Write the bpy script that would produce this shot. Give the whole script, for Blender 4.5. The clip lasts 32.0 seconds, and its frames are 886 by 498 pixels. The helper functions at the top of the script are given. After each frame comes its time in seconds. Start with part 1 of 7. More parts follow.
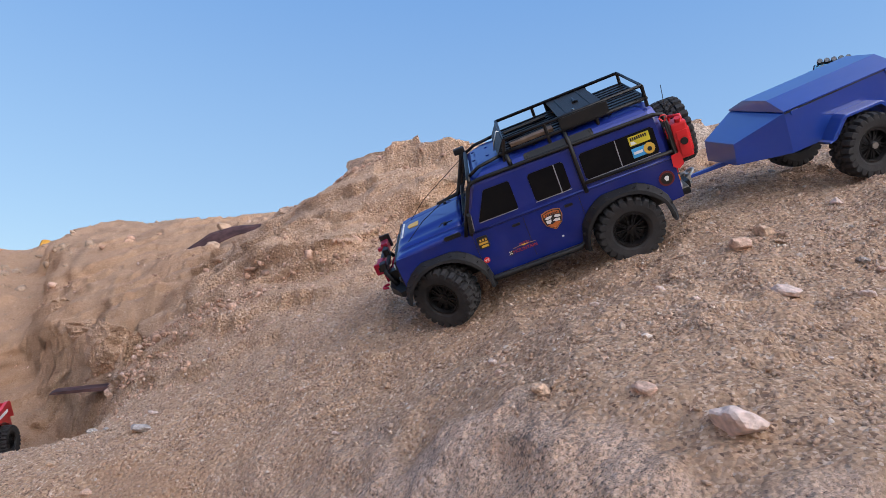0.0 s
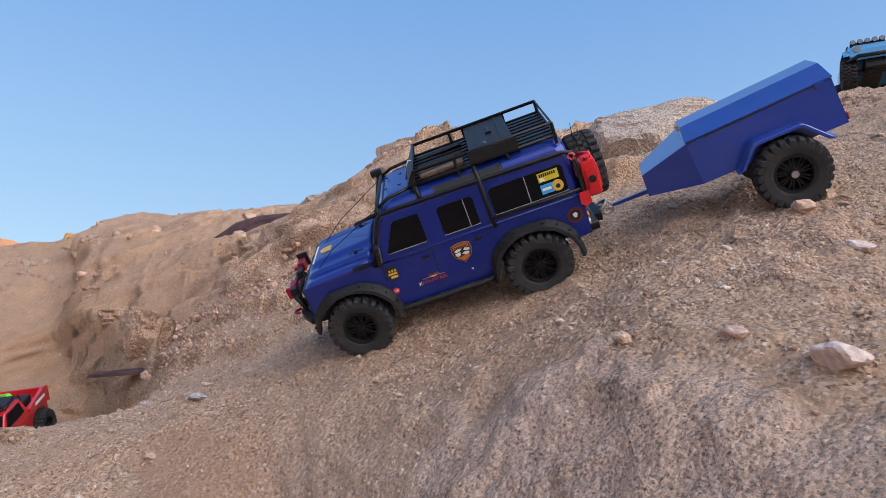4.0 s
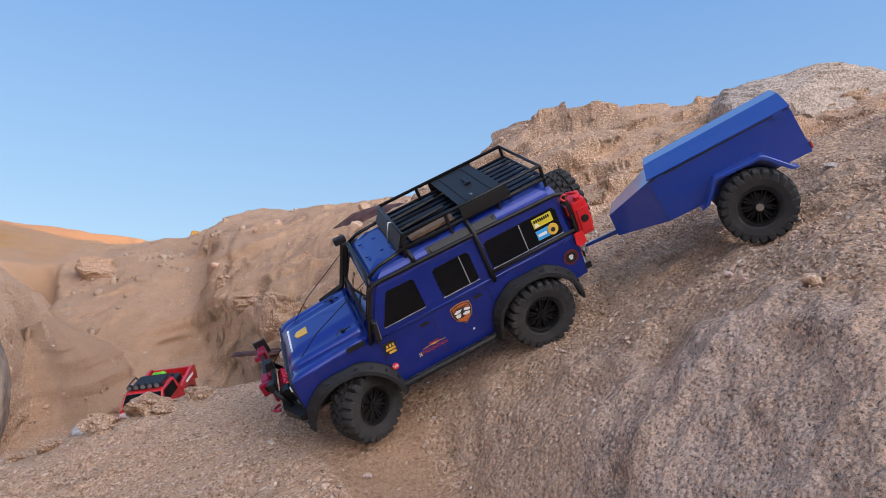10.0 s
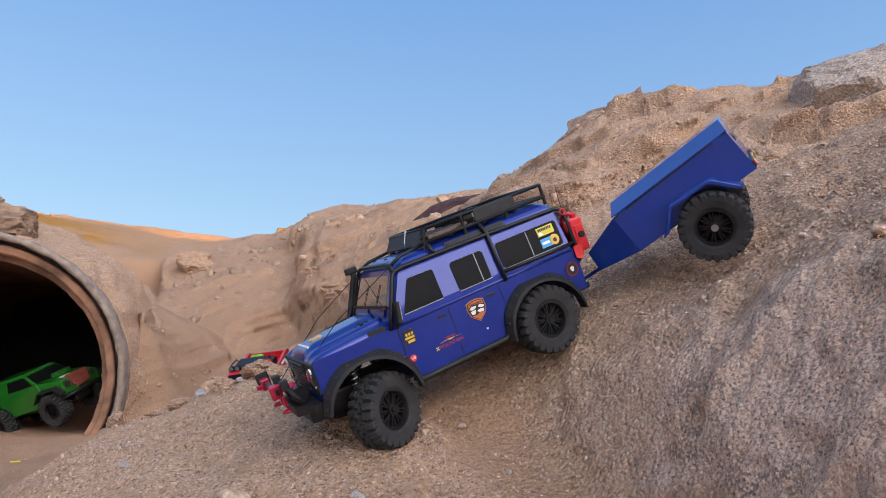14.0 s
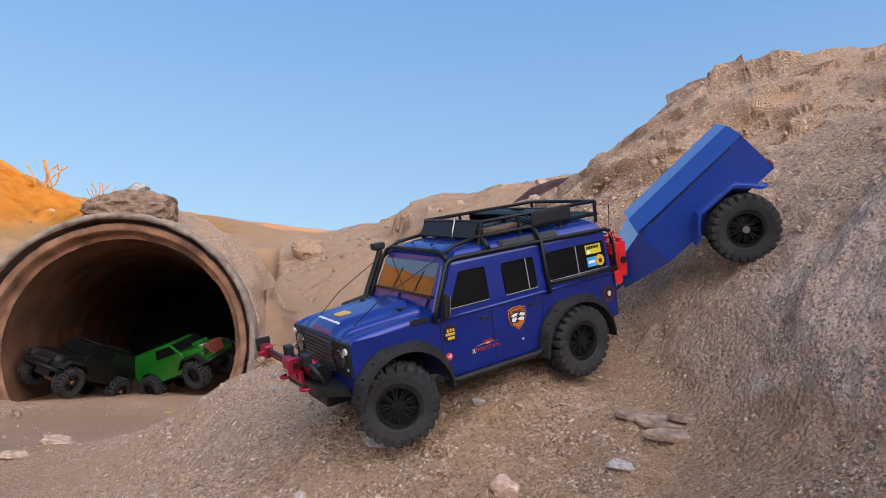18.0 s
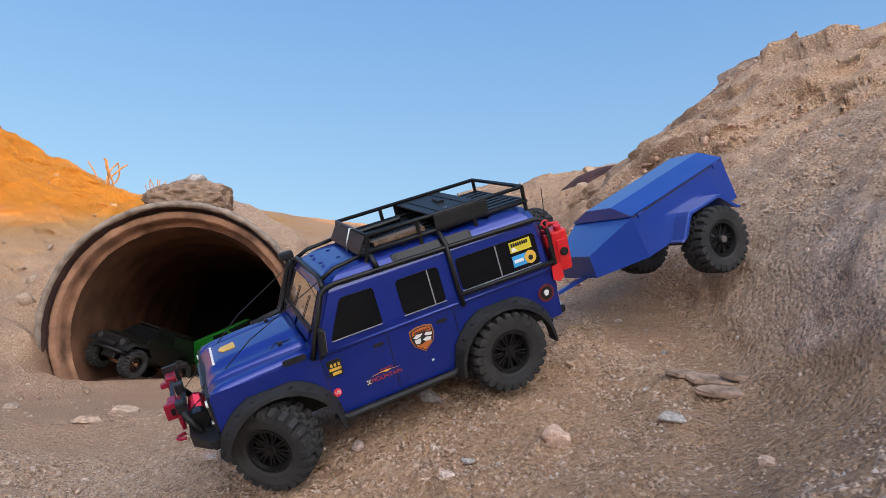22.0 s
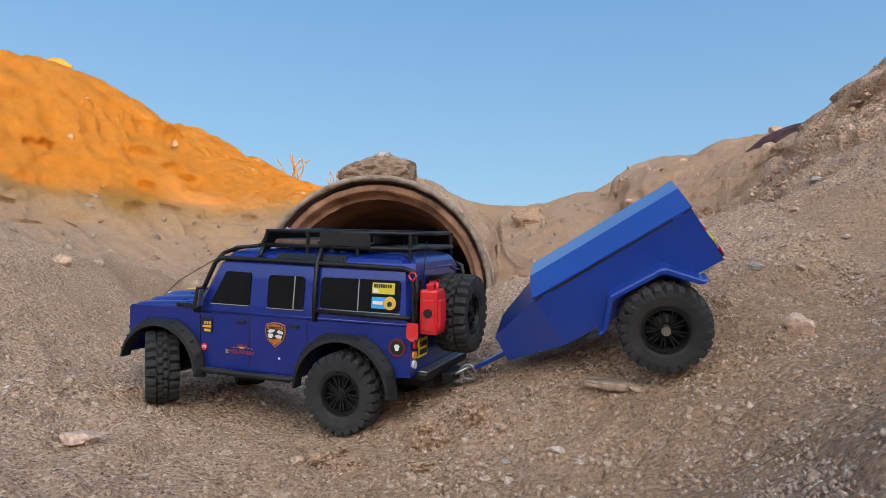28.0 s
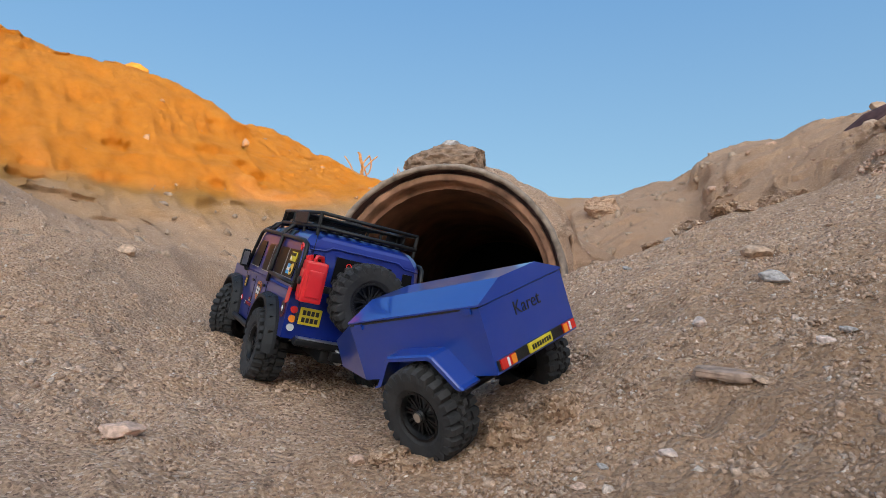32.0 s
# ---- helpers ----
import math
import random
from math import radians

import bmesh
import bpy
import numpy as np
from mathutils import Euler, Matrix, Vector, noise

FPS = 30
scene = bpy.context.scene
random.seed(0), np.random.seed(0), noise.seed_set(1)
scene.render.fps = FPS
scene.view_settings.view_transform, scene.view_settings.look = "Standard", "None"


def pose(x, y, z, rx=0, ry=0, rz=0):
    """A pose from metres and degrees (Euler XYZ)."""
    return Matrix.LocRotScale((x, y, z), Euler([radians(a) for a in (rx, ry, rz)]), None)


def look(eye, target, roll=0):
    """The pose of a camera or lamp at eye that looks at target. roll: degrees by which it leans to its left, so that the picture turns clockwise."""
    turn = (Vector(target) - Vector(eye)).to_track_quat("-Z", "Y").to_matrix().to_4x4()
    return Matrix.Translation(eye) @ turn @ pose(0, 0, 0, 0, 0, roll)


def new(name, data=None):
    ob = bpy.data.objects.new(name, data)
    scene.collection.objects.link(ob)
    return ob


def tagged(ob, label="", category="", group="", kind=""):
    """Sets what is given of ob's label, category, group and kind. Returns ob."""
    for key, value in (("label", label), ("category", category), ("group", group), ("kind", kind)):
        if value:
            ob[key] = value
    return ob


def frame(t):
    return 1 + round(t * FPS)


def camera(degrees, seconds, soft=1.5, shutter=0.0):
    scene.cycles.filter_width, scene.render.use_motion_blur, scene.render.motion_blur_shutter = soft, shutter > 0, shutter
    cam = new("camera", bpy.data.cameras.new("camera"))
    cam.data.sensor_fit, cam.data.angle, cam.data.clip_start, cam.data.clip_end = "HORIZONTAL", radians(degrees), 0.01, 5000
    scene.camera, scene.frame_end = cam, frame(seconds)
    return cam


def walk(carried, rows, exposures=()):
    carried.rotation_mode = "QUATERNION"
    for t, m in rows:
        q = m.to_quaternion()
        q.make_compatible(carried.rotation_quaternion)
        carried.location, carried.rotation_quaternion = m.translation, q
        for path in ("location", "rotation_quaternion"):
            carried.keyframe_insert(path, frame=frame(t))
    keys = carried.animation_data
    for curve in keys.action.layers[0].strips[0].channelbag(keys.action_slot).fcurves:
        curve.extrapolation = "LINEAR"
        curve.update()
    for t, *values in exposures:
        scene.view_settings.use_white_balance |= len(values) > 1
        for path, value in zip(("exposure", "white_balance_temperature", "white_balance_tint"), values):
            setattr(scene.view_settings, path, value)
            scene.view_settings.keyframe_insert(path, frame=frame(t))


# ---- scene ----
# picture brightness: seconds, stops, kelvin, tint
EXPOSURES = [(0, 1.07, 6500, 10), (12, 1.06, 6500, 10), (19, 1.03, 6450, 8), (25, 1.0, 6420, 3), (32, 0.84, 6420, 0)]
cam = camera(66.6, 32.0, soft=0.7)
# seconds, place, turn
PATH = [
    (0, -0.0029, 0.0049, 0.9980, 98.55, -0.11, 0.10),
    (0.5, -0.0073, 0.0017, 0.9902, 98.59, -0.18, 0.12),
    (1, 0.0067, 0.0013, 0.9795, 98.48, -0.07, 0.15),
    (1.5, 0.0068, 0.0033, 0.9638, 98.46, -0.07, 0.21),
    (2, -0.0095, 0.0028, 0.9625, 98.41, -0.05, 0.31),
    (2.5, -0.0271, 0.0025, 0.9668, 98.39, -0.10, 0.40),
    (4.5, -0.0972, 0.0070, 0.9426, 98.28, -0.11, 1.55),
    (5, -0.1140, 0.0008, 0.9421, 98.31, -0.22, 2.07),
    (5.5, -0.1214, -0.0055, 0.9456, 98.28, -0.12, 2.67),
    (6, -0.1266, -0.0102, 0.9503, 98.22, -0.08, 3.33),
    (6.5, -0.1258, -0.0116, 0.9481, 98.18, -0.03, 4.00),
    (7, -0.1269, -0.0154, 0.9505, 98.13, -0.08, 4.58),
    (7.5, -0.1373, -0.0143, 0.9445, 98.08, 0.00, 5.21),
    (8, -0.1464, -0.0163, 0.9381, 97.96, 0.08, 5.85),
    (8.5, -0.1537, -0.0177, 0.9238, 97.93, 0.10, 6.59),
    (9, -0.1629, -0.0223, 0.9101, 97.87, 0.12, 7.40),
    (9.5, -0.1752, -0.0326, 0.9008, 97.85, 0.12, 8.27),
    (10, -0.1791, -0.0430, 0.8908, 97.85, 0.06, 9.16),
    (10.5, -0.1748, -0.0527, 0.8848, 97.82, 0.10, 10.04),
    (11, -0.1749, -0.0621, 0.8814, 97.76, 0.12, 10.86),
    (11.5, -0.1748, -0.0701, 0.8787, 97.76, 0.14, 11.62),
    (12, -0.1797, -0.0798, 0.8670, 97.75, 0.08, 12.31),
    (12.5, -0.1746, -0.0868, 0.8645, 97.71, 0.10, 13.00),
    (13, -0.1734, -0.0983, 0.8562, 97.74, 0.05, 13.68),
    (13.5, -0.1816, -0.1180, 0.8405, 97.67, 0.06, 14.54),
    (14, -0.1822, -0.1365, 0.8336, 97.63, 0.07, 15.51),
    (14.5, -0.1809, -0.1578, 0.8263, 97.62, 0.08, 16.54),
    (16.5, -0.1687, -0.2215, 0.7760, 97.49, 0.09, 21.12),
    (17, -0.1637, -0.2397, 0.7582, 97.42, 0.13, 22.16),
    (17.5, -0.1633, -0.2492, 0.7405, 97.38, 0.08, 23.03),
    (18, -0.1651, -0.2540, 0.7256, 97.34, 0.06, 23.81),
    (18.5, -0.1587, -0.2555, 0.7258, 97.31, 0.05, 24.47),
    (19, -0.1534, -0.2570, 0.7240, 97.27, 0.04, 25.04),
    (19.5, -0.1554, -0.2616, 0.7173, 97.24, 0.00, 25.52),
    (20, -0.1499, -0.2614, 0.7127, 97.26, -0.04, 25.93),
    (20.5, -0.1487, -0.2637, 0.6993, 97.24, -0.06, 26.32),
    (21, -0.1495, -0.2676, 0.6874, 97.19, -0.03, 26.74),
    (21.5, -0.1558, -0.2714, 0.6778, 97.16, -0.05, 27.17),
    (22, -0.1636, -0.2742, 0.6688, 97.12, -0.01, 27.77),
    (22.5, -0.1750, -0.2797, 0.6613, 97.05, -0.04, 28.49),
    (23, -0.1896, -0.2879, 0.6547, 97.00, 0.00, 29.39),
    (23.5, -0.2066, -0.2942, 0.6413, 96.95, 0.02, 30.55),
    (24, -0.2154, -0.2960, 0.6316, 96.89, 0.01, 31.77),
    (24.5, -0.2184, -0.3062, 0.6227, 96.84, 0.06, 33.02),
    (25, -0.2179, -0.3188, 0.6010, 96.78, 0.08, 34.28),
    (25.5, -0.2178, -0.3339, 0.5742, 96.69, -0.02, 35.45),
    (27.5, -0.2179, -0.3762, 0.5384, 96.49, -0.10, 40.02),
    (28, -0.2195, -0.3816, 0.5337, 96.49, -0.05, 41.10),
    (28.5, -0.2240, -0.3837, 0.5325, 96.49, -0.07, 42.09),
    (29, -0.2291, -0.3912, 0.5248, 96.48, -0.04, 43.05),
    (29.5, -0.2307, -0.3865, 0.5189, 96.47, -0.05, 43.91),
    (30, -0.2400, -0.3862, 0.5093, 96.45, -0.08, 44.66),
    (30.5, -0.2494, -0.3842, 0.5015, 96.46, -0.06, 45.33),
    (31, -0.2612, -0.3653, 0.4997, 96.43, -0.03, 45.92),
    (31.5, -0.2808, -0.3309, 0.5065, 96.40, -0.05, 46.43),
    (32, -0.3126, -0.2925, 0.5120, 96.39, -0.00, 46.95),
]
walk(cam, [(t, pose(*p)) for t, *p in PATH], EXPOSURES)
# ---- daylight: a low evening sun behind a bank, clear sky ----
SUN_FROM = Vector((1.0, -0.3, 0)).normalized()
SUN_ELEVATION = radians(6.0)
world = bpy.data.worlds.new("sky")
scene.world = world
world.use_nodes = True
wn, wl = world.node_tree.nodes, world.node_tree.links
sky = wn.new("ShaderNodeTexSky")
sky.sky_type = "NISHITA"
sky.sun_disc = False
sky.sun_elevation = SUN_ELEVATION
sky.sun_rotation = math.atan2(SUN_FROM.x, SUN_FROM.y)
sky.altitude = 900
sky.air_density, sky.dust_density, sky.ozone_density = 1.0, 1.0, 1.0
haze = wn.new("ShaderNodeMix")  # thin even haze over the clear sky
haze.data_type = "RGBA"
haze.inputs["Factor"].default_value = 0.8
coords = wn.new("ShaderNodeTexCoord")
upward = wn.new("ShaderNodeSeparateXYZ")
wl.new(coords.outputs["Generated"], upward.inputs[0])
depth = wn.new("ShaderNodeMapRange")
depth.inputs[1].default_value, depth.inputs[2].default_value = 0.0, 0.5
wl.new(upward.outputs["Z"], depth.inputs[0])
blue = wn.new("ShaderNodeMix")  # pale at the horizon, deeper blue above
blue.data_type = "RGBA"
blue.inputs["A"].default_value, blue.inputs["B"].default_value = (1.40, 2.15, 3.05, 1), (0.60, 1.30, 2.70, 1)
wl.new(depth.outputs[0], blue.inputs["Factor"])
wl.new(blue.outputs["Result"], haze.inputs["B"])
wl.new(sky.outputs[0], haze.inputs["A"])
# wide warm glow, added out of view beside the sun to light the ground
towards = wn.new("ShaderNodeVectorMath")
towards.operation = "DOT_PRODUCT"
towards.inputs[1].default_value = Vector((0.80, -0.60, 0.12)).normalized()
wl.new(coords.outputs["Generated"], towards.inputs[0])
facing = wn.new("ShaderNodeMath")
facing.operation = "MAXIMUM"
facing.inputs[1].default_value = 0.0
wl.new(towards.outputs["Value"], facing.inputs[0])
lobe = wn.new("ShaderNodeMath")
lobe.operation = "POWER"
lobe.inputs[1].default_value = 1.9
wl.new(facing.outputs[0], lobe.inputs[0])
glow = wn.new("ShaderNodeMix")
glow.data_type, glow.blend_type = "RGBA", "ADD"
glow.clamp_factor = False
glow.inputs["B"].default_value = (14.4, 13.2, 12.5, 1)
wl.new(lobe.outputs[0], glow.inputs["Factor"])
wl.new(haze.outputs["Result"], glow.inputs["A"])
wl.new(glow.outputs["Result"], wn["Background"].inputs[0])
wn["Background"].inputs[1].default_value = 0.15
sun_data = bpy.data.lights.new("sun", "SUN")
sun_data.energy, sun_data.angle, sun_data.color = 2.9, radians(0.5), (1.0, 0.43, 0.015)
sun = new("sun", sun_data)
sun.matrix_world = look((0, 0, 0), tuple(-(SUN_FROM * math.cos(SUN_ELEVATION) + Vector((0, 0, math.sin(SUN_ELEVATION))))))
# ---- materials ----
def material(name, colour, rough=0.6, metal=0.0, spec=0.5, coat=0.0, coat_rough=0.05, vary=0.0, vary_scale=40.0, bump=0.0, bump_scale=200.0, dust=0.0, tint=0.0):
    """A principled surface with uneven colour, gloss and fine relief, and pale dust lying on it in patches."""
    m = bpy.data.materials.new(name)
    m.use_nodes = True
    n, l = m.node_tree.nodes, m.node_tree.links
    b = n["Principled BSDF"]
    b.inputs["Roughness"].default_value = rough
    b.inputs["Metallic"].default_value = metal
    b.inputs["Specular IOR Level"].default_value = spec
    b.inputs["Coat Weight"].default_value = coat
    b.inputs["Coat Roughness"].default_value = coat_rough
    co = n.new("ShaderNodeTexCoord")
    rgb = n.new("ShaderNodeRGB")
    rgb.outputs[0].default_value = (*colour, 1)
    out = rgb.outputs[0]
    if vary:
        t = n.new("ShaderNodeTexNoise")
        t.inputs["Scale"].default_value, t.inputs["Detail"].default_value = vary_scale, 6
        l.new(co.outputs["Object"], t.inputs["Vector"])
        r = n.new("ShaderNodeMapRange")
        r.inputs[1].default_value, r.inputs[2].default_value, r.inputs[3].default_value, r.inputs[4].default_value = 0.3, 0.7, 1 - vary, 1 + vary
        l.new(t.outputs[0], r.inputs[0])
        h = n.new("ShaderNodeHueSaturation")
        l.new(out, h.inputs["Color"])
        l.new(r.outputs[0], h.inputs["Value"])
        out = h.outputs[0]
    if tint:
        o = n.new("ShaderNodeObjectInfo")
        r = n.new("ShaderNodeMapRange")
        r.inputs[3].default_value, r.inputs[4].default_value = 1 - tint, 1 + tint
        l.new(o.outputs["Random"], r.inputs[0])
        h = n.new("ShaderNodeHueSaturation")
        l.new(out, h.inputs["Color"])
        l.new(r.outputs[0], h.inputs["Value"])
        out = h.outputs[0]
    if dust:
        t = n.new("ShaderNodeTexNoise")
        t.inputs["Scale"].default_value, t.inputs["Detail"].default_value, t.inputs["Roughness"].default_value = 22, 9, 0.7
        l.new(co.outputs["Object"], t.inputs["Vector"])
        r = n.new("ShaderNodeMapRange")
        r.inputs[1].default_value, r.inputs[2].default_value, r.inputs[4].default_value = 0.4, 0.85, dust
        l.new(t.outputs[0], r.inputs[0])
        x = n.new("ShaderNodeMix")
        x.data_type = "RGBA"
        x.inputs["B"].default_value = (0.36, 0.27, 0.2, 1)
        l.new(r.outputs[0], x.inputs["Factor"])
        l.new(out, x.inputs["A"])
        out = x.outputs["Result"]
        q = n.new("ShaderNodeMath")
        q.operation, q.inputs[1].default_value = "MULTIPLY_ADD", 0.5
        q.inputs[2].default_value = rough
        l.new(r.outputs[0], q.inputs[0])
        l.new(q.outputs[0], b.inputs["Roughness"])
    l.new(out, b.inputs["Base Color"])
    if bump:
        t = n.new("ShaderNodeTexNoise")
        t.inputs["Scale"].default_value, t.inputs["Detail"].default_value = bump_scale, 5
        l.new(co.outputs["Object"], t.inputs["Vector"])
        u = n.new("ShaderNodeBump")
        u.inputs["Strength"].default_value, u.inputs["Distance"].default_value = bump, 0.002
        l.new(t.outputs[0], u.inputs["Height"])
        l.new(u.outputs[0], b.inputs["Normal"])
    return m


def ground_material():
    """Decomposed granite: tan sand, pink grit, dark-speckled grey rock where the ground is bare."""
    m = bpy.data.materials.new("decomposed_granite")
    m.use_nodes = True
    n, l = m.node_tree.nodes, m.node_tree.links
    b = n["Principled BSDF"]
    b.inputs["Roughness"].default_value = 0.92
    b.inputs["Specular IOR Level"].default_value = 0.25
    co = n.new("ShaderNodeTexCoord")

    def noise_tex(scale, detail=8, rough=0.6):
        t = n.new("ShaderNodeTexNoise")
        t.inputs["Scale"].default_value, t.inputs["Detail"].default_value, t.inputs["Roughness"].default_value = scale, detail, rough
        l.new(co.outputs["Object"], t.inputs["Vector"])
        return t.outputs[0]

    def ramp(src, stops):
        r = n.new("ShaderNodeValToRGB")
        e = r.color_ramp.elements
        while len(e) < len(stops):
            e.new(0.5)
        for k, (p, c) in zip(e, stops):
            k.position, k.color = p, (*c, 1)
        l.new(src, r.inputs[0])
        return r.outputs[0]

    def mixed(f, a, c):
        x = n.new("ShaderNodeMix")
        x.data_type = "RGBA"
        for s, v in (("Factor", f), ("A", a), ("B", c)):
            if isinstance(v, (float, tuple)):
                x.inputs[s].default_value = v if isinstance(v, float) else (*v, 1)
            else:
                l.new(v, x.inputs[s])
        return x.outputs["Result"]

    def cells(scale):
        """Grains of random brightness with crooked edges."""
        w = n.new("ShaderNodeTexNoise")
        w.inputs["Scale"].default_value = scale * 0.8
        l.new(co.outputs["Object"], w.inputs["Vector"])
        a = n.new("ShaderNodeVectorMath")
        a.operation, a.inputs["Scale"].default_value = "SCALE", 0.9 / scale
        l.new(w.outputs["Color"], a.inputs[0])
        s = n.new("ShaderNodeVectorMath")
        l.new(co.outputs["Object"], s.inputs[0])
        l.new(a.outputs[0], s.inputs[1])
        v = n.new("ShaderNodeTexVoronoi")
        v.inputs["Scale"].default_value = scale
        l.new(s.outputs[0], v.inputs["Vector"])
        g = n.new("ShaderNodeSeparateColor")
        l.new(v.outputs["Color"], g.inputs[0])
        return g.outputs[0], g.outputs[1]

    def attribute(name):
        a = n.new("ShaderNodeAttribute")
        a.attribute_name = name
        return a.outputs["Fac"]

    # matrix of sand and grit, stained in patches of hand and arm size
    sand = ramp(noise_tex(2.3, 9, 0.65), [(0.28, (0.342, 0.217, 0.133)), (0.46, (0.474, 0.333, 0.22)), (0.6, (0.522, 0.386, 0.275)), (0.76, (0.588, 0.464, 0.348))])
    stain = ramp(noise_tex(15, 9, 0.7), [(0.34, (0.285, 0.179, 0.111)), (0.48, (0.493, 0.348, 0.234)), (0.68, (0.626, 0.502, 0.395))])
    grit = ramp(noise_tex(230, 3, 0.75), [(0.34, (0.209, 0.135, 0.092)), (0.46, (0.493, 0.353, 0.242)), (0.6, (0.588, 0.454, 0.344)), (0.72, (0.759, 0.685, 0.597))])
    tan = mixed(0.5, mixed(0.45, sand, stain), grit)
    # single pebbles set in it, of two sizes
    for scale, share in ((85, 0.86), (170, 0.74), (320, 0.58)):
        c, tone = cells(scale)
        on = ramp(c, [(share, (0, 0, 0)), (share + 0.02, (1, 1, 1))])
        tan = mixed(on, tan, ramp(tone, [(0.0, (0.20, 0.14, 0.11)), (0.2, (0.39, 0.27, 0.19)), (0.55, (0.531, 0.386, 0.275)), (0.85, (0.626, 0.492, 0.385)), (1.0, (0.703, 0.617, 0.523))]))
    # granite: black mica, grey and pink crystals, dirt in broad dark blotches
    c, tone = cells(380)
    grey = ramp(c, [(0.0, (0.09, 0.078, 0.074)), (0.08, (0.20, 0.168, 0.154)), (0.15, (0.58, 0.46, 0.385)), (0.6, (0.74, 0.60, 0.505)), (0.82, (0.82, 0.69, 0.59)), (1.0, (0.92, 0.84, 0.77))])
    c, tone = cells(800)
    grey = mixed(0.5, grey, ramp(c, [(0.0, (0.06, 0.053, 0.050)), (0.16, (0.15, 0.127, 0.118)), (0.24, (0.54, 0.445, 0.385)), (0.75, (0.70, 0.59, 0.52)), (1.0, (0.90, 0.83, 0.78))]))
    blotch = ramp(noise_tex(7.5, 9, 0.75), [(0.34, (0.74, 0.71, 0.69)), (0.44, (1.0, 0.95, 0.90)), (0.62, (1.0, 0.89, 0.77))])
    shade = n.new("ShaderNodeMix")
    shade.data_type, shade.blend_type = "RGBA", "MULTIPLY"
    shade.inputs["Factor"].default_value = 0.85
    l.new(grey, shade.inputs["A"])
    l.new(blotch, shade.inputs["B"])
    mica, tone = cells(300)
    patch = ramp(noise_tex(11, 6, 0.7), [(0.52, (0, 0, 0)), (0.62, (0.75, 0.75, 0.75))])
    flecks = ramp(mica, [(0.42, (0.8, 0.8, 0.8)), (0.5, (0, 0, 0))])
    dense = n.new("ShaderNodeMix")
    dense.data_type, dense.blend_type = "RGBA", "MULTIPLY"
    dense.inputs["Factor"].default_value = 1.0
    l.new(patch, dense.inputs["A"])
    l.new(flecks, dense.inputs["B"])
    grey = mixed(dense.outputs["Result"], shade.outputs["Result"], (0.13, 0.112, 0.108))
    earth = mixed(0.42, ramp(noise_tex(9, 9, 0.7), [(0.3, (0.255, 0.168, 0.104)), (0.7, (0.42, 0.288, 0.188))]), tan)
    tan = mixed(attribute("earth"), tan, earth)
    smooth_sand = mixed(0.3, ramp(noise_tex(6), [(0.3, (0.355, 0.234, 0.154)), (0.7, (0.43, 0.294, 0.200))]), grit)
    col = mixed(attribute("rock"), tan, grey)
    col = mixed(attribute("sand"), col, smooth_sand)
    # evening sunlight on the bank, put into its colour as ochre
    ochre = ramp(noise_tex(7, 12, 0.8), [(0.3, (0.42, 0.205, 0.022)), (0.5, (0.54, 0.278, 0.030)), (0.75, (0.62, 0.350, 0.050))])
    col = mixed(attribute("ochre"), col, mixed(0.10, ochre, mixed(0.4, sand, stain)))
    warmth = n.new("ShaderNodeMix")
    warmth.data_type, warmth.blend_type = "RGBA", "MULTIPLY"
    warmth.inputs["Factor"].default_value = 1.0
    warmth.inputs["B"].default_value = (1.09, 0.955, 0.865, 1)
    l.new(col, warmth.inputs["A"])
    l.new(warmth.outputs["Result"], b.inputs["Base Color"])
    u = n.new("ShaderNodeBump")
    u.inputs["Strength"].default_value, u.inputs["Distance"].default_value = 0.9, 0.009
    l.new(noise_tex(75, 8, 0.75), u.inputs["Height"])
    v = n.new("ShaderNodeTexVoronoi")
    v.inputs["Scale"].default_value = 140
    l.new(co.outputs["Object"], v.inputs["Vector"])
    k = n.new("ShaderNodeBump")
    k.invert = True
    k.inputs["Strength"].default_value, k.inputs["Distance"].default_value = 0.85, 0.007
    l.new(v.outputs["Distance"], k.inputs["Height"])
    l.new(u.outputs[0], k.inputs["Normal"])
    # broken relief of the ochre face
    far = n.new("ShaderNodeBump")
    far.inputs["Distance"].default_value = 0.06
    l.new(attribute("ochre"), far.inputs["Strength"])
    l.new(noise_tex(9, 10, 0.72), far.inputs["Height"])
    l.new(k.outputs[0], far.inputs["Normal"])
    stony = n.new("ShaderNodeBump")
    stony.inputs["Distance"].default_value = 0.03
    l.new(attribute("ochre"), stony.inputs["Strength"])
    l.new(noise_tex(34, 8, 0.75), stony.inputs["Height"])
    l.new(far.outputs[0], stony.inputs["Normal"])
    l.new(stony.outputs[0], b.inputs["Normal"])
    return m


GROUND = ground_material()


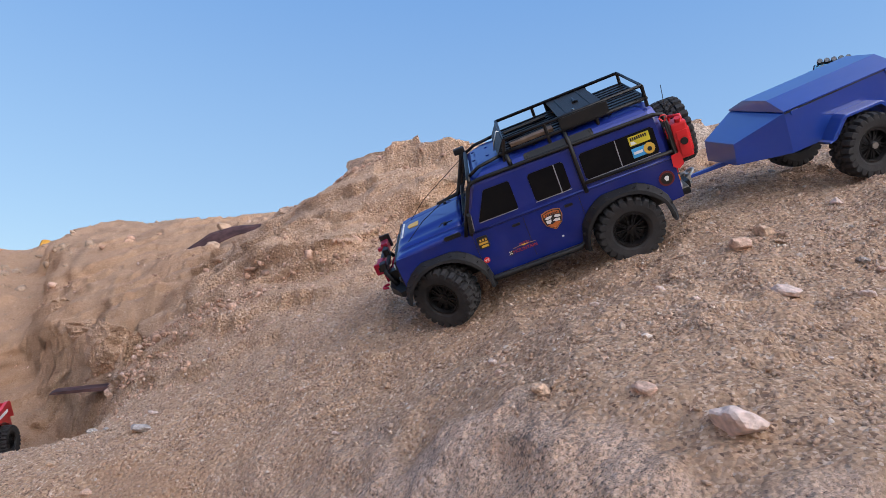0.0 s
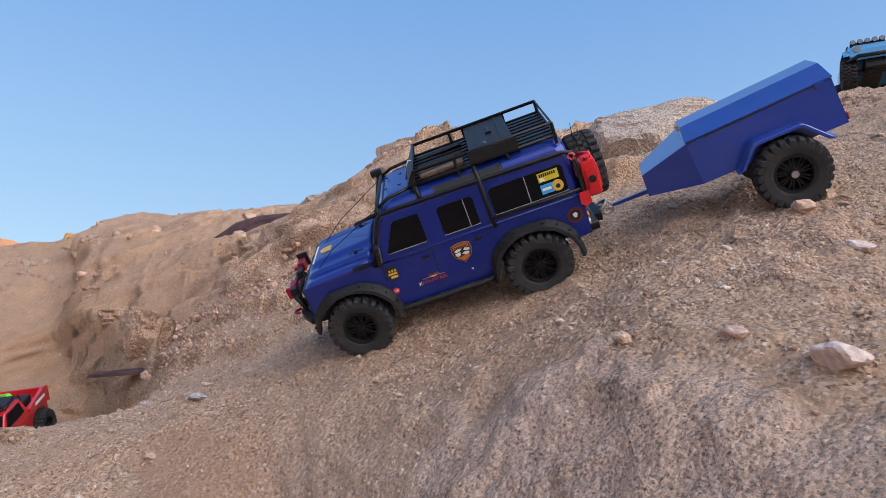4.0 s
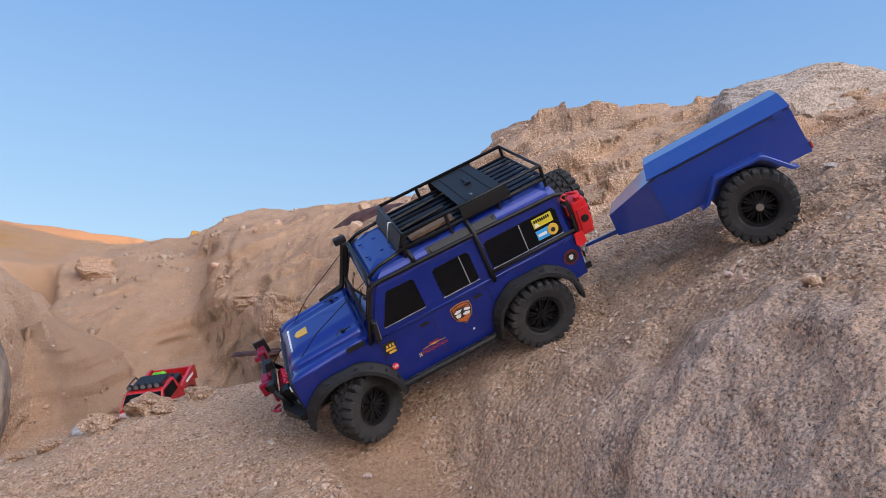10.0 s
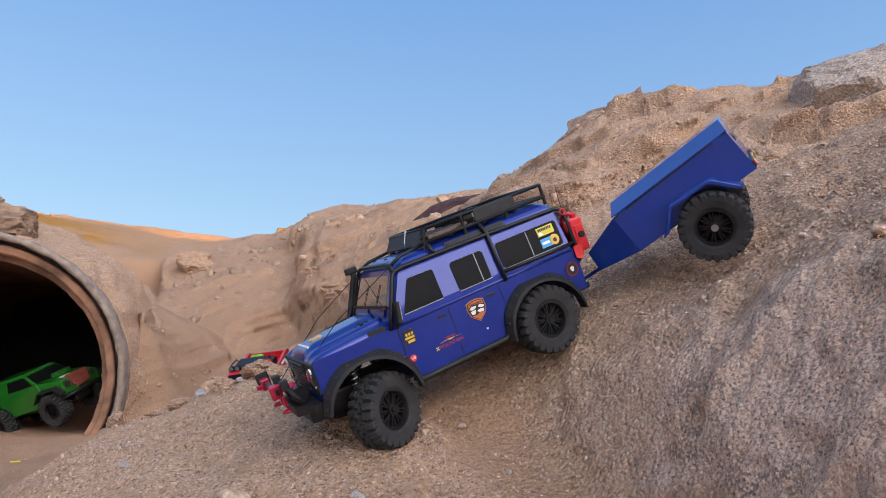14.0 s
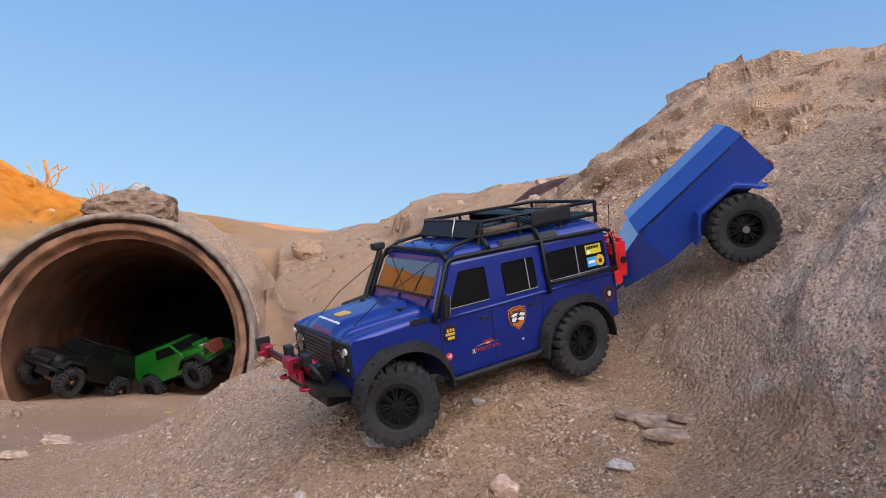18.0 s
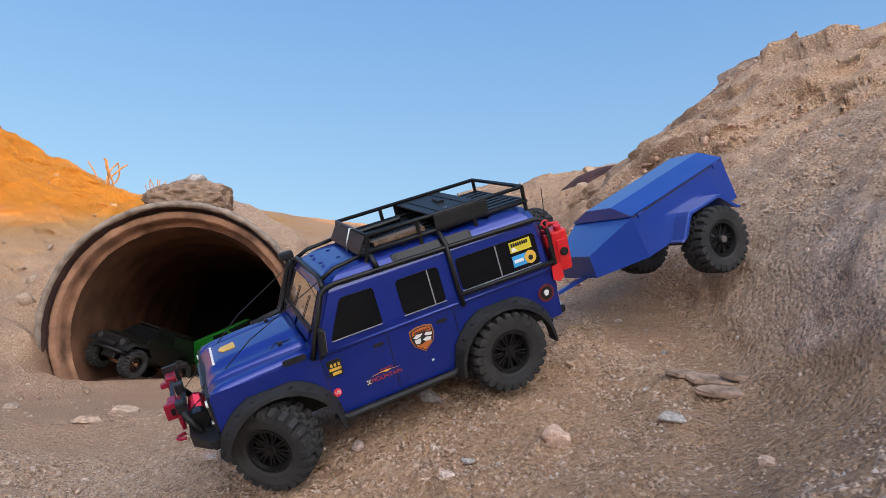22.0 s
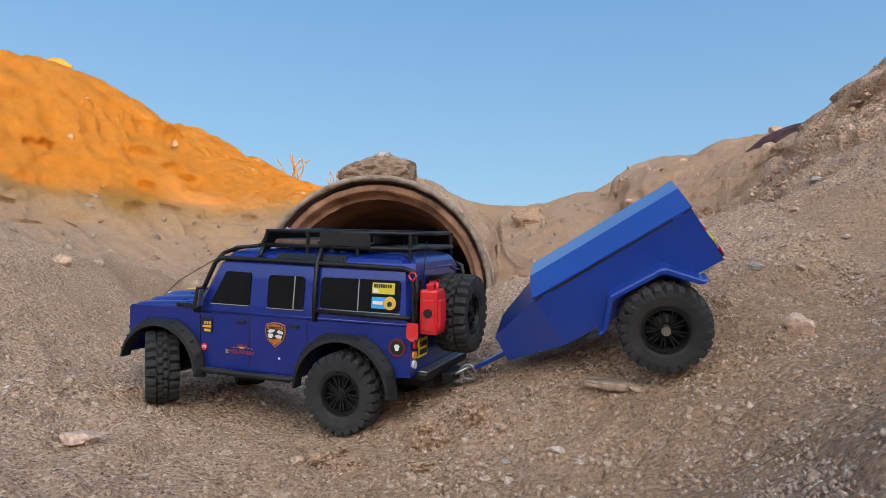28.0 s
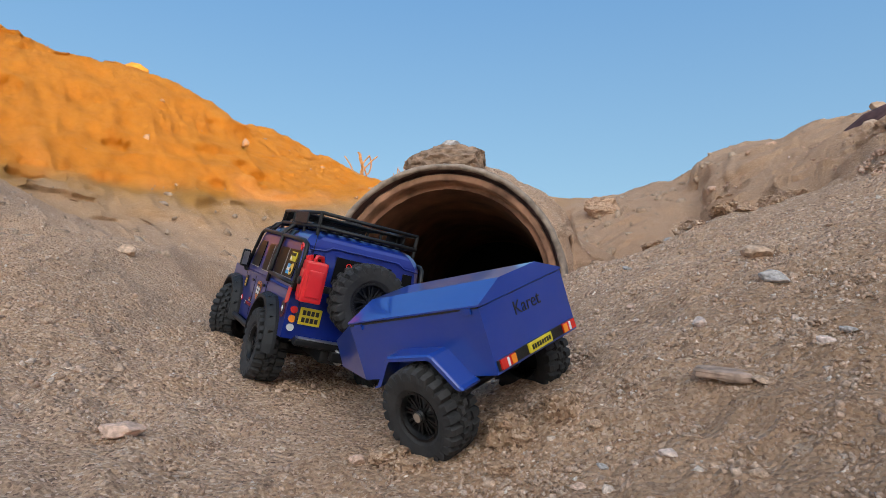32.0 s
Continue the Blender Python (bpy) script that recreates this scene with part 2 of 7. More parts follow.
def stone_material(name, stops, per_island=True, speckle=0.5):
    """Stone whose colour changes from piece to piece, speckled."""
    m = bpy.data.materials.new(name)
    m.use_nodes = True
    n, l = m.node_tree.nodes, m.node_tree.links
    b = n["Principled BSDF"]
    b.inputs["Roughness"].default_value, b.inputs["Specular IOR Level"].default_value = 0.88, 0.3
    src = n.new("ShaderNodeNewGeometry").outputs["Random Per Island"] if per_island else n.new("ShaderNodeObjectInfo").outputs["Random"]
    r = n.new("ShaderNodeValToRGB")
    e = r.color_ramp.elements
    while len(e) < len(stops):
        e.new(0.5)
    for k, (p, c) in zip(e, stops):
        k.position, k.color = p, (*c, 1)
    l.new(src, r.inputs[0])
    co = n.new("ShaderNodeTexCoord")
    t = n.new("ShaderNodeTexNoise")
    t.inputs["Scale"].default_value, t.inputs["Detail"].default_value, t.inputs["Roughness"].default_value = 160, 6, 0.75
    l.new(co.outputs["Object"], t.inputs["Vector"])
    g = n.new("ShaderNodeMapRange")
    g.inputs[1].default_value, g.inputs[2].default_value, g.inputs[3].default_value, g.inputs[4].default_value = 0.35, 0.65, 1 - speckle, 1 + 0.5 * speckle
    l.new(t.outputs[0], g.inputs[0])
    h = n.new("ShaderNodeHueSaturation")
    l.new(r.outputs[0], h.inputs["Color"])
    l.new(g.outputs[0], h.inputs["Value"])
    l.new(h.outputs[0], b.inputs["Base Color"])
    u = n.new("ShaderNodeBump")
    u.inputs["Strength"].default_value, u.inputs["Distance"].default_value = 0.7, 0.003
    l.new(t.outputs[0], u.inputs["Height"])
    l.new(u.outputs[0], b.inputs["Normal"])
    return m


PEBBLES = stone_material("mixed_granite_pebbles", [(0.0, (0.389, 0.257, 0.185)), (0.12, (0.486, 0.321, 0.227)), (0.5, (0.563, 0.385, 0.274)), (0.8, (0.612, 0.431, 0.320)), (0.95, (0.661, 0.496, 0.390)), (1.0, (0.758, 0.634, 0.537))])
HILL_STONES = stone_material("weathered_hill_stone", [(0.0, (0.347, 0.209, 0.146)), (0.4, (0.570, 0.351, 0.246)), (0.75, (0.681, 0.428, 0.298)), (1.0, (0.793, 0.570, 0.460))])
GROUND_CLODS = stone_material("earth_clods", [(0.0, (0.36, 0.24, 0.16)), (0.5, (0.44, 0.305, 0.21)), (1.0, (0.52, 0.38, 0.28))])
# ---- the ground: a slope above a pit with a buried pipe, hills round it ----
NEAR = [  # x, y, height, slope along x, slope along y
    (0.35, 0.6, 0.941, -0.19, 0.32),
    (0.5, 1.15, 1.190, -0.06, 0.44),
    (0.1, 1.25, 1.062, 0.23, 0.64),
    (0.05, 0.85, 1.111, -0.01, 0.06),
    (-0.25, 0.75, 0.491, 0.04, 0.32),
    (-0.35, 1.1, 0.842, 0.12, 0.60),
    (-0.6, 0.9, 0.666, 0.35, -0.18),
    (-0.62, 0.55, 0.532, -0.19, 0.26),
    (-0.95, 0.35, 0.428, 0.05, 0.22),
    (-1.3, 0.3, 0.375, -0.16, -0.10),
    (-0.65, 0.15, 0.294, 0.12, -0.07),
    (-0.1, 0.45, 0.548, 0.13, -0.23),
    (-0.75, 1.3, 0.839, 0.07, -0.11),
    (-1.6, 0.5, 0.441, -0.05, -0.23),
    (0.75, 1.25, 1.375, 0.04, 0.26),
]
MIDDLE = [  # x, y, height, slope along x, slope along y
    (-1.15, 1.1, 0.645, -0.06, -0.10),
    (-1.7, 1.6, 0.648, 0.00, -0.08),
    (-0.6, 1.9, 0.814, 0.32, 0.05),
    (0.2, 1.8, 1.179, -0.07, -0.02),
    (-0.3, 2.7, 2.013, 0.03, -0.16),
    (-1, 2.5, 0.956, 0.25, 0.10),
    (-1.8, 2.6, 0.338, 0.22, 0.01),
    (1.1, 1.7, 1.609, 0.17, -0.06),
    (0.9, 2.6, 1.914, 0.09, 0.10),
    (-2.3, 0.9, 0.526, -0.38, -0.30),
    (-2.3, 0, 0.688, -0.04, 0.15),
    (-1.2, -0.4, 0.401, -0.04, -0.07),
    (-0.1, -0.5, 0.362, 0.08, -0.05),
    (0.8, 0.2, 1.082, 0.12, 0.08),
    (-0.9, 3.5, 1.937, 0.04, -0.01),
    (-1.6, 3.5, 1.212, 0.18, 0.61),
]
FAR = [  # x, y, height, slope along x, slope along y
    (-1.6, 4.5, 1.760, 0.02, 0.17),
    (-0.9, 4.2, 1.878, 0.16, 0.17),
    (-2.2, 5.4, 2.310, -0.00, 0.08),
    (-5.3, 5.6, 2.237, -0.00, 0.11),
    (-7.4, 3.2, 3.096, 0.08, 0.04),
    (-5.6, 3.5, 1.347, 0.16, 0.08),
    (-2.7, 4.7, 2.053, 0.14, 0.08),
    (-2.9, 3.4, 0.496, -0.12, 0.10),
    (-4, 4.3, 1.653, -0.37, -0.13),
    (-3.7, 6, 1.761, 0.04, 0.30),
    (-3.5, 1.4, 0.629, 0.00, 0.16),
    (-5, 1.2, 1.484, -0.25, -0.01),
    (-6.6, 1.8, 3.014, 0.18, -0.11),
    (-6.6, 4.2, 2.385, -0.03, -0.26),
    (-4.2, -0.5, 1.615, -0.00, -0.09),
    (-7, -0.5, 3.133, -0.13, 0.21),
    (0.5, 4, 2.037, -0.03, 0.03),
    (2.2, 2.5, 2.048, -0.04, -0.00),
    (2.2, 0.6, 1.463, -0.02, 0.02),
    (1, -2, 0.572, 0.00, 0.00),
    (-2, -2.5, 0.594, -0.00, 0.00),
]


def lattice(i, j, seed):
    """A repeatable random value between -1 and 1 at each node of a grid."""
    h = (i * 374761393 + j * 668265263 + seed * 2147483647) & 0xFFFFFFFF
    h = ((h ^ (h >> 13)) * 1274126177) & 0xFFFFFFFF
    return ((h ^ (h >> 16)) & 0xFFFF) / 32767.5 - 1


def rough_noise(x, y, size, seed=0):
    """Smooth value noise of that grain, for arrays."""
    u, v = np.asarray(x) / size, np.asarray(y) / size
    i, j = np.floor(u).astype(np.int64), np.floor(v).astype(np.int64)
    a, b = u - i, v - j
    a, b = a * a * a * (a * (6 * a - 15) + 10), b * b * b * (b * (6 * b - 15) + 10)
    top = lattice(i, j, seed) * (1 - a) + lattice(i + 1, j, seed) * a
    low = lattice(i, j + 1, seed) * (1 - a) + lattice(i + 1, j + 1, seed) * a
    return top * (1 - b) + low * b


def crumbly(x, y, size, seed):
    """Noise with sharp creases, like broken lumps."""
    return 1 - 2.2 * np.abs(rough_noise(x, y, size, seed)) ** 0.8


def step_up(v, a, b):
    v = np.clip((v - a) / (b - a), 0, 1)
    return v * v * (3 - 2 * v)


def base_height(x, y):
    """The large forms: sloping facets that run into one another."""
    total, weight = 0.0, 0.0
    for reach, facets in ((0.2, NEAR), (0.45, MIDDLE), (0.9, FAR)):
        for cx, cy, z, gx, gy in facets:
            d2 = (x - cx) ** 2 + (y - cy) ** 2
            w = np.exp(-d2 / (2 * reach * reach)) / reach**2 * 0.04 + 1e-7 / (d2 + 0.05) ** 2
            out = np.sqrt(d2)
            keep = 1 / (1 + (out / 3) ** 2)
            total = total + w * (z + (gx * (x - cx) + gy * (y - cy)) * keep)
            weight = weight + w
    z = total / weight
    # an unseen bank towards the sun, its crest shaped to cast the shade
    d = x * SUN_FROM.x + y * SUN_FROM.y
    crest = 3.42 + 0.75 * step_up(y, -3.2, -0.8)
    z = z + np.maximum(0, crest - z) * step_up(d, 8.0, 14.0)
    return z


PIPE_TURN = radians(-55)


def beside_pipe(x, y):
    """Place along the pipe (negative behind its mouth) and across it."""
    u, v = x + 2.52, y - 1.75
    c, s = math.cos(PIPE_TURN), math.sin(PIPE_TURN)
    return u * c + v * s, -u * s + v * c


def zones(x, y):
    """How much of the ground is bare grey rock, smooth sand, ochre that stands for sunlit earth."""
    n1, n2 = rough_noise(x, y, 0.22, 5), rough_noise(x, y, 0.07, 6)
    # a band of bare granite that widens towards the foot of the slope
    in_band = x + 0.365 + 0.675 * (y - 1.08) + 0.014 * n1 + 0.008 * n2
    wide = 0.22 + 0.35 * np.clip(0.75 - y, 0, 0.6)
    rock = step_up(in_band, 0, 0.018) * (1 - step_up(in_band + 0.05 * n1 + 0.05 * n2, 0.75 * wide, 1.15 * wide)) * (1 - step_up(y + 0.07 * n1 + 0.03 * n2, 0.98, 1.2))
    rock = rock * (1 - 0.7 * step_up(rough_noise(x, y, 0.16, 15) + 0.3 * n2, 0.45, 0.7))
    rock = rock * step_up(y + 0.06 * n1, 0.40, 0.58)
    # grit and rust-tan stain lie over it in streaks
    rock = rock * (1 - 0.55 * step_up(rough_noise(x - 0.3 * y, y, 0.24, 17) + 0.45 * n2, 0.0, 0.5))
    pit = np.hypot((x + 1.85) / 0.75, (y - 1.2) / 0.75)
    gully = np.hypot((x + 2.45) / 0.62, (y - 2.7) / 1.6)
    along, across = beside_pipe(x, y)
    bore = step_up(-along, -0.25, 0.0) * (1 - step_up(np.abs(across), 0.44, 0.6))
    sand = np.maximum(step_up(1.15 - pit + 0.3 * n1 + 0.1 * n2, 0, 0.7), 0.5 * step_up(1.1 - gully + 0.3 * n1, 0, 0.7))
    sand = np.maximum(sand, bore)
    # sand swept along the foot of the granite and into the wheel tracks
    swept = np.exp(-(((in_band + 0.13) / 0.10) ** 2)) * step_up(y, 0.72, 0.9) * (1 - step_up(y, 1.1, 1.25))
    sand = np.maximum(sand, 0.75 * step_up(swept + 0.35 * n1 + 0.2 * n2, 0.35, 0.8))
    # ochre where the left bank stands in the sun, less on the far rim
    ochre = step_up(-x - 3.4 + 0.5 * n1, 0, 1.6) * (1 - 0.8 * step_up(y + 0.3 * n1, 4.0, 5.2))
    # darker, browner earth: the foot of the slope and the banks of the gully
    brown = (1 - step_up(y - 0.3 * x + 0.12 * n1, 0.75, 1.05)) * (1 - step_up(x + 0.1 * n1, -0.15, 0.15)) * step_up(x + 0.15 * n1, -1.1, -0.6)
    brown = np.maximum(brown, 0.8 * step_up(-x - 0.9 + 0.3 * n1, 0, 0.5) * step_up(y, 1.9, 2.4))
    brown = np.maximum(brown, 0.35 * step_up(-x - 1.3 + 0.2 * n1, 0, 0.5))
    return rock, sand * (1 - rock), ochre, brown


def height(x, y):
    x, y = np.asarray(x, float), np.asarray(y, float)
    z = base_height(x, y)
    # a face of bare granite with a sharp foot, above the sandy shelf
    s, u = (x + 0.33) * 0.828 + (y - 1.08) * 0.559 + 0.012 * rough_noise(x, y, 0.09, 61), (x + 0.33) * 0.559 - (y - 1.08) * 0.828
    reach = step_up(u, -0.12, 0.08) * (1 - step_up(u, 0.6, 0.9))
    foot = np.where(s < -0.035, np.exp(-(((s + 0.035) / 0.14) ** 2)), np.clip(1 - (s + 0.035) / 0.06, 0, 1))
    z = z + reach * (0.018 * np.exp(-(((s - 0.115) / 0.06) ** 2)) - 0.074 * foot)
    # swells: a near spur of bedded rock, a hollow bank behind it, the crest
    for cx, cy, r, rise in ((-0.25, 1.62, 0.22, -0.033), (-0.5, 1.85, 0.22, 0.103), (-0.8, 2.12, 0.22, 0.110), (-0.5, 2.45, 0.25, 0.034), (-1.4, 3.7, 0.3, -0.026), (-1.5, 3.2, 0.25, -0.18), (-0.25, 2.78, 0.16, 0.030), (0.08, 2.66, 0.16, 0.035), (-1.75, 4.2, 0.3, -0.062), (-1.05, 4.0, 0.3, -0.012), (-0.88, 3.02, 0.18, -0.05), (-1.68, 3.95, 0.2, -0.13), (-1.40, 4.28, 0.14, 0.02), (-1.30, 3.95, 0.22, -0.06), (-1.52, 3.74, 0.14, -0.15), (-0.96, 3.44, 0.14, -0.10), (-1.08, 3.86, 0.15, -0.06)):
        z = z + rise * np.exp(-((x - cx) ** 2 + (y - cy) ** 2) / (2 * r * r))
    # floor inside the pipe, bank heaped against its sides
    along, across = beside_pipe(x, y)
    inside = step_up(-along, -0.3, 0.02) * (1 - step_up(np.abs(across), 0.47, 0.56)) * (1 - step_up(-along, 2.2, 2.5))
    z = z * (1 - inside) + 0.455 * inside
    heap = step_up(-along, 0.05, 0.5) * step_up(-across, 0.50, 0.62) * (1 - step_up(-across, 0.75, 1.5)) * (1 - step_up(-along, 3.0, 4.5))
    z = z + heap * np.maximum(0, 1.08 - 0.35 * step_up(np.abs(across), 0.55, 1.0) - z)
    # loose earth that slides from the pipe's flank into the gully
    foot = 0.80 + 0.75 * step_up(-along, 0.35, 1.3)
    fill = 1.06 - 0.52 * np.clip((across - 0.52) / (foot - 0.52), 0, 2) + 0.03 * rough_noise(x, y, 0.25, 27)
    z = z + step_up(-along, 0.04, 0.4) * step_up(across, 0.48, 0.58) * (1 - step_up(-along, 3.0, 4.5)) * np.maximum(0, fill - z)
    # the flat sandy pit before the pipe, cut off by a sharp ridge
    d = np.hypot((x + 2.02) / 0.95, (y - 1.32) / 0.84) + 0.12 * rough_noise(x, y, 0.3, 33)
    s = ((x + 1.25) * 0.68 + (y - 1.02) * 0.49) / 0.838 + 0.03 * rough_noise(x, y, 0.15, 34) + 0.012 * rough_noise(x, y, 0.05, 35)
    flat = (1 - step_up(d, 0.72, 1.05)) * (1 - step_up(s, -0.09, 0.02))
    z = z - flat * (z - 0.455 - 0.035 * step_up(d, 0.4, 1.0))
    # a dip behind the saddle, and the blunt end of the hill beside it
    z = z - 0.27 * np.exp(-(((x + 4.85) / 0.95) ** 2) - ((y - 7.0) / 1.3) ** 2)
    z = z + 0.07 * np.exp(-(((x + 2.66) / 0.2) ** 2) - ((y - 5.0) / 0.4) ** 2) - 0.09 * np.exp(-(((x + 2.05) / 0.32) ** 2) - ((y - 5.1) / 0.5) ** 2)
    # the eroded bank along the right side of the gully: a steep face under a gentle top
    top = 1.85 + 0.094 * (x + 2.5) + 0.458 * (y - 4.7) + 0.05 * rough_noise(x, y, 0.35, 28)
    rise = 0.0
    for x0, y0, x1, y1, drop, bank in ((-0.86, 1.80, -1.16, 2.28, 0.14, 0.0), (-1.16, 2.28, -1.62, 3.02, 0.24, 0.6), (-1.62, 3.02, -2.15, 3.62, 0.18, 1.0), (-2.15, 3.62, -2.55, 4.30, 0.14, 0.9), (-2.55, 4.30, -2.80, 5.10, 0.14, 0.0)):
        ex, ey = x1 - x0, y1 - y0
        long = math.hypot(ex, ey)
        u = ((x - x0) * ex + (y - y0) * ey) / long
        s = ((x - x0) * ey - (y - y0) * ex) / long + 0.08 * rough_noise(x, y, 0.5, 30) + 0.015 * rough_noise(x, y, 0.11, 31)
        reach = step_up(u, -0.1, 0.12) * (1 - step_up(u, long - 0.12, long + 0.1))
        z = z - drop * (1 - step_up(s, -0.035, 0.03)) * step_up(s, -0.5, -0.08) * reach
        # the face breaks into uneven steps that lean back
        late = 0.07 * rough_noise(x, y, 0.22, 62)
        climb = 0.40 * step_up(s, 0.0, 0.07) + 0.28 * step_up(s + late, 0.11, 0.19) + 0.32 * step_up(s + late, 0.24, 0.46)
        rise = np.maximum(rise, bank * climb * (1 - step_up(s, 0.55, 1.1)) * reach)
    z = z + rise * np.maximum(0, top - z)
    # the mouth of the gully, and a crack down the bank
    z = z - 0.07 * np.exp(-(((x + 1.22) / 0.2) ** 2) - ((y - 2.42) / 0.2) ** 2)
    u, s = (x + 1.232) * -0.40 + (y - 2.70) * 0.916, (x + 1.232) * 0.916 + (y - 2.70) * 0.40 + 0.025 * rough_noise(x, y, 0.12, 29)
    z = z - 0.45 * np.exp(-((s / 0.024) ** 4)) * step_up(u, -0.16, -0.06) * (1 - step_up(u, 0.45, 0.6))
    rock, sand, ochre, _ = zones(x, y)
    far = step_up(np.hypot(x + 0.4, y - 0.8), 1.2, 2.6)
    quiet = (1 - 0.85 * sand) * (1 - 0.75 * step_up(-y, 0.4, 1.6))
    z = z + quiet * (0.010 + 0.012 * far) * rough_noise(x, y, 0.33, 1)
    z = z + quiet * (0.006 + 0.006 * far) * crumbly(x, y, 0.21, 2)
    z = z + quiet * (0.005 + 0.003 * far) * crumbly(x + 0.3 * y, y, 0.09, 3)
    # crusts: patches of broken, lumpy ground between smoother runs of grit
    crust = step_up(rough_noise(x, y, 0.19, 63) + 0.5 * rough_noise(x, y, 0.07, 64), 0.05, 0.45) * (1 - rock)
    z = z + quiet * crust * (1 - 0.6 * far) * (0.006 + 0.006 * crumbly(x, y, 0.045, 65))
    # bedded layers that stand out as small ledges on the hill
    hill = step_up(y - 0.3 * x, 1.55, 1.9) * (1 - sand) * step_up(z, 0.75, 1.05) * step_up(x, -2.6, -1.8)
    s = (z + 0.06 * rough_noise(x, y, 0.7, 8) + 0.02 * rough_noise(x, y, 0.15, 10) - 0.40 * x - 0.16 * y) / 0.085
    f = s - np.floor(s)
    z = z + hill * 0.040 * (step_up(f, 0.66, 0.80) - f) * (0.7 + 0.5 * rough_noise(x, y, 0.25, 11))
    # the granite stands proud of the grit beside it, knobbly, with one dark hollow
    z = z + rock * (0.006 + 0.010 * crumbly(x, y, 0.17, 16))
    z = z - (0.3 + 0.7 * rock) * 0.016 * np.exp(-((rough_noise(x + 0.1 * rough_noise(x, y, 0.1, 21), y, 0.28, 19) / 0.05) ** 2)) * step_up(rough_noise(x, y, 0.3, 20), -0.1, 0.4) * quiet
    z = z - 0.03 * np.exp(-(((x + 0.04) / 0.03) ** 2 + ((y - 0.87) / 0.045) ** 2))
    # broken ledges across the hillside: a sharp lip above, worn away behind
    for x0, y0, x1, y1, lip in ((-0.74, 2.38, -0.44, 2.19, 0.065), (-0.75, 2.17, -0.53, 2.04, 0.065), (-0.53, 2.04, -0.30, 1.92, 0.072), (-0.28, 2.62, 0.16, 2.46, 0.072), (-0.95, 2.90, -0.58, 2.76, 0.072), (0.18, 2.24, 0.62, 2.12, 0.058), (-0.10, 1.78, 0.22, 1.74, 0.03), (-1.5, 3.3, -1.1, 3.05, 0.072), (-0.3, 2.30, -0.02, 2.20, 0.051), (0.4, 2.62, 0.75, 2.5, 0.072)):
        ex, ey = x1 - x0, y1 - y0
        long = math.hypot(ex, ey)
        u = ((x - x0) * ex + (y - y0) * ey) / long
        s = ((y - y0) * ex - (x - x0) * ey) / long + 0.035 * rough_noise(x, y, 0.2, 40) + 0.007 * rough_noise(x, y, 0.045, 41)
        z = z + lip * step_up(s, -0.02, 0.03) * (1 - step_up(s, 0.035, 0.17)) * step_up(u, -0.04, 0.06) * (1 - step_up(u, long - 0.06, long + 0.04)) * (0.8 + 0.2 * rough_noise(x, y, 0.09, 42))
        z = z - 0.7 * lip * np.exp(-(((s + 0.035) / 0.028) ** 2)) * step_up(u, -0.02, 0.08) * (1 - step_up(u, long - 0.08, long + 0.02))
    # small caves and gashes on the sunlit face
    face = ochre * step_up(z, 1.0, 1.6)
    z = z + face * (0.05 * rough_noise(x, y, 0.6, 12) + 0.03 * rough_noise(x, y, 0.25, 13) + 0.02 * rough_noise(x, y, 0.09, 14))
    return z


def ground_lines(a, b, far, low, high):
    """Grid lines that lie close between a and b and wide apart far off."""
    lines = list(np.arange(a, b, 0.0055))
    for sign, edge, grow in ((-1, a, low), (1, lines[-1], high)):
        d, out = 0.0, []
        while d < far:
            d += 0.0055 + (grow * min(d, 2.0) + 1.3 * grow * max(0, d - 2.0)) if d < 6.5 else 0.11 * d
            out.append(edge + sign * d)
        lines = (out[::-1] + lines) if sign < 0 else lines + out
    return np.array(lines)


def smoothed(a, k):
    """Running mean over 2k + 1 cells both ways."""
    for axis in (0, 1):
        a = sum(np.roll(a, i, axis) for i in range(-k, k + 1)) / (2 * k + 1)
    return a


def solid_noise(x, y, z, size, seed):
    """Smooth value noise in space, for arrays."""
    w = z / size
    k = np.floor(w).astype(np.int64)
    c = w - k
    c = c * c * (3 - 2 * c)
    u, v = x / size, y / size
    i, j = np.floor(u).astype(np.int64), np.floor(v).astype(np.int64)
    a, b = u - i, v - j
    a, b = a * a * (3 - 2 * a), b * b * (3 - 2 * b)

    def layer(n):
        top = lattice(i, j + 57 * n, seed) * (1 - a) + lattice(i + 1, j + 57 * n, seed) * a
        low = lattice(i, j + 1 + 57 * n, seed) * (1 - a) + lattice(i + 1, j + 1 + 57 * n, seed) * a
        return top * (1 - b) + low * b

    return layer(k) * (1 - c) + layer(k + 1) * c


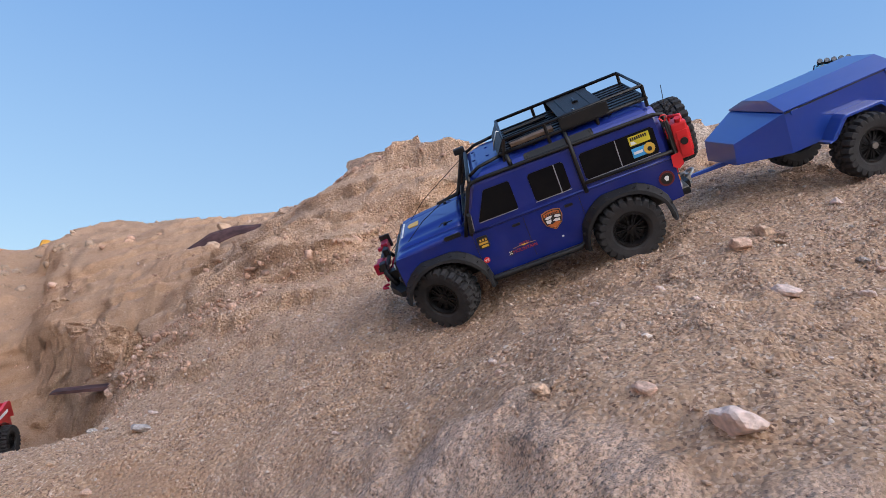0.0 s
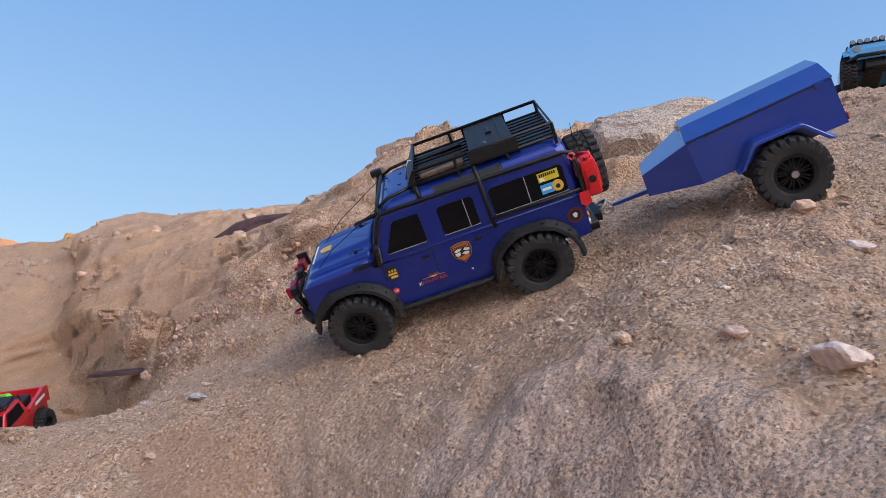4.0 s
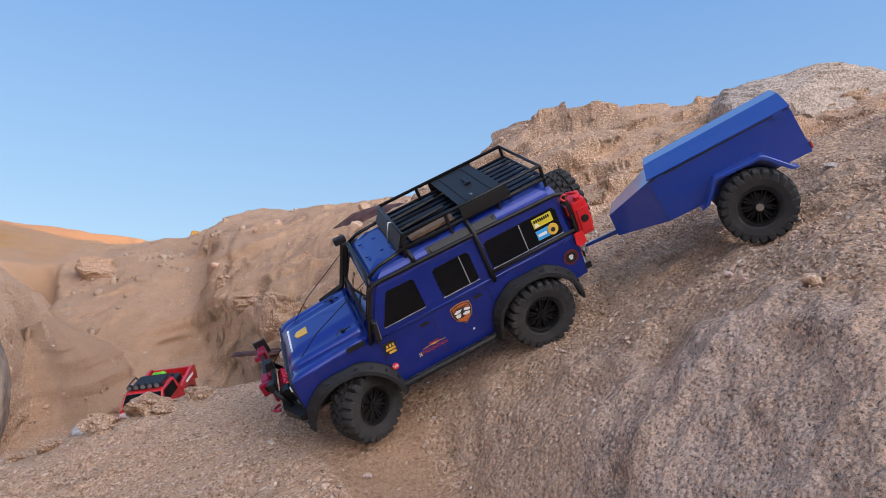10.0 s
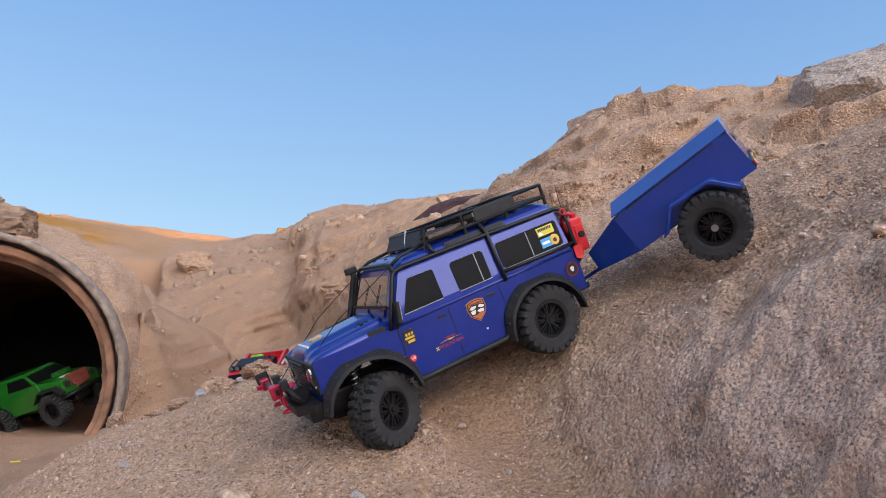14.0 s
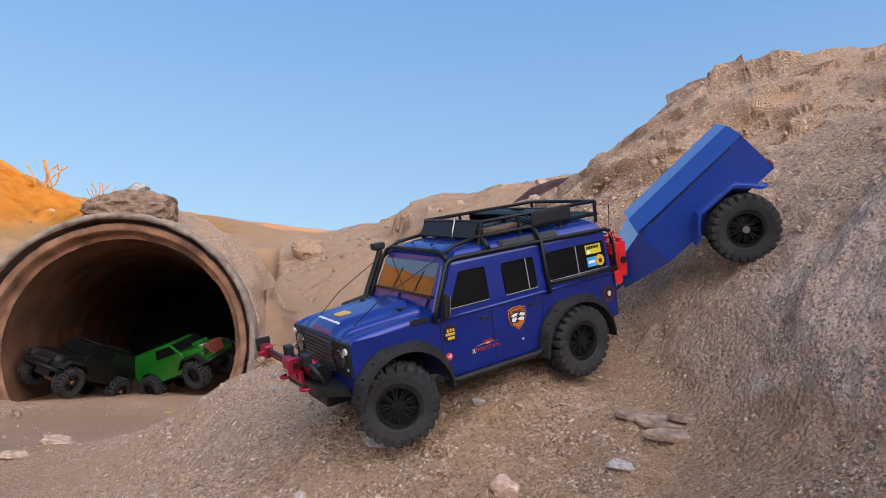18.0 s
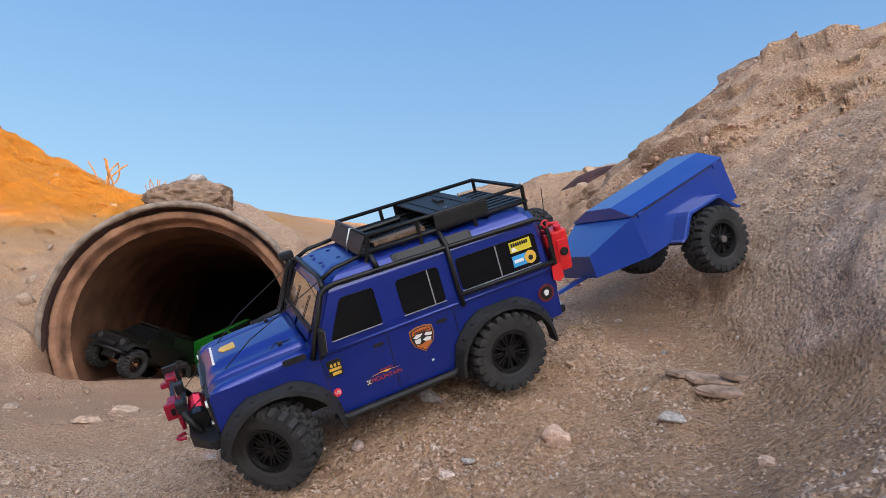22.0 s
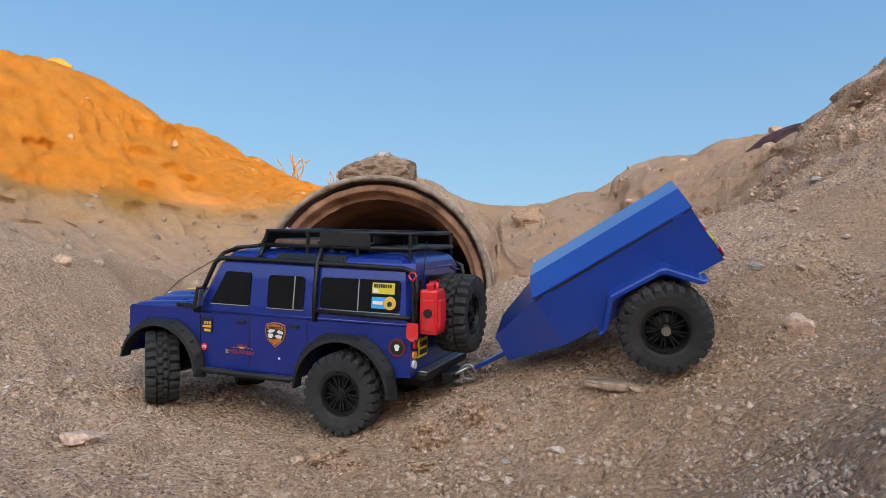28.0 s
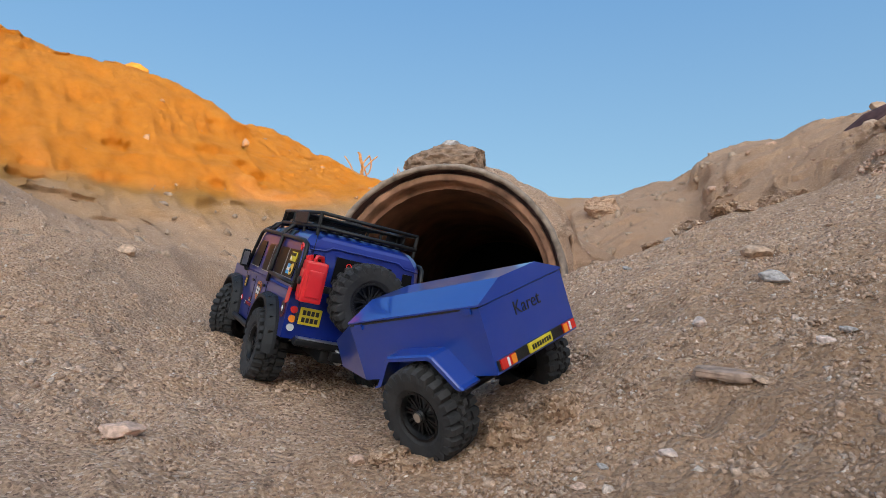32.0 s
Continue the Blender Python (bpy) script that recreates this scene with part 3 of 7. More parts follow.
def build_ground():
    xs, ys = ground_lines(-1.7, 0.75, 400, 0.006, 0.02), ground_lines(-0.05, 1.7, 400, 0.02, 0.0055)
    gx, gy = np.meshgrid(xs, ys)
    gz = height(gx, gy)
    zone = zones(gx, gy)
    # steep banks stand out and fall back in crumbling beds
    sy, sx = np.gradient(smoothed(gz, 4), ys, xs)
    slope = np.hypot(sx, sy) + 1e-6
    reach = step_up(slope, 0.35, 0.9) * step_up(gy, 1.55, 1.9) * (1 - step_up(np.hypot(gx + 1, gy - 3), 3.5, 5.0)) * (1 - 0.8 * zone[1])
    along = 0.92 * gx + 0.4 * gy
    level = gz - 0.40 * gx - 0.16 * gy + 0.03 * rough_noise(gx, gy, 0.3, 50)
    out = 0.032 * crumbly(along, level * 4.5, 0.5, 51) + 0.026 * crumbly(along, level * 4.5, 0.24, 52) + 0.018 * crumbly(along, level * 4.0, 0.12, 53)
    out = reach * out * (0.8 + 0.5 * rough_noise(gx, gy, 0.5, 54))
    # gashes and lips along the ochre face
    out = out + zone[2] * step_up(slope, 0.2, 0.5) * (1 - step_up(np.hypot(gx, gy), 9, 12)) * (0.03 * crumbly(gy, gz * 3.0, 0.9, 55) + 0.06 * solid_noise(gx, gy, gz * 1.6, 0.55, 56) - 0.06 * np.abs(solid_noise(gx, gy, gz * 1.5, 0.27, 57)) - 0.06 * np.abs(solid_noise(gx, gy, gz, 0.13, 58)) - 0.09 * step_up(solid_noise(gx, gy, gz * 2.2, 0.3, 59), 0.5, 0.7))
    gx, gy = gx - out * sx / slope, gy - out * sy / slope
    # knobs and grains stand out square to the surface
    up = 1 / np.sqrt(1 + slope**2)
    grain = (1 - 0.75 * zone[1]) * (1 - step_up(np.hypot(gx + 0.5, gy - 1.0), 2.6, 4.5))
    knob = 1 - 2 * np.abs(solid_noise(gx, gy, gz, 0.052, 71))
    fine = solid_noise(gx, gy, gz, 0.026, 72)
    tiny = solid_noise(gx, gy, gz, 0.0135, 73)
    lift = grain * ((0.0022 + 0.0024 * zone[0]) * knob + (0.0026 + 0.0012 * zone[0]) * fine + (0.0026 + 0.0006 * zone[0]) * tiny)
    gx, gy, gz = gx - lift * up * sx, gy - lift * up * sy, gz + lift * up
    # ochre turns tan low down: the bank's shade line is put into the colour
    shaded_foot = 1 - step_up(gz + 0.12 * rough_noise(gx, gy, 0.8, 80), 1.05, 1.5)
    zone = (*zone[:2], zone[2] * (1 - 0.8 * shaded_foot), zone[3])
    away = step_up(np.hypot(gx, gy), 22, 60)
    gz = gz * (1 - away) - 1.0 * away
    nx, ny = len(xs), len(ys)
    co = np.stack([gx, gy, gz], -1).reshape(-1, 3)
    i = np.arange(nx * ny).reshape(ny, nx)
    quads = np.stack([i[:-1, :-1], i[:-1, 1:], i[1:, 1:], i[1:, :-1]], -1).reshape(-1, 4)
    me = bpy.data.meshes.new("ground")
    me.vertices.add(len(co))
    me.vertices.foreach_set("co", co.astype(np.float32).ravel())
    me.loops.add(quads.size)
    me.loops.foreach_set("vertex_index", quads.astype(np.int32).ravel())
    me.polygons.add(len(quads))
    me.polygons.foreach_set("loop_start", np.arange(0, quads.size, 4, dtype=np.int32))
    me.polygons.foreach_set("use_smooth", np.ones(len(quads), bool))
    me.update(calc_edges=True)
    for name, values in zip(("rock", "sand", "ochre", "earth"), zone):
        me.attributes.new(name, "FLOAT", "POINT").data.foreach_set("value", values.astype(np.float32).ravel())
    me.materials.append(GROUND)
    return tagged(new("ground", me), "dry slope of decomposed granite, sand and pebbles", "ground", kind="structure")


build_ground()


# ---- helpers for things ----
def part(name, bm, mat, parent=None, label="", smooth=False, at=None):
    """Links a bmesh as one mesh object, under a thing or a part."""
    me = bpy.data.meshes.new(name)
    bmesh.ops.recalc_face_normals(bm, faces=bm.faces)
    for f in bm.faces:
        f.smooth = smooth
    bm.to_mesh(me)
    bm.free()
    me.materials.append(mat)
    ob = new(name, me)
    if parent is not None:
        ob.parent = parent
    if at is not None:
        ob.matrix_basis = at
    return tagged(ob, label)


def thing(name, label, category, m=None, group=""):
    """An empty at the base of a thing, to hold its parts."""
    ob = tagged(new(name), label, category, group)
    if m is not None:
        ob.matrix_basis = m
    return ob


def box(bm, x0, x1, y0, y1, z0, z1, bevel=0.0):
    r = bmesh.ops.create_cube(bm, size=1, matrix=Matrix.Translation(((x0 + x1) / 2, (y0 + y1) / 2, (z0 + z1) / 2)) @ Matrix.Diagonal((x1 - x0, y1 - y0, z1 - z0, 1)))
    if bevel:
        edges = {e for v in r["verts"] for e in v.link_edges}
        bmesh.ops.bevel(bm, geom=list(edges), offset=bevel, segments=2, affect="EDGES", profile=0.6)
    return bm


def rod(bm, p, q, r, n=8, r2=None):
    p, q = Vector(p), Vector(q)
    m = Matrix.Translation((p + q) / 2) @ (q - p).to_track_quat("Z", "Y").to_matrix().to_4x4()
    bmesh.ops.create_cone(bm, cap_ends=True, segments=n, radius1=r, radius2=r if r2 is None else r2, depth=(q - p).length, matrix=m)
    return bm


def tube(bm, points, r, n=8):
    """A bent pipe along the points."""
    pts = [Vector(p) for p in points]
    rings, ref = [], None
    for i, p in enumerate(pts):
        d = (pts[min(i + 1, len(pts) - 1)] - pts[max(i - 1, 0)]).normalized()
        if ref is None:
            ref = d.orthogonal().normalized()
        ref = (ref - d * ref.dot(d)).normalized()
        s = d.cross(ref)
        rings.append([bm.verts.new(p + r * (math.cos(a) * ref + math.sin(a) * s)) for a in (2 * math.pi * k / n for k in range(n))])
    for a, b in zip(rings, rings[1:]):
        for k in range(n):
            bm.faces.new((a[k], a[(k + 1) % n], b[(k + 1) % n], b[k]))
    bm.faces.new(rings[0][::-1])
    bm.faces.new(rings[-1])
    return bm


def prism(bm, outline, y0, y1):
    """An outline in x and z, made solid between y0 and y1."""
    a = [bm.verts.new((x, y0, z)) for x, z in outline]
    b = [bm.verts.new((x, y1, z)) for x, z in outline]
    bm.faces.new(a)
    bm.faces.new(b[::-1])
    for k in range(len(a)):
        j = (k + 1) % len(a)
        bm.faces.new((a[k], b[k], b[j], a[j]))
    return bm


def loft(bm, rings):
    """Closed rings of points, skinned and capped."""
    rows = [[bm.verts.new(p) for p in ring] for ring in rings]
    for a, b in zip(rows, rows[1:]):
        for k in range(len(a)):
            j = (k + 1) % len(a)
            bm.faces.new((a[k], a[j], b[j], b[k]))
    bm.faces.new(rows[0][::-1])
    bm.faces.new(rows[-1])
    return bm


def revolve(bm, profile, n=48, axis="Y", wave=None):
    """A profile of (along the axis, radius) turned round it; wave(k, row) changes the radius."""
    rings = []
    for k in range(n):
        a = 2 * math.pi * k / n
        ring = []
        for row, (h, r) in enumerate(profile):
            r = r + (wave(k, row) if wave else 0)
            c, s = r * math.cos(a), r * math.sin(a)
            ring.append(bm.verts.new((c, h, s) if axis == "Y" else (h, c, s)))
        rings.append(ring)
    for k in range(n):
        a, b = rings[k], rings[(k + 1) % n]
        for i in range(len(profile) - 1):
            bm.faces.new((a[i], a[i + 1], b[i + 1], b[i]))
    return bm


def bm_new():
    return bmesh.new()


PAINT = material("blue_car_paint", (0.0024, 0.020, 0.225), 0.38, 0.38, coat=0.7, coat_rough=0.03, vary=0.08, vary_scale=30, dust=0.03)
TRAILER_PAINT = material("blue_trailer_paint", (0.0022, 0.037, 0.275), 0.3, 0.0, coat=0.9, coat_rough=0.06, vary=0.06, vary_scale=12, dust=0.05)
BLACK = material("black_plastic", (0.010, 0.010, 0.011), 0.5, spec=0.35, vary=0.2, vary_scale=80, bump=0.15, bump_scale=500, dust=0.03)
BLACK_METAL = material("black_coated_steel", (0.009, 0.009, 0.010), 0.4, 0.2, spec=0.4, vary=0.2, vary_scale=60, dust=0.03)
FLARE = material("grey_black_flare_plastic", (0.013, 0.013, 0.0145), 0.6, spec=0.3, vary=0.15, vary_scale=60, bump=0.2, bump_scale=600, dust=0.04)
RUBBER = material("dusty_rubber", (0.024, 0.024, 0.026), 0.82, spec=0.35, vary=0.25, vary_scale=70, bump=0.3, bump_scale=300, dust=0.08)
RIM = material("black_bead_lock_rim", (0.007, 0.007, 0.008), 0.45, 0.1, spec=0.35, dust=0.03)
TINTED = material("black_tinted_window", (0.006, 0.006, 0.007), 0.3, spec=0.08, dust=0.02)
RED = material("red_plastic", (0.62, 0.012, 0.018), 0.35, coat=0.3, vary=0.08, dust=0.06)
CRIMSON = material("anodised_red_metal", (0.45, 0.02, 0.06), 0.35, 0.7, dust=0.1)
STEEL = material("bare_steel", (0.5, 0.49, 0.47), 0.32, 0.95, vary=0.2, bump=0.1, dust=0.1)
WINDOW_TRIM = material("dull_window_trim", (0.30, 0.30, 0.32), 0.5, 0.2)
GRILLE = material("dark_grey_grille", (0.075, 0.075, 0.08), 0.4, 0.3, dust=0.1)
DIM_LENS = material("dusty_lens", (0.16, 0.16, 0.165), 0.2, coat=0.6)
DULL_RED = material("weathered_red_lettering", (0.42, 0.035, 0.03), 0.45)
YELLOW = material("yellow_sticker", (0.62, 0.50, 0.03), 0.4, vary=0.06)
GOLD = material("gold_sticker", (0.66, 0.40, 0.06), 0.4, vary=0.06)
SKY_BLUE = material("light_blue_sticker", (0.05, 0.33, 0.66), 0.4)
STICKER_BLACK = material("black_sticker", (0.012, 0.012, 0.012), 0.4)
STICKER_WHITE = material("white_sticker", (0.75, 0.75, 0.73), 0.4)
BADGE_ORANGE = material("burnt_orange_sticker", (0.50, 0.14, 0.03), 0.45, vary=0.25, vary_scale=400)
BADGE_RIM = material("dull_orange_sticker_rim", (0.42, 0.16, 0.06), 0.45)
STICKER_RED = material("red_sticker", (0.70, 0.03, 0.03), 0.4)
MAROON = material("dark_maroon_sticker", (0.13, 0.015, 0.02), 0.4)
AMBER = material("amber_lens", (0.85, 0.26, 0.02), 0.2, coat=0.6)
RED_LENS = material("red_lens", (0.60, 0.02, 0.015), 0.2, coat=0.6)
DARK_LENS = material("dark_lens", (0.04, 0.04, 0.042), 0.1, 0.3, coat=1.0)
CLEAR_LENS = material("clear_lens", (0.62, 0.62, 0.6), 0.12, coat=0.8)
SKYLIGHT = material("smoked_skylight_glass", (0.012, 0.012, 0.014), 0.25, spec=0.3)
WINDSHIELD = material("dark_windshield", (0.05, 0.03, 0.02), 0.04, spec=1.0, coat=1.0, coat_rough=0.02)


# ---- pieces that several vehicles share ----
def lettering(text, size, mat, parent, m, name="lettering", label=""):
    """Raised letters, a tenth of a millimetre or so proud of the panel."""
    c = bpy.data.curves.new("lettering", "FONT")
    c.body, c.size, c.align_x, c.align_y, c.extrude = text, size, "CENTER", "CENTER", 0.0002
    o = bpy.data.objects.new("lettering_form", c)
    scene.collection.objects.link(o)
    me = bpy.data.meshes.new_from_object(o.evaluated_get(bpy.context.evaluated_depsgraph_get()))
    bpy.data.objects.remove(o)
    me.materials.append(mat)
    ob = new(name, me)
    ob.parent, ob.matrix_basis = parent, m
    return tagged(ob, label)


def wheel_meshes():
    """The block-treaded tyre and the split-spoke rim, made once: the axle along y, the outer side at +y."""
    r, w, n = 0.0585, 0.024, 96

    # rows: shoulder blocks, a groove, middle blocks, a groove, shoulder blocks
    rows = [(-0.019, 0.0298), (-0.0225, 0.0345), (-0.0245, 0.0450), (-0.0228, 0.0548), (-0.0200, r - 0.0012), (-0.0098, r), (-0.0092, r - 0.0045), (-0.0072, r - 0.0045), (-0.0066, r), (-0.0008, r), (0.0008, r), (0.0066, r), (0.0072, r - 0.0045), (0.0092, r - 0.0045), (0.0098, r), (0.0200, r - 0.0012), (0.0228, 0.0548), (0.0245, 0.0450), (0.0225, 0.0345), (0.019, 0.0298)]

    def tread(k, row):
        if row in (4, 5, 14, 15):
            return 0.0 if (k + (0 if row < 10 else 2)) % 4 < 3 else -0.0068
        if row in (8, 9, 10, 11):
            return 0.0 if (k + (1 if row < 10 else 3)) % 4 < 3 else -0.0056
        if row in (3, 16):
            return 0.0 if (k + (0 if row < 10 else 2)) % 4 < 3 else -0.0045
        return 0.0

    bm = revolve(bm_new(), rows, n, "Y", tread)
    # side lugs swell out of the wall
    for v in bm.verts:
        rr = math.hypot(v.co.x, v.co.z)
        turn = (int(round(math.atan2(v.co.z, v.co.x) / (2 * math.pi) * n)) + (0 if v.co.y < 0 else 2)) % 4
        if 0.048 < rr < 0.0575 and abs(v.co.y) > 0.021 and turn < 3:
            v.co.y *= 1.07
    rim = revolve(bm_new(), [(-0.019, 0.0298), (-0.01, 0.0268), (0.004, 0.0262), (0.015, 0.0275), (0.0190, 0.0305), (0.0205, 0.0305), (0.0205, 0.0274), (0.016, 0.0258), (0.006, 0.0248), (0.003, 0.0)], 48)
    for k in range(9):
        a = 2 * math.pi * k / 9
        for d in (-0.12, 0.12):
            b = box(bmesh.new(), 0.006, 0.0262, -0.0018, 0.0018, -0.0012, 0.0012)
            b.transform(Matrix.Rotation(a + d, 4, "Y") @ Matrix.Translation((0, 0.0125, 0)))
            me = bpy.data.meshes.new("x")
            b.to_mesh(me)
            b.free()
            rim.from_mesh(me)
            bpy.data.meshes.remove(me)
    for k in range(12):
        a = 2 * math.pi * (k + 0.5) / 12
        x, z = 0.0290 * math.cos(a), 0.0290 * math.sin(a)
        rod(rim, (x, 0.019, z), (x, 0.0216, z), 0.0011, 6)
    rod(rim, (0, 0.004, 0), (0, 0.017, 0), 0.0085, 16)
    rod(rim, (0, 0.016, 0), (0, 0.0195, 0), 0.0042, 6)
    out = []
    for name, b, mat in (("tyre", bm, RUBBER), ("rim", rim, RIM)):
        me = bpy.data.meshes.new(name)
        bmesh.ops.recalc_face_normals(b, faces=b.faces)
        b.to_mesh(me)
        b.free()
        me.materials.append(mat)
        out.append(me)
    return out


TYRE_MESH, RIM_MESH = wheel_meshes()


def wheel(parent, x, y, z=0.0, scale=1.0, cap=None, name="wheel"):
    """A wheel, as a part of its vehicle: an empty hub with tyre and rim. Wheels on the far side are turned round."""
    hub = new(name)
    hub.parent = parent
    hub.matrix_basis = pose(x, y, z, 0, 0, 0 if y >= 0 else 180) @ Matrix.Diagonal((scale, scale, scale, 1))
    for n, me in (("tyre", TYRE_MESH), ("rim", RIM_MESH)):
        o = new(n, me)
        o.parent = hub
    if cap:
        part("hub_cap", revolve(bm_new(), [(0.006, 0.026), (0.008, 0.0205), (0.012, 0.0195), (0.012, 0.008), (0.019, 0.0075), (0.020, 0.006), (0.020, 0.0)], 32), cap[0], hub, "plain dished disc", True)
        part("axle_nut", rod(bm_new(), (0, 0.0195, 0), (0, 0.0225, 0), 0.0058, 12), cap[1], hub, "worn steel axle end")
    return hub


# ---- the buried pipe ----
CONCRETE = material("weathered_concrete", (0.27, 0.205, 0.16), 0.92, vary=0.4, vary_scale=26, bump=1.0, bump_scale=110)
RUST_LINING = material("rust_stained_lining", (0.14, 0.062, 0.033), 0.85, vary=0.55, vary_scale=6, bump=0.5, bump_scale=60)
SOCKET = material("dusty_brown_socket", (0.29, 0.15, 0.09), 0.9, vary=0.6, vary_scale=9, bump=0.8, bump_scale=70)
DARK_JOINT = material("dark_rusty_joint", (0.065, 0.032, 0.026), 0.9, vary=0.5, vary_scale=9, bump=0.6, bump_scale=70)
# near-black that stands for the unlit depth of the pipe
BORE_DARK = material("dark_pipe_depth", (0.012, 0.011, 0.012), 0.95, vary=0.3, vary_scale=6)
PIPE_AT = Matrix.Translation((-2.52, 1.75, 0.68)) @ Matrix.Rotation(radians(-55), 4, "Z")


def build_pipe():
    pipe = thing("buried_pipe", "wide concrete pipe half buried in the bank, rust-stained inside", "pipe", PIPE_AT)
    wob = lambda k, row: 0.004 * noise.noise(Vector((k * 0.31, row * 0.4, 3))) + 0.0035 * noise.noise(Vector((k * 0.9, row * 0.7, 8)))
    part("shell", revolve(bm_new(), [(-2.5, 0.47), (-2.5, 0.565), (-0.06, 0.564), (-0.012, 0.563), (0.004, 0.559), (0.010, 0.553), (0.011, 0.545), (0.006, 0.538), (-0.006, 0.535)], 192, "X", wob), CONCRETE, pipe, "broken grey concrete rim", True)
    part("joint", revolve(bm_new(), [(-0.006, 0.535), (-0.05, 0.534), (-0.058, 0.531), (-0.058, 0.522), (-0.045, 0.521)], 192, "X", wob), DARK_JOINT, pipe, "dark open joint behind the rim", True)
    part("socket", revolve(bm_new(), [(-0.045, 0.521), (-0.036, 0.518), (-0.034, 0.512), (-0.038, 0.506), (-0.039, 0.497), (-0.042, 0.491), (-0.085, 0.488), (-0.12, 0.486), (-0.125, 0.482), (-0.126, 0.466)], 192, "X", wob), SOCKET, pipe, "stepped dusty socket ring", True)
    part("lining", revolve(bm_new(), [(-0.126, 0.466), (-0.3, 0.46), (-2.15, 0.46)], 96, "X"), RUST_LINING, pipe, "rust-brown bore", True)
    # added disc: the darkness deep in the bore is put into its colour
    part("depth_disc", revolve(bm_new(), [(-2.15, 0.46), (-2.151, 0.001)], 96, "X"), BORE_DARK, pipe, "black disc added for the darkness deep in the bore", True)


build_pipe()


# ---- the blue off-road car ----
RUST_RED = material("rust_red_plastic", (0.22, 0.05, 0.035), 0.5, vary=0.2)
WOOD = material("weathered_timber", (0.15, 0.09, 0.055), 0.8, vary=0.4, vary_scale=60, bump=0.4)
def arch(cx, r, a0, a1, n=10, flat=0.0):
    return [(cx + r * math.cos(radians(a)), max(r * math.sin(radians(a)), flat)) for a in np.linspace(a0, a1, n)]


def side_y(z):
    """How far out the flank stands at a height."""
    return float(np.interp(z, (0.10, 0.108, 0.165, 0.182, 0.192), (0.1045, 0.104, 0.0975, 0.092, 0.083)))


def flank_panel(x_z, out, thick=0.002, side=1):
    """A flat panel on the flank, its corners given in x and z."""
    bm = bm_new()
    a = [bm.verts.new((x, side * (side_y(z) + out), z)) for x, z in x_z]
    b = [bm.verts.new((x, side * (side_y(z) + out - thick), z)) for x, z in x_z]
    bm.faces.new(a)
    bm.faces.new(b[::-1])
    for k in range(len(a)):
        j = (k + 1) % len(a)
        bm.faces.new((a[k], b[k], b[j], a[j]))
    return bm


def rounded(x0, x1, z0, z1, r=0.004, skew=0.0):
    """A rectangle with cut corners; skew leans its front edge."""
    pts = [(x0 + r, z0), (x1 - r, z0), (x1, z0 + r), (x1 - skew, z1 - r), (x1 - skew - r, z1), (x0 + r, z1), (x0, z1 - r), (x0, z0 + r)]
    return pts


def disc(cx, cz, r, n=24):
    return [(cx + r * math.cos(2 * math.pi * k / n), cz + r * math.sin(2 * math.pi * k / n)) for k in range(n)]


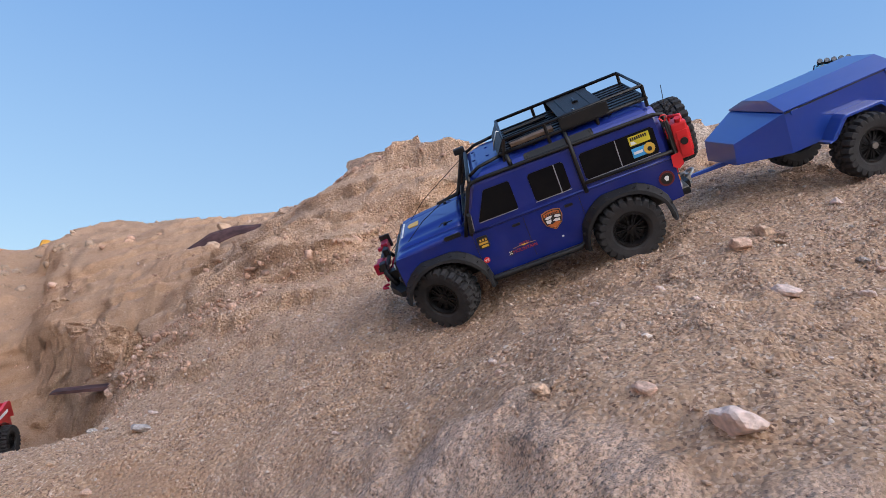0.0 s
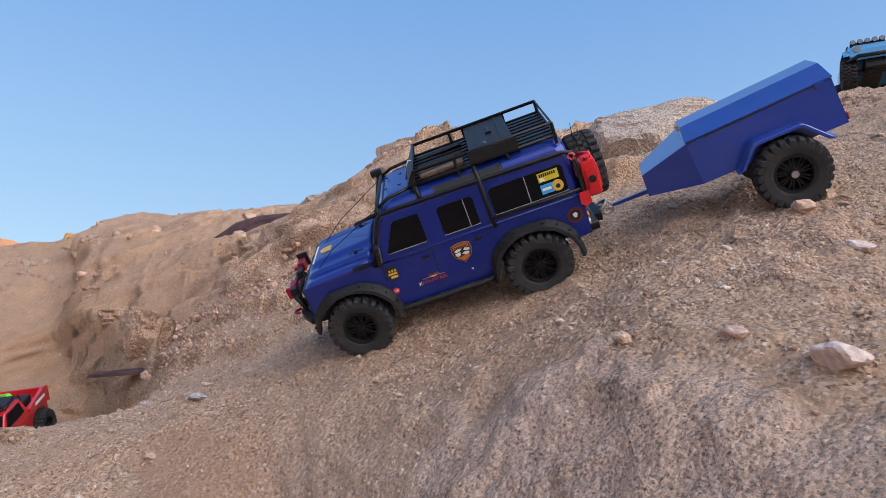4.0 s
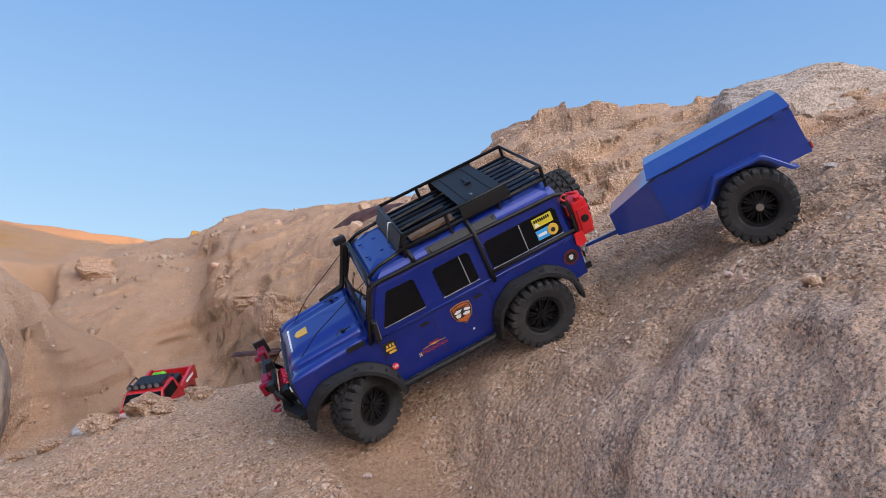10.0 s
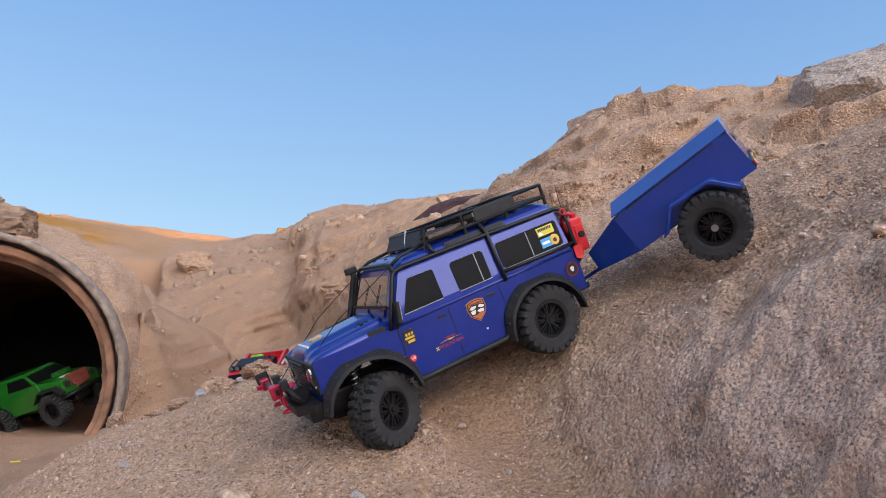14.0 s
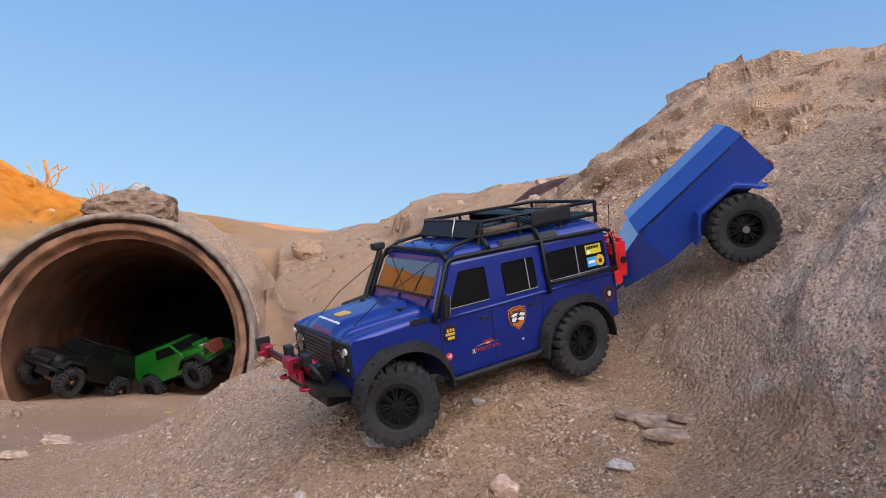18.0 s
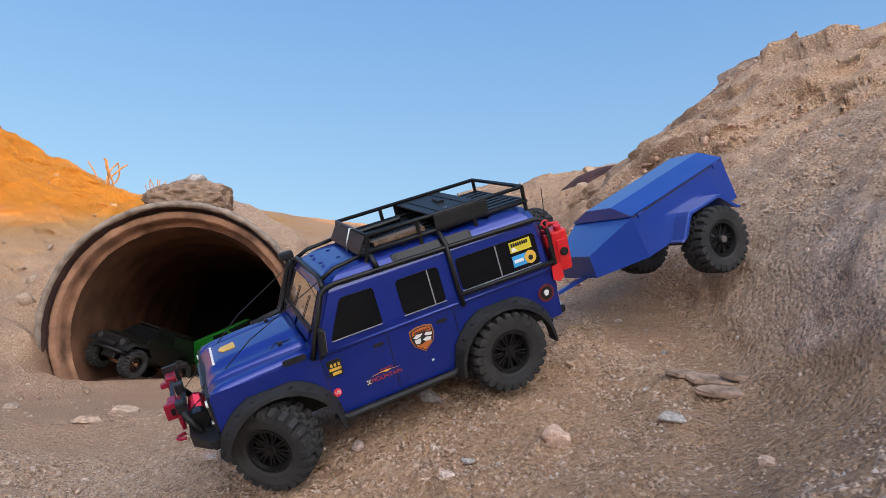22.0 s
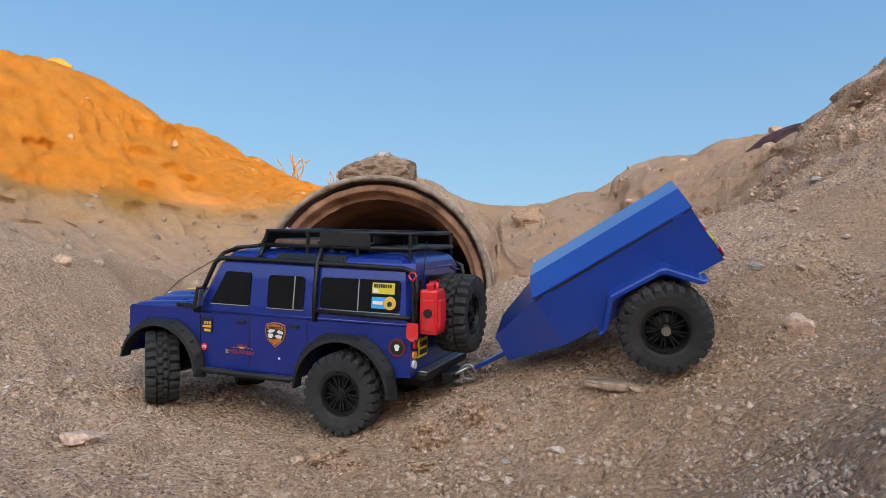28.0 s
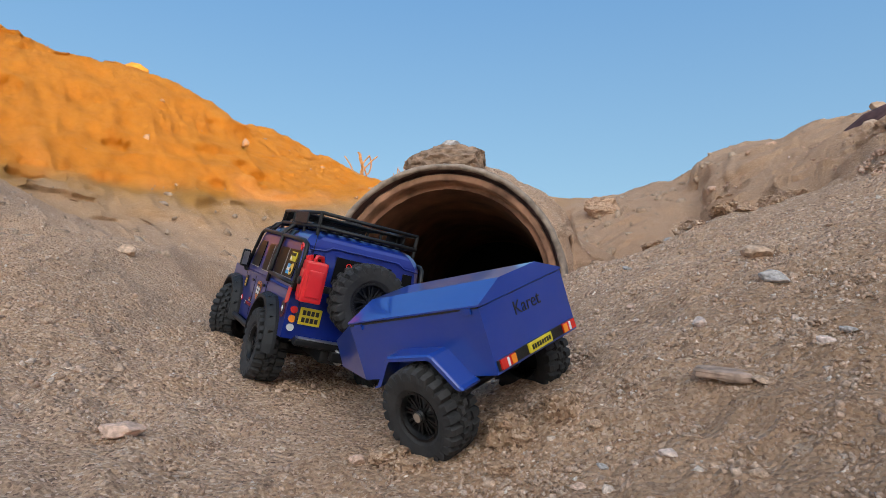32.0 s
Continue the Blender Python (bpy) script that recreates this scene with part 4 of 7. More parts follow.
def build_truck():
    car = thing("off_road_car", "glossy blue model off-road car with black roof rack and stickers", "model car")
    # tub with its wheel arches
    tub = [(-0.262, 0.028), (-0.262, 0.1005), (0.228, 0.1005), (0.232, 0.094), (0.232, 0.052)]
    tub += arch(0.162, 0.0765, 18, 172, 14) + [(0.086, 0.012), (-0.084, 0.012)] + arch(-0.162, 0.0765, 8, 160, 14)
    body = part("body", prism(bm_new(), tub, -0.104, 0.104), PAINT, car)
    bm = bm_new()
    rings = []
    for z, xf, xr, y, c in ((0.1005, 0.100, -0.262, 0.104, 0.006), (0.112, 0.097, -0.262, 0.1035, 0.008), (0.165, 0.071, -0.260, 0.0972, 0.010), (0.172, 0.0675, -0.2595, 0.0962, 0.010), (0.1765, 0.065, -0.2585, 0.0945, 0.012), (0.183, 0.062, -0.257, 0.0915, 0.014), (0.188, 0.056, -0.254, 0.0872, 0.015), (0.192, 0.050, -0.250, 0.082, 0.016), (0.1948, 0.042, -0.245, 0.0755, 0.016), (0.1965, 0.034, -0.238, 0.068, 0.016), (0.1972, 0.02, -0.228, 0.05, 0.014)):
        rings.append([(xf, -y + c, z), (xf, y - c, z), (xf - c, y, z), (xr + c, y, z), (xr, y - c, z), (xr, -y + c, z), (xr + c, -y, z), (xf - c, -y, z)])
    part("cabin", loft(bm, rings), PAINT, car)
    # bonnet: a raised middle, soft flutes beside it, a front edge that rolls over
    rings = []
    for x, half in ((0.102, 0.082), (0.112, 0.0818), (0.135, 0.0808), (0.16, 0.0795), (0.19, 0.078), (0.205, 0.0768), (0.216, 0.0762), (0.223, 0.0757), (0.2275, 0.0753), (0.230, 0.075), (0.2308, 0.075)):
        roll = max(0.0, (x - 0.208) / 0.0228)
        top = 0.1195 - 0.075 * (x - 0.102) - 0.016 * (1 - math.sqrt(max(0.0, 1 - roll * roll)))
        ring = [(x, -half, 0.098), (x, half, 0.098)]
        for k in range(33):
            y = half * (1 - k / 16)
            a = abs(y)
            swell = 0.0052 * (1 - step_up(a, 0.033, 0.047))
            flute = -0.0022 * math.exp(-(((a - 0.053) / 0.008) ** 2))
            edge = -0.007 * max(0.0, (a - half + 0.010) / 0.010) ** 2
            ring.append((x, y, max(0.0985, top + (float(swell) + flute) * (1 - 0.6 * roll) + edge)))
        rings.append(ring)
    part("bonnet", loft(bm_new(), rings), PAINT, car, smooth=True)
    for s in (-1, 1):
        part("wing", loft(bm_new(), [[(x, s * 0.075, 0.097), (x, s * 0.1035, 0.097)] + [(x, s * (0.0935 + 0.010 * math.sin(a)), z - 0.010 + 0.010 * math.cos(a)) for a in np.linspace(math.pi / 2, 0, 7)] + [(x, s * 0.075, z + 0.0005)] for x, z in ((0.098, 0.1125), (0.13, 0.1112), (0.17, 0.1092), (0.200, 0.1070), (0.215, 0.1055), (0.224, 0.1030), (0.229, 0.0995), (0.2315, 0.0975))]), PAINT, car, smooth=True)
        vent = part("wing_vent", flank_panel(rounded(0.108, 0.138, 0.1015, 0.1085, 0.002), 0.0006, 0.004, s), BLACK, car)
        for k in range(5):
            part("slat", box(bm_new(), 0.111 + k * 0.005, 0.114 + k * 0.005, s * 0.1045 - 0.001, s * 0.1045 + 0.0012, 0.1025, 0.1075), FLARE, vent)
    # chassis, axles and engine bay, dark
    part("chassis", box(box(bm_new(), -0.27, 0.25, -0.04, 0.04, 0.0, 0.034, 0.004), -0.25, 0.235, -0.098, 0.098, 0.075, 0.098, 0.004), BLACK, car)
    for x in (-0.162, 0.162):
        bm = rod(bm_new(), (x, -0.09, 0), (x, 0.09, 0), 0.010, 12)
        bmesh.ops.create_uvsphere(bm, u_segments=12, v_segments=8, radius=0.019, matrix=Matrix.Translation((x, -0.02, 0)))
        part("axle", bm, BLACK_METAL, car)
        for y in (-0.07, 0.07):
            shock = part("shock_absorber", rod(bm_new(), (x + 0.012, y, 0.01), (x + 0.004, y * 0.85, 0.082), 0.0045, 10), BLACK, car)
            bm = bm_new()
            q = [Vector((x + 0.012, y, 0.014)), Vector((x + 0.004, y * 0.85, 0.08))]
            tube(bm, [q[0].lerp(q[1], k / 60) + Vector((0.0075 * math.cos(k * 0.9), 0.0075 * math.sin(k * 0.9), 0)) for k in range(61)], 0.0011, 5)
            part("spring", bm, STEEL, shock, "bare steel coil spring")
    # glass
    for s in (-1, 1):
        part("front_side_window", flank_panel([(0.0715, 0.1135), (0.0475, 0.1590), (0.0440, 0.1615), (0.0035, 0.1608), (0.0010, 0.1580), (0.0010, 0.1140), (0.0035, 0.1118), (0.0700, 0.1118)], 0.0014, 0.002, s), TINTED, car, "black tinted window")
        w2 = part("rear_side_window", flank_panel(rounded(-0.0920, -0.0300, 0.1108, 0.1590), 0.0014, 0.002, s), TINTED, car, "black tinted window")
        part("window_divider", flank_panel(rounded(-0.0765, -0.075, 0.1112, 0.1585, 0.0003), 0.0022, 0.002, s), WINDOW_TRIM, w2)
        w3 = part("quarter_window", flank_panel(rounded(-0.2445, -0.1195, 0.1150, 0.1598), 0.0014, 0.002, s), TINTED, car, "black tinted window")
        part("window_divider", flank_panel(rounded(-0.1815, -0.180, 0.1155, 0.1593, 0.0003), 0.0022, 0.002, s), WINDOW_TRIM, w3)
        part("roof_window_trim", loft(bm_new(), [[(x, s * (0.0956 - d), 0.1772 + d), (x, s * (0.0872 + d), 0.1912 - d), (x, s * 0.0828, 0.1895), (x, s * 0.0890, 0.1765)] for x, d in ((-0.1545, 0.002), (-0.151, 0), (-0.040, 0), (-0.0365, 0.002))]), BLACK_METAL, car)
        part("roof_window", loft(bm_new(), [[(x, s * (0.0962 - d), 0.1794 + d), (x, s * (0.0892 + d), 0.1902 - d), (x, s * 0.0845, 0.1885), (x, s * 0.0895, 0.1785)] for x, d in ((-0.150, 0.0015), (-0.146, 0), (-0.045, 0), (-0.041, 0.0015))]), SKYLIGHT, car, "long narrow smoked skylight")
        for x0, x1, z in ((0.002, 0.071, 0.1108), (-0.0925, -0.0295, 0.1098), (-0.245, -0.119, 0.1140)):
            part("window_sill", flank_panel([(x0, z), (x1, z), (x1, z + 0.0009), (x0, z + 0.0009)], 0.0024, 0.002, s), WINDOW_TRIM, car)
        # waistline rib, door seams, handles, sill
        part("waist_rib", tube(bm_new(), [(0.1, s * 0.1035, 0.0985), (-0.10, s * 0.1038, 0.1), (-0.26, s * 0.1038, 0.1)], 0.0026, 10), PAINT, car, smooth=True)
        for x in (0.0915, 0.0, -0.0985):
            part("door_seam", flank_panel([(x - 0.0004, 0.02), (x + 0.0004, 0.02), (x + 0.0004, 0.094), (x - 0.0004, 0.094)], 0.0003, 0.001, s), STICKER_BLACK, car)
        for x in (0.015, -0.078):
            part("door_handle", flank_panel(rounded(x - 0.007, x + 0.007, 0.0835, 0.0875, 0.001), 0.0024, 0.003, s), BLACK, car)
        part("sill_step", tube(bm_new(), [(0.094, s * 0.106, 0.016), (0.08, s * 0.112, 0.009), (-0.075, s * 0.112, 0.009), (-0.088, s * 0.106, 0.014)], 0.0048, 10), BLACK, car, smooth=True)
        # flares: flat-topped, with bolts
        for cx, front in ((0.162, True), (-0.162, False)):
            inner = arch(cx, 0.0722, -2 if not front else 14, 184, 19)
            outer = [(cx + (0.0850 if abs(math.cos(radians(a))) < 0.9 else 0.0820) * math.cos(radians(a)), min(0.0865 * math.sin(radians(a)), 0.0815)) for a in np.linspace(0 if not front else 14, 182, 19)]
            bm = bm_new()
            rows = []
            for (xi, zi), (xo, zo) in zip(inner, outer):
                rows.append([bm.verts.new(p) for p in ((xo, s * 0.1035, zo), (xo, s * 0.109, zo), (xo * 0.4 + xi * 0.6, s * 0.1215, zo * 0.45 + zi * 0.55), (xi, s * 0.1225, zi), (xi, s * 0.1035, zi))])
            for a, b in zip(rows, rows[1:]):
                for k in range(5):
                    bm.faces.new((a[k], a[(k + 1) % 5], b[(k + 1) % 5], b[k]))
            bm.faces.new(rows[0])
            bm.faces.new(rows[-1][::-1])
            flare = part("wheel_arch_flare", bm, FLARE, car, "matt grey-black plastic with bolts")
            for a in np.linspace(22, 158, 9):
                x, z = cx + 0.0800 * math.cos(radians(a)), min(0.0805 * math.sin(radians(a)), 0.0765)
                part("bolt_slot", loft(bm_new(), [[(x - 0.0032, s * y, z + 0.0020), (x + 0.0032, s * y, z + 0.0020), (x + 0.0011, s * y, z - 0.0026), (x - 0.0011, s * y, z - 0.0026)] for y in (0.1095, 0.1172)]), STICKER_BLACK, flare)
        # mirror
        arm = part("mirror", loft(bm_new(), [[(0.084 + d, s * y, 0.103 + d), (0.0925 - d, s * y, 0.104 + d), (0.0855 - d, s * y, 0.137 - d), (0.079 + d, s * y, 0.136 - d)] for y, d in ((0.1085, 0.0015), (0.110, 0), (0.121, 0), (0.1235, 0.0018))]), BLACK, car)
        part("mirror_arm", tube(bm_new(), [(0.092, s * 0.100, 0.099), (0.0905, s * 0.110, 0.098), (0.088, s * 0.1135, 0.105)], 0.0026, 8), BLACK, arm)
        part("mirror_glass", loft(bm_new(), [[(0.0826, s * y, 0.107), (0.0846, s * y, 0.107), (0.0808, s * y, 0.133), (0.0786, s * y, 0.133)] for y in (0.111, 0.1212)]), STEEL, arm, "silver mirror glass")
    # windscreen
    f = lambda y, u, o=0.0: (0.0985 - 0.0345 * u + o, y, 0.1125 + 0.067 * u + o * 0.5)
    ws = bm_new()
    loft(ws, [[f(-0.085, 0.29, o), f(0.085, 0.29, o), f(0.081, 0.93, o), f(-0.081, 0.93, o)] for o in (-0.001, 0.0012)])
    glass = part("windscreen", ws, WINDSHIELD, car, "smoked glass that mirrors the sunlit hill")
    for y in (-0.03, 0.035):
        part("wiper", rod(bm_new(), f(y, 0.29, 0.002), f(y + 0.012, 0.75, 0.002), 0.0006, 5), BLACK, glass)
    part("screen_frame", loft(bm_new(), [[f(-0.09, u, o), f(0.09, u, o), f(0.09, u + 0.05, o), f(-0.09, u + 0.05, o)] for u, o in ((0.235, 0.0), (0.235, 0.0035))]), BLACK, car, "black bar under the glass")
    for s in (-1, 1):
        part("scuttle_flap", loft(bm_new(), [[f(s * 0.043 - 0.036, 0.06, o), f(s * 0.043 + 0.036, 0.06, o), f(s * 0.043 + 0.036, 0.215, o), f(s * 0.043 - 0.036, 0.215, o)] for o in (0.0, 0.0016)]), PAINT, car, "ventilation flap under the windscreen")
    # front: grille, lamps
    grille = part("grille", box(bm_new(), 0.238, 0.2445, -0.052, 0.052, 0.05, 0.098, 0.002), BLACK, car)
    grille.location.x = -0.008
    for k in range(8):
        part("slat", box(bm_new(), 0.2435, 0.2468, -0.049, 0.049, 0.0535 + k * 0.0055, 0.0563 + k * 0.0055), GRILLE, grille)
    for s in (-1, 1):
        panel = part("lamp_panel", box(bm_new(), 0.238, 0.2435, s * 0.078 - 0.024, s * 0.078 + 0.024, 0.05, 0.098, 0.002), BLACK, car)
        panel.location.x = -0.008
        part("headlamp", revolve(bm_new(), [(0.242, 0.0135), (0.246, 0.0135), (0.2465, 0.0115), (0.2445, 0.0005)], 24, "X"), DARK_LENS, panel, "round dark headlamp", True).matrix_basis = Matrix.Translation((0, s * 0.075, 0.074))
        for z, m in ((0.088, CLEAR_LENS), (0.062, DARK_LENS)):
            part("small_lamp", rod(bm_new(), (0.242, s * 0.0955, z), (0.2462, s * 0.0955, z), 0.0048, 14), m, panel)
    # bonnet details
    for s in (-1, 1):
        hook = part("bonnet_catch", box(bm_new(), 0.128, 0.134, s * 0.062 - 0.004, s * 0.062 + 0.004, 0.117, 0.121, 0.0008), BLACK, car)
        part("strap", tube(bm_new(), [(0.118, s * 0.058, 0.1185), (0.126, s * 0.066, 0.1205), (0.136, s * 0.060, 0.1205), (0.143, s * 0.066, 0.118)], 0.0008, 5), BLACK, hook)
    part("bonnet_badge", loft(bm_new(), [[(x, -0.012, z), (x + 0.018, -0.010, z - 0.001), (x + 0.022, 0.0, z - 0.001), (x + 0.018, 0.010, z - 0.001), (x, 0.012, z)] for x, z in ((0.184, 0.1158), (0.184, 0.1197))]), GOLD, car, "gold emblem")
    row = [k * 0.0095 - 0.033 for k in range(8)]
    for y in row:
        part("name_bar", box(bm_new(), 0.2145, 0.2175, y - 0.0030, y + 0.0030, 0.1085, 0.1152), STICKER_WHITE, car, "pale bar along the bonnet edge")
    # front bumper with winch
    bumper = part("front_bumper", loft(bm_new(), [[(x0, y, z0), (x1, y, z0 + 0.004), (x1, y, z1), (x0, y, z1)] for y, x0, x1, z0, z1 in ((-0.094, 0.243, 0.256, 0.020, 0.033), (-0.055, 0.243, 0.278, 0.016, 0.036), (0.055, 0.243, 0.278, 0.016, 0.036), (0.094, 0.243, 0.256, 0.020, 0.033))]), BLACK, car, "heavy black winch bumper")
    bumper.location.x, bumper.location.z = -0.008, 0.005
    part("bull_bar", tube(bm_new(), [(0.262, -0.058, 0.034), (0.276, -0.05, 0.062), (0.276, 0.05, 0.062), (0.262, 0.058, 0.034)], 0.0042, 10), BLACK, bumper, smooth=True)
    winch = part("winch", rod(rod(bm_new(), (0.262, -0.03, 0.048), (0.262, 0.03, 0.048), 0.010, 14), (0.262, 0.03, 0.048), (0.262, 0.05, 0.048), 0.013, 14), BLACK_METAL, bumper)
    part("winch_rope", tube(bm_new(), [(0.262 + 0.0108 * math.cos(k * 0.7), -0.028 + k * 0.00056, 0.048 + 0.0108 * math.sin(k * 0.7)) for k in range(100)], 0.0012, 4), CRIMSON, winch, "wine-red rope")
    part("fairlead", box(box(bm_new(), 0.281, 0.286, -0.026, 0.026, 0.034, 0.052, 0.0015), 0.284, 0.288, -0.012, 0.012, 0.037, 0.049, 0.001), CRIMSON, bumper, "wine-red fairlead")
    for s in (-1, 1):
        sh = part("recovery_hook", tube(bm_new(), [(0.28, s * 0.040 + 0.006 * math.cos(a), 0.03 + 0) if a < 0 else (0.283 + 0.011 * math.sin(a), s * 0.040 + 0.008 * math.cos(a), 0.032) for a in np.linspace(0, math.pi, 9)], 0.0024, 8), CRIMSON, bumper, "wine-red shackle", True)
    part("fog_lamp", box(box(bm_new(), 0.272, 0.284, -0.044, -0.028, 0.062, 0.078, 0.002), 0.276, 0.28, -0.037, -0.035, 0.058, 0.064), BLACK, bumper)
    part("fog_lamp", box(box(bm_new(), 0.272, 0.284, 0.028, 0.044, 0.062, 0.078, 0.002), 0.276, 0.28, 0.035, 0.037, 0.058, 0.064), BLACK, bumper)
    part("winch_controller", box(bm_new(), 0.274, 0.29, -0.03, -0.014, 0.052, 0.062, 0.002), CRIMSON, bumper, "red clamp on the bar")
    # a lifting jack carried across the bumper
    jack = part("jack_bar", box(bm_new(), 0.287, 0.2925, -0.112, 0.022, 0.056, 0.0655, 0.0008), BLACK_METAL, bumper, "ladder-holed jack bar")
    for k in range(14):
        part("jack_hole", rod(bm_new(), (0.2865, -0.104 + k * 0.0075, 0.0607), (0.2932, -0.104 + k * 0.0075, 0.0607), 0.0019, 8), CRIMSON, jack)
    part("jack_head", box(box(bm_new(), 0.283, 0.297, -0.118, -0.092, 0.051, 0.070, 0.002), 0.285, 0.306, -0.104, -0.094, 0.056, 0.063, 0.001), CRIMSON, jack, "wine-red jack head")
    part("jack_clamp", box(box(bm_new(), 0.284, 0.296, -0.018, 0.006, 0.052, 0.0695, 0.002), 0.282, 0.300, 0.012, 0.020, 0.050, 0.072, 0.002), CRIMSON, jack, "wine-red clamp")
    part("jack_foot", box(bm_new(), 0.278, 0.300, -0.127, -0.121, 0.050, 0.078, 0.001), BLACK, jack)
    # cables from the bull bar up to the rack
    for s in (-1, 1):
        part("limb_riser", tube(bm_new(), [(0.264, s * 0.05, 0.068), (0.165, s * 0.068, 0.139), (0.056, s * 0.084, 0.190)], 0.0007, 5), BLACK, car, "thin wire from bumper to roof")
    # snorkel on the far pillar
    part("snorkel", tube(bm_new(), [(0.15, -0.098, 0.108), (0.105, -0.107, 0.112), (0.096, -0.110, 0.125), (0.070, -0.104, 0.180), (0.068, -0.104, 0.190)], 0.0055, 10), BLACK, car, smooth=True)
    part("snorkel_head", box(bm_new(), 0.060, 0.082, -0.112, -0.097, 0.187, 0.199, 0.003), BLACK, car)
    # outer cage
    for s in (-1, 1):
        cage = part("cage_rail", tube(bm_new(), [(0.101, s * 0.104, 0.097), (0.093, s * 0.105, 0.118), (0.0675, s * 0.099, 0.174), (0.060, s * 0.0975, 0.1795), (0.048, s * 0.0975, 0.1812), (-0.05, s * 0.0985, 0.1805), (-0.25, s * 0.0985, 0.1765), (-0.264, s * 0.097, 0.172), (-0.268, s * 0.098, 0.150), (-0.267, s * 0.103, 0.10)], 0.0036, 8), BLACK_METAL, car, smooth=True)
        for x in (-0.012, -0.112):
            part("cage_hoop", tube(bm_new(), [(x + 0.002, s * 0.07, 0.2005), (x + 0.001, s * 0.088, 0.1975), (x, s * 0.099, 0.183)] + ([(x, s * 0.1055, 0.13), (x - 0.001, s * 0.1085, 0.096)] if x < -0.1 else []), 0.0036, 8), BLACK_METAL, cage, smooth=True)
        part("cage_side_bar", tube(bm_new(), [(-0.112, s * 0.1075, 0.112), (-0.2, s * 0.1075, 0.1105), (-0.262, s * 0.106, 0.110)], 0.0032, 8), BLACK_METAL, cage, smooth=True)
    part("cage_cross_bar", tube(bm_new(), [(0.063, -0.0965, 0.180), (0.062, -0.088, 0.1875), (0.061, -0.07, 0.1915), (0.061, 0.07, 0.1915), (0.062, 0.088, 0.1875), (0.063, 0.0965, 0.180)], 0.0034, 8), BLACK_METAL, car, smooth=True)
    for s in (-1, 1):
        part("roof_brace", tube(bm_new(), [(0.061, s * 0.086, 0.188), (0.04, s * 0.083, 0.197), (-0.004, s * 0.079, 0.2015)], 0.0030, 8), BLACK_METAL, car, smooth=True)
        for x in (0.045, 0.02, -0.005):
            part("roof_rivet", rod(bm_new(), (x, s * 0.03, 0.1962), (x, s * 0.03, 0.1985), 0.003, 8), PAINT, car)
    # roof rack
    rack = thing("roof_rack", "", "")
    rack.parent = car
    zb, zt = 0.2025, 0.2240
    ring = [(-0.002, -0.082), (-0.002, 0.082), (-0.252, 0.082), (-0.252, -0.082), (-0.002, -0.082)]
    part("lower_rail", tube(bm_new(), [(x, y, zb) for x, y in ring], 0.0034, 8), BLACK_METAL, rack, smooth=True)
    part("upper_rail", tube(bm_new(), [(x - (0.012 if x > -0.1 else -0.002), y, zt) for x, y in ring], 0.0030, 8), BLACK_METAL, rack, smooth=True)
    for x in (-0.004, -0.085, -0.168, -0.250):
        for y in (-0.082, 0.082):
            part("post", rod(bm_new(), (x, y, zb - 0.014), (x - (0.011 if x > -0.05 else 0), y, zt), 0.0030, 8), BLACK_METAL, rack)
    for y in np.linspace(-0.066, 0.066, 8):
        part("slat", box(bm_new(), -0.25, -0.004, y - 0.0048, y + 0.0048, zb - 0.001, zb + 0.002), BLACK_METAL, rack)
    for x in (-0.06, -0.125, -0.19):
        part("cross_bar", rod(bm_new(), (x, -0.082, zb - 0.003), (x, 0.082, zb - 0.003), 0.0028, 8), BLACK_METAL, rack)
    part("wind_deflector", loft(bm_new(), [[(0.0, y, 0.2), (0.003, y, 0.202), (-0.012, y, 0.2235), (-0.0145, y, 0.2225)] for y in (-0.078, 0.078)]), BLACK, rack, "sloping black front plate")
    board = part("carrier_board", box(bm_new(), -0.186, -0.112, -0.0845, 0.0845, 0.2195, 0.2222, 0.0008), BLACK, rack, "black plate lying across the rack")
    for y in (-0.0858, 0.0858):
        part("board_flap", box(bm_new(), -0.190, -0.108, y - 0.0013, y + 0.0013, 0.2045, 0.2235, 0.0008), BLACK, board, "folded edge of the plate")
    for x in (-0.128, -0.17):
        part("board_rib", box(bm_new(), x - 0.002, x + 0.002, -0.07, 0.07, 0.222, 0.2234, 0.0006), BLACK, board)
    part("board_catch", box(rod(bm_new(), (-0.152, -0.018, 0.2245), (-0.152, 0.012, 0.2245), 0.0022, 8), -0.157, -0.147, 0.006, 0.012, 0.222, 0.226), BLACK_METAL, board)
    part("screw", rod(bm_new(), (-0.14, 0.055, 0.2215), (-0.14, 0.055, 0.2238), 0.0028, 8), STEEL, board)
    part("timber", box(bm_new(), -0.098, -0.022, 0.048, 0.074, zb + 0.002, zb + 0.0085, 0.002), WOOD, rack, "short weathered board lashed on")
    for y in (0.05, 0.012, -0.04):
        part("tool", rod(bm_new(), (-0.10, y, zb + 0.006), (-0.02, y + 0.01, zb + 0.007), 0.0035, 8), BLACK_METAL, rack)
    part("grab_handle", tube(bm_new(), [(0.006, 0.028, 0.2), (0.002, 0.026, 0.212), (-0.008, 0.02, 0.2285), (-0.014, 0.018, 0.2255)], 0.0013, 8), STEEL, rack, "bent bare steel hook", True)
    # back
    part("back_window", loft(bm_new(), [[(-0.2613 - o, -0.048, 0.1215), (-0.2613 - o, 0.048, 0.1215), (-0.2598 - o, 0.046, 0.163), (-0.2598 - o, -0.046, 0.163)] for o in (0.0, 0.0022)]), TINTED, car, "black back window")
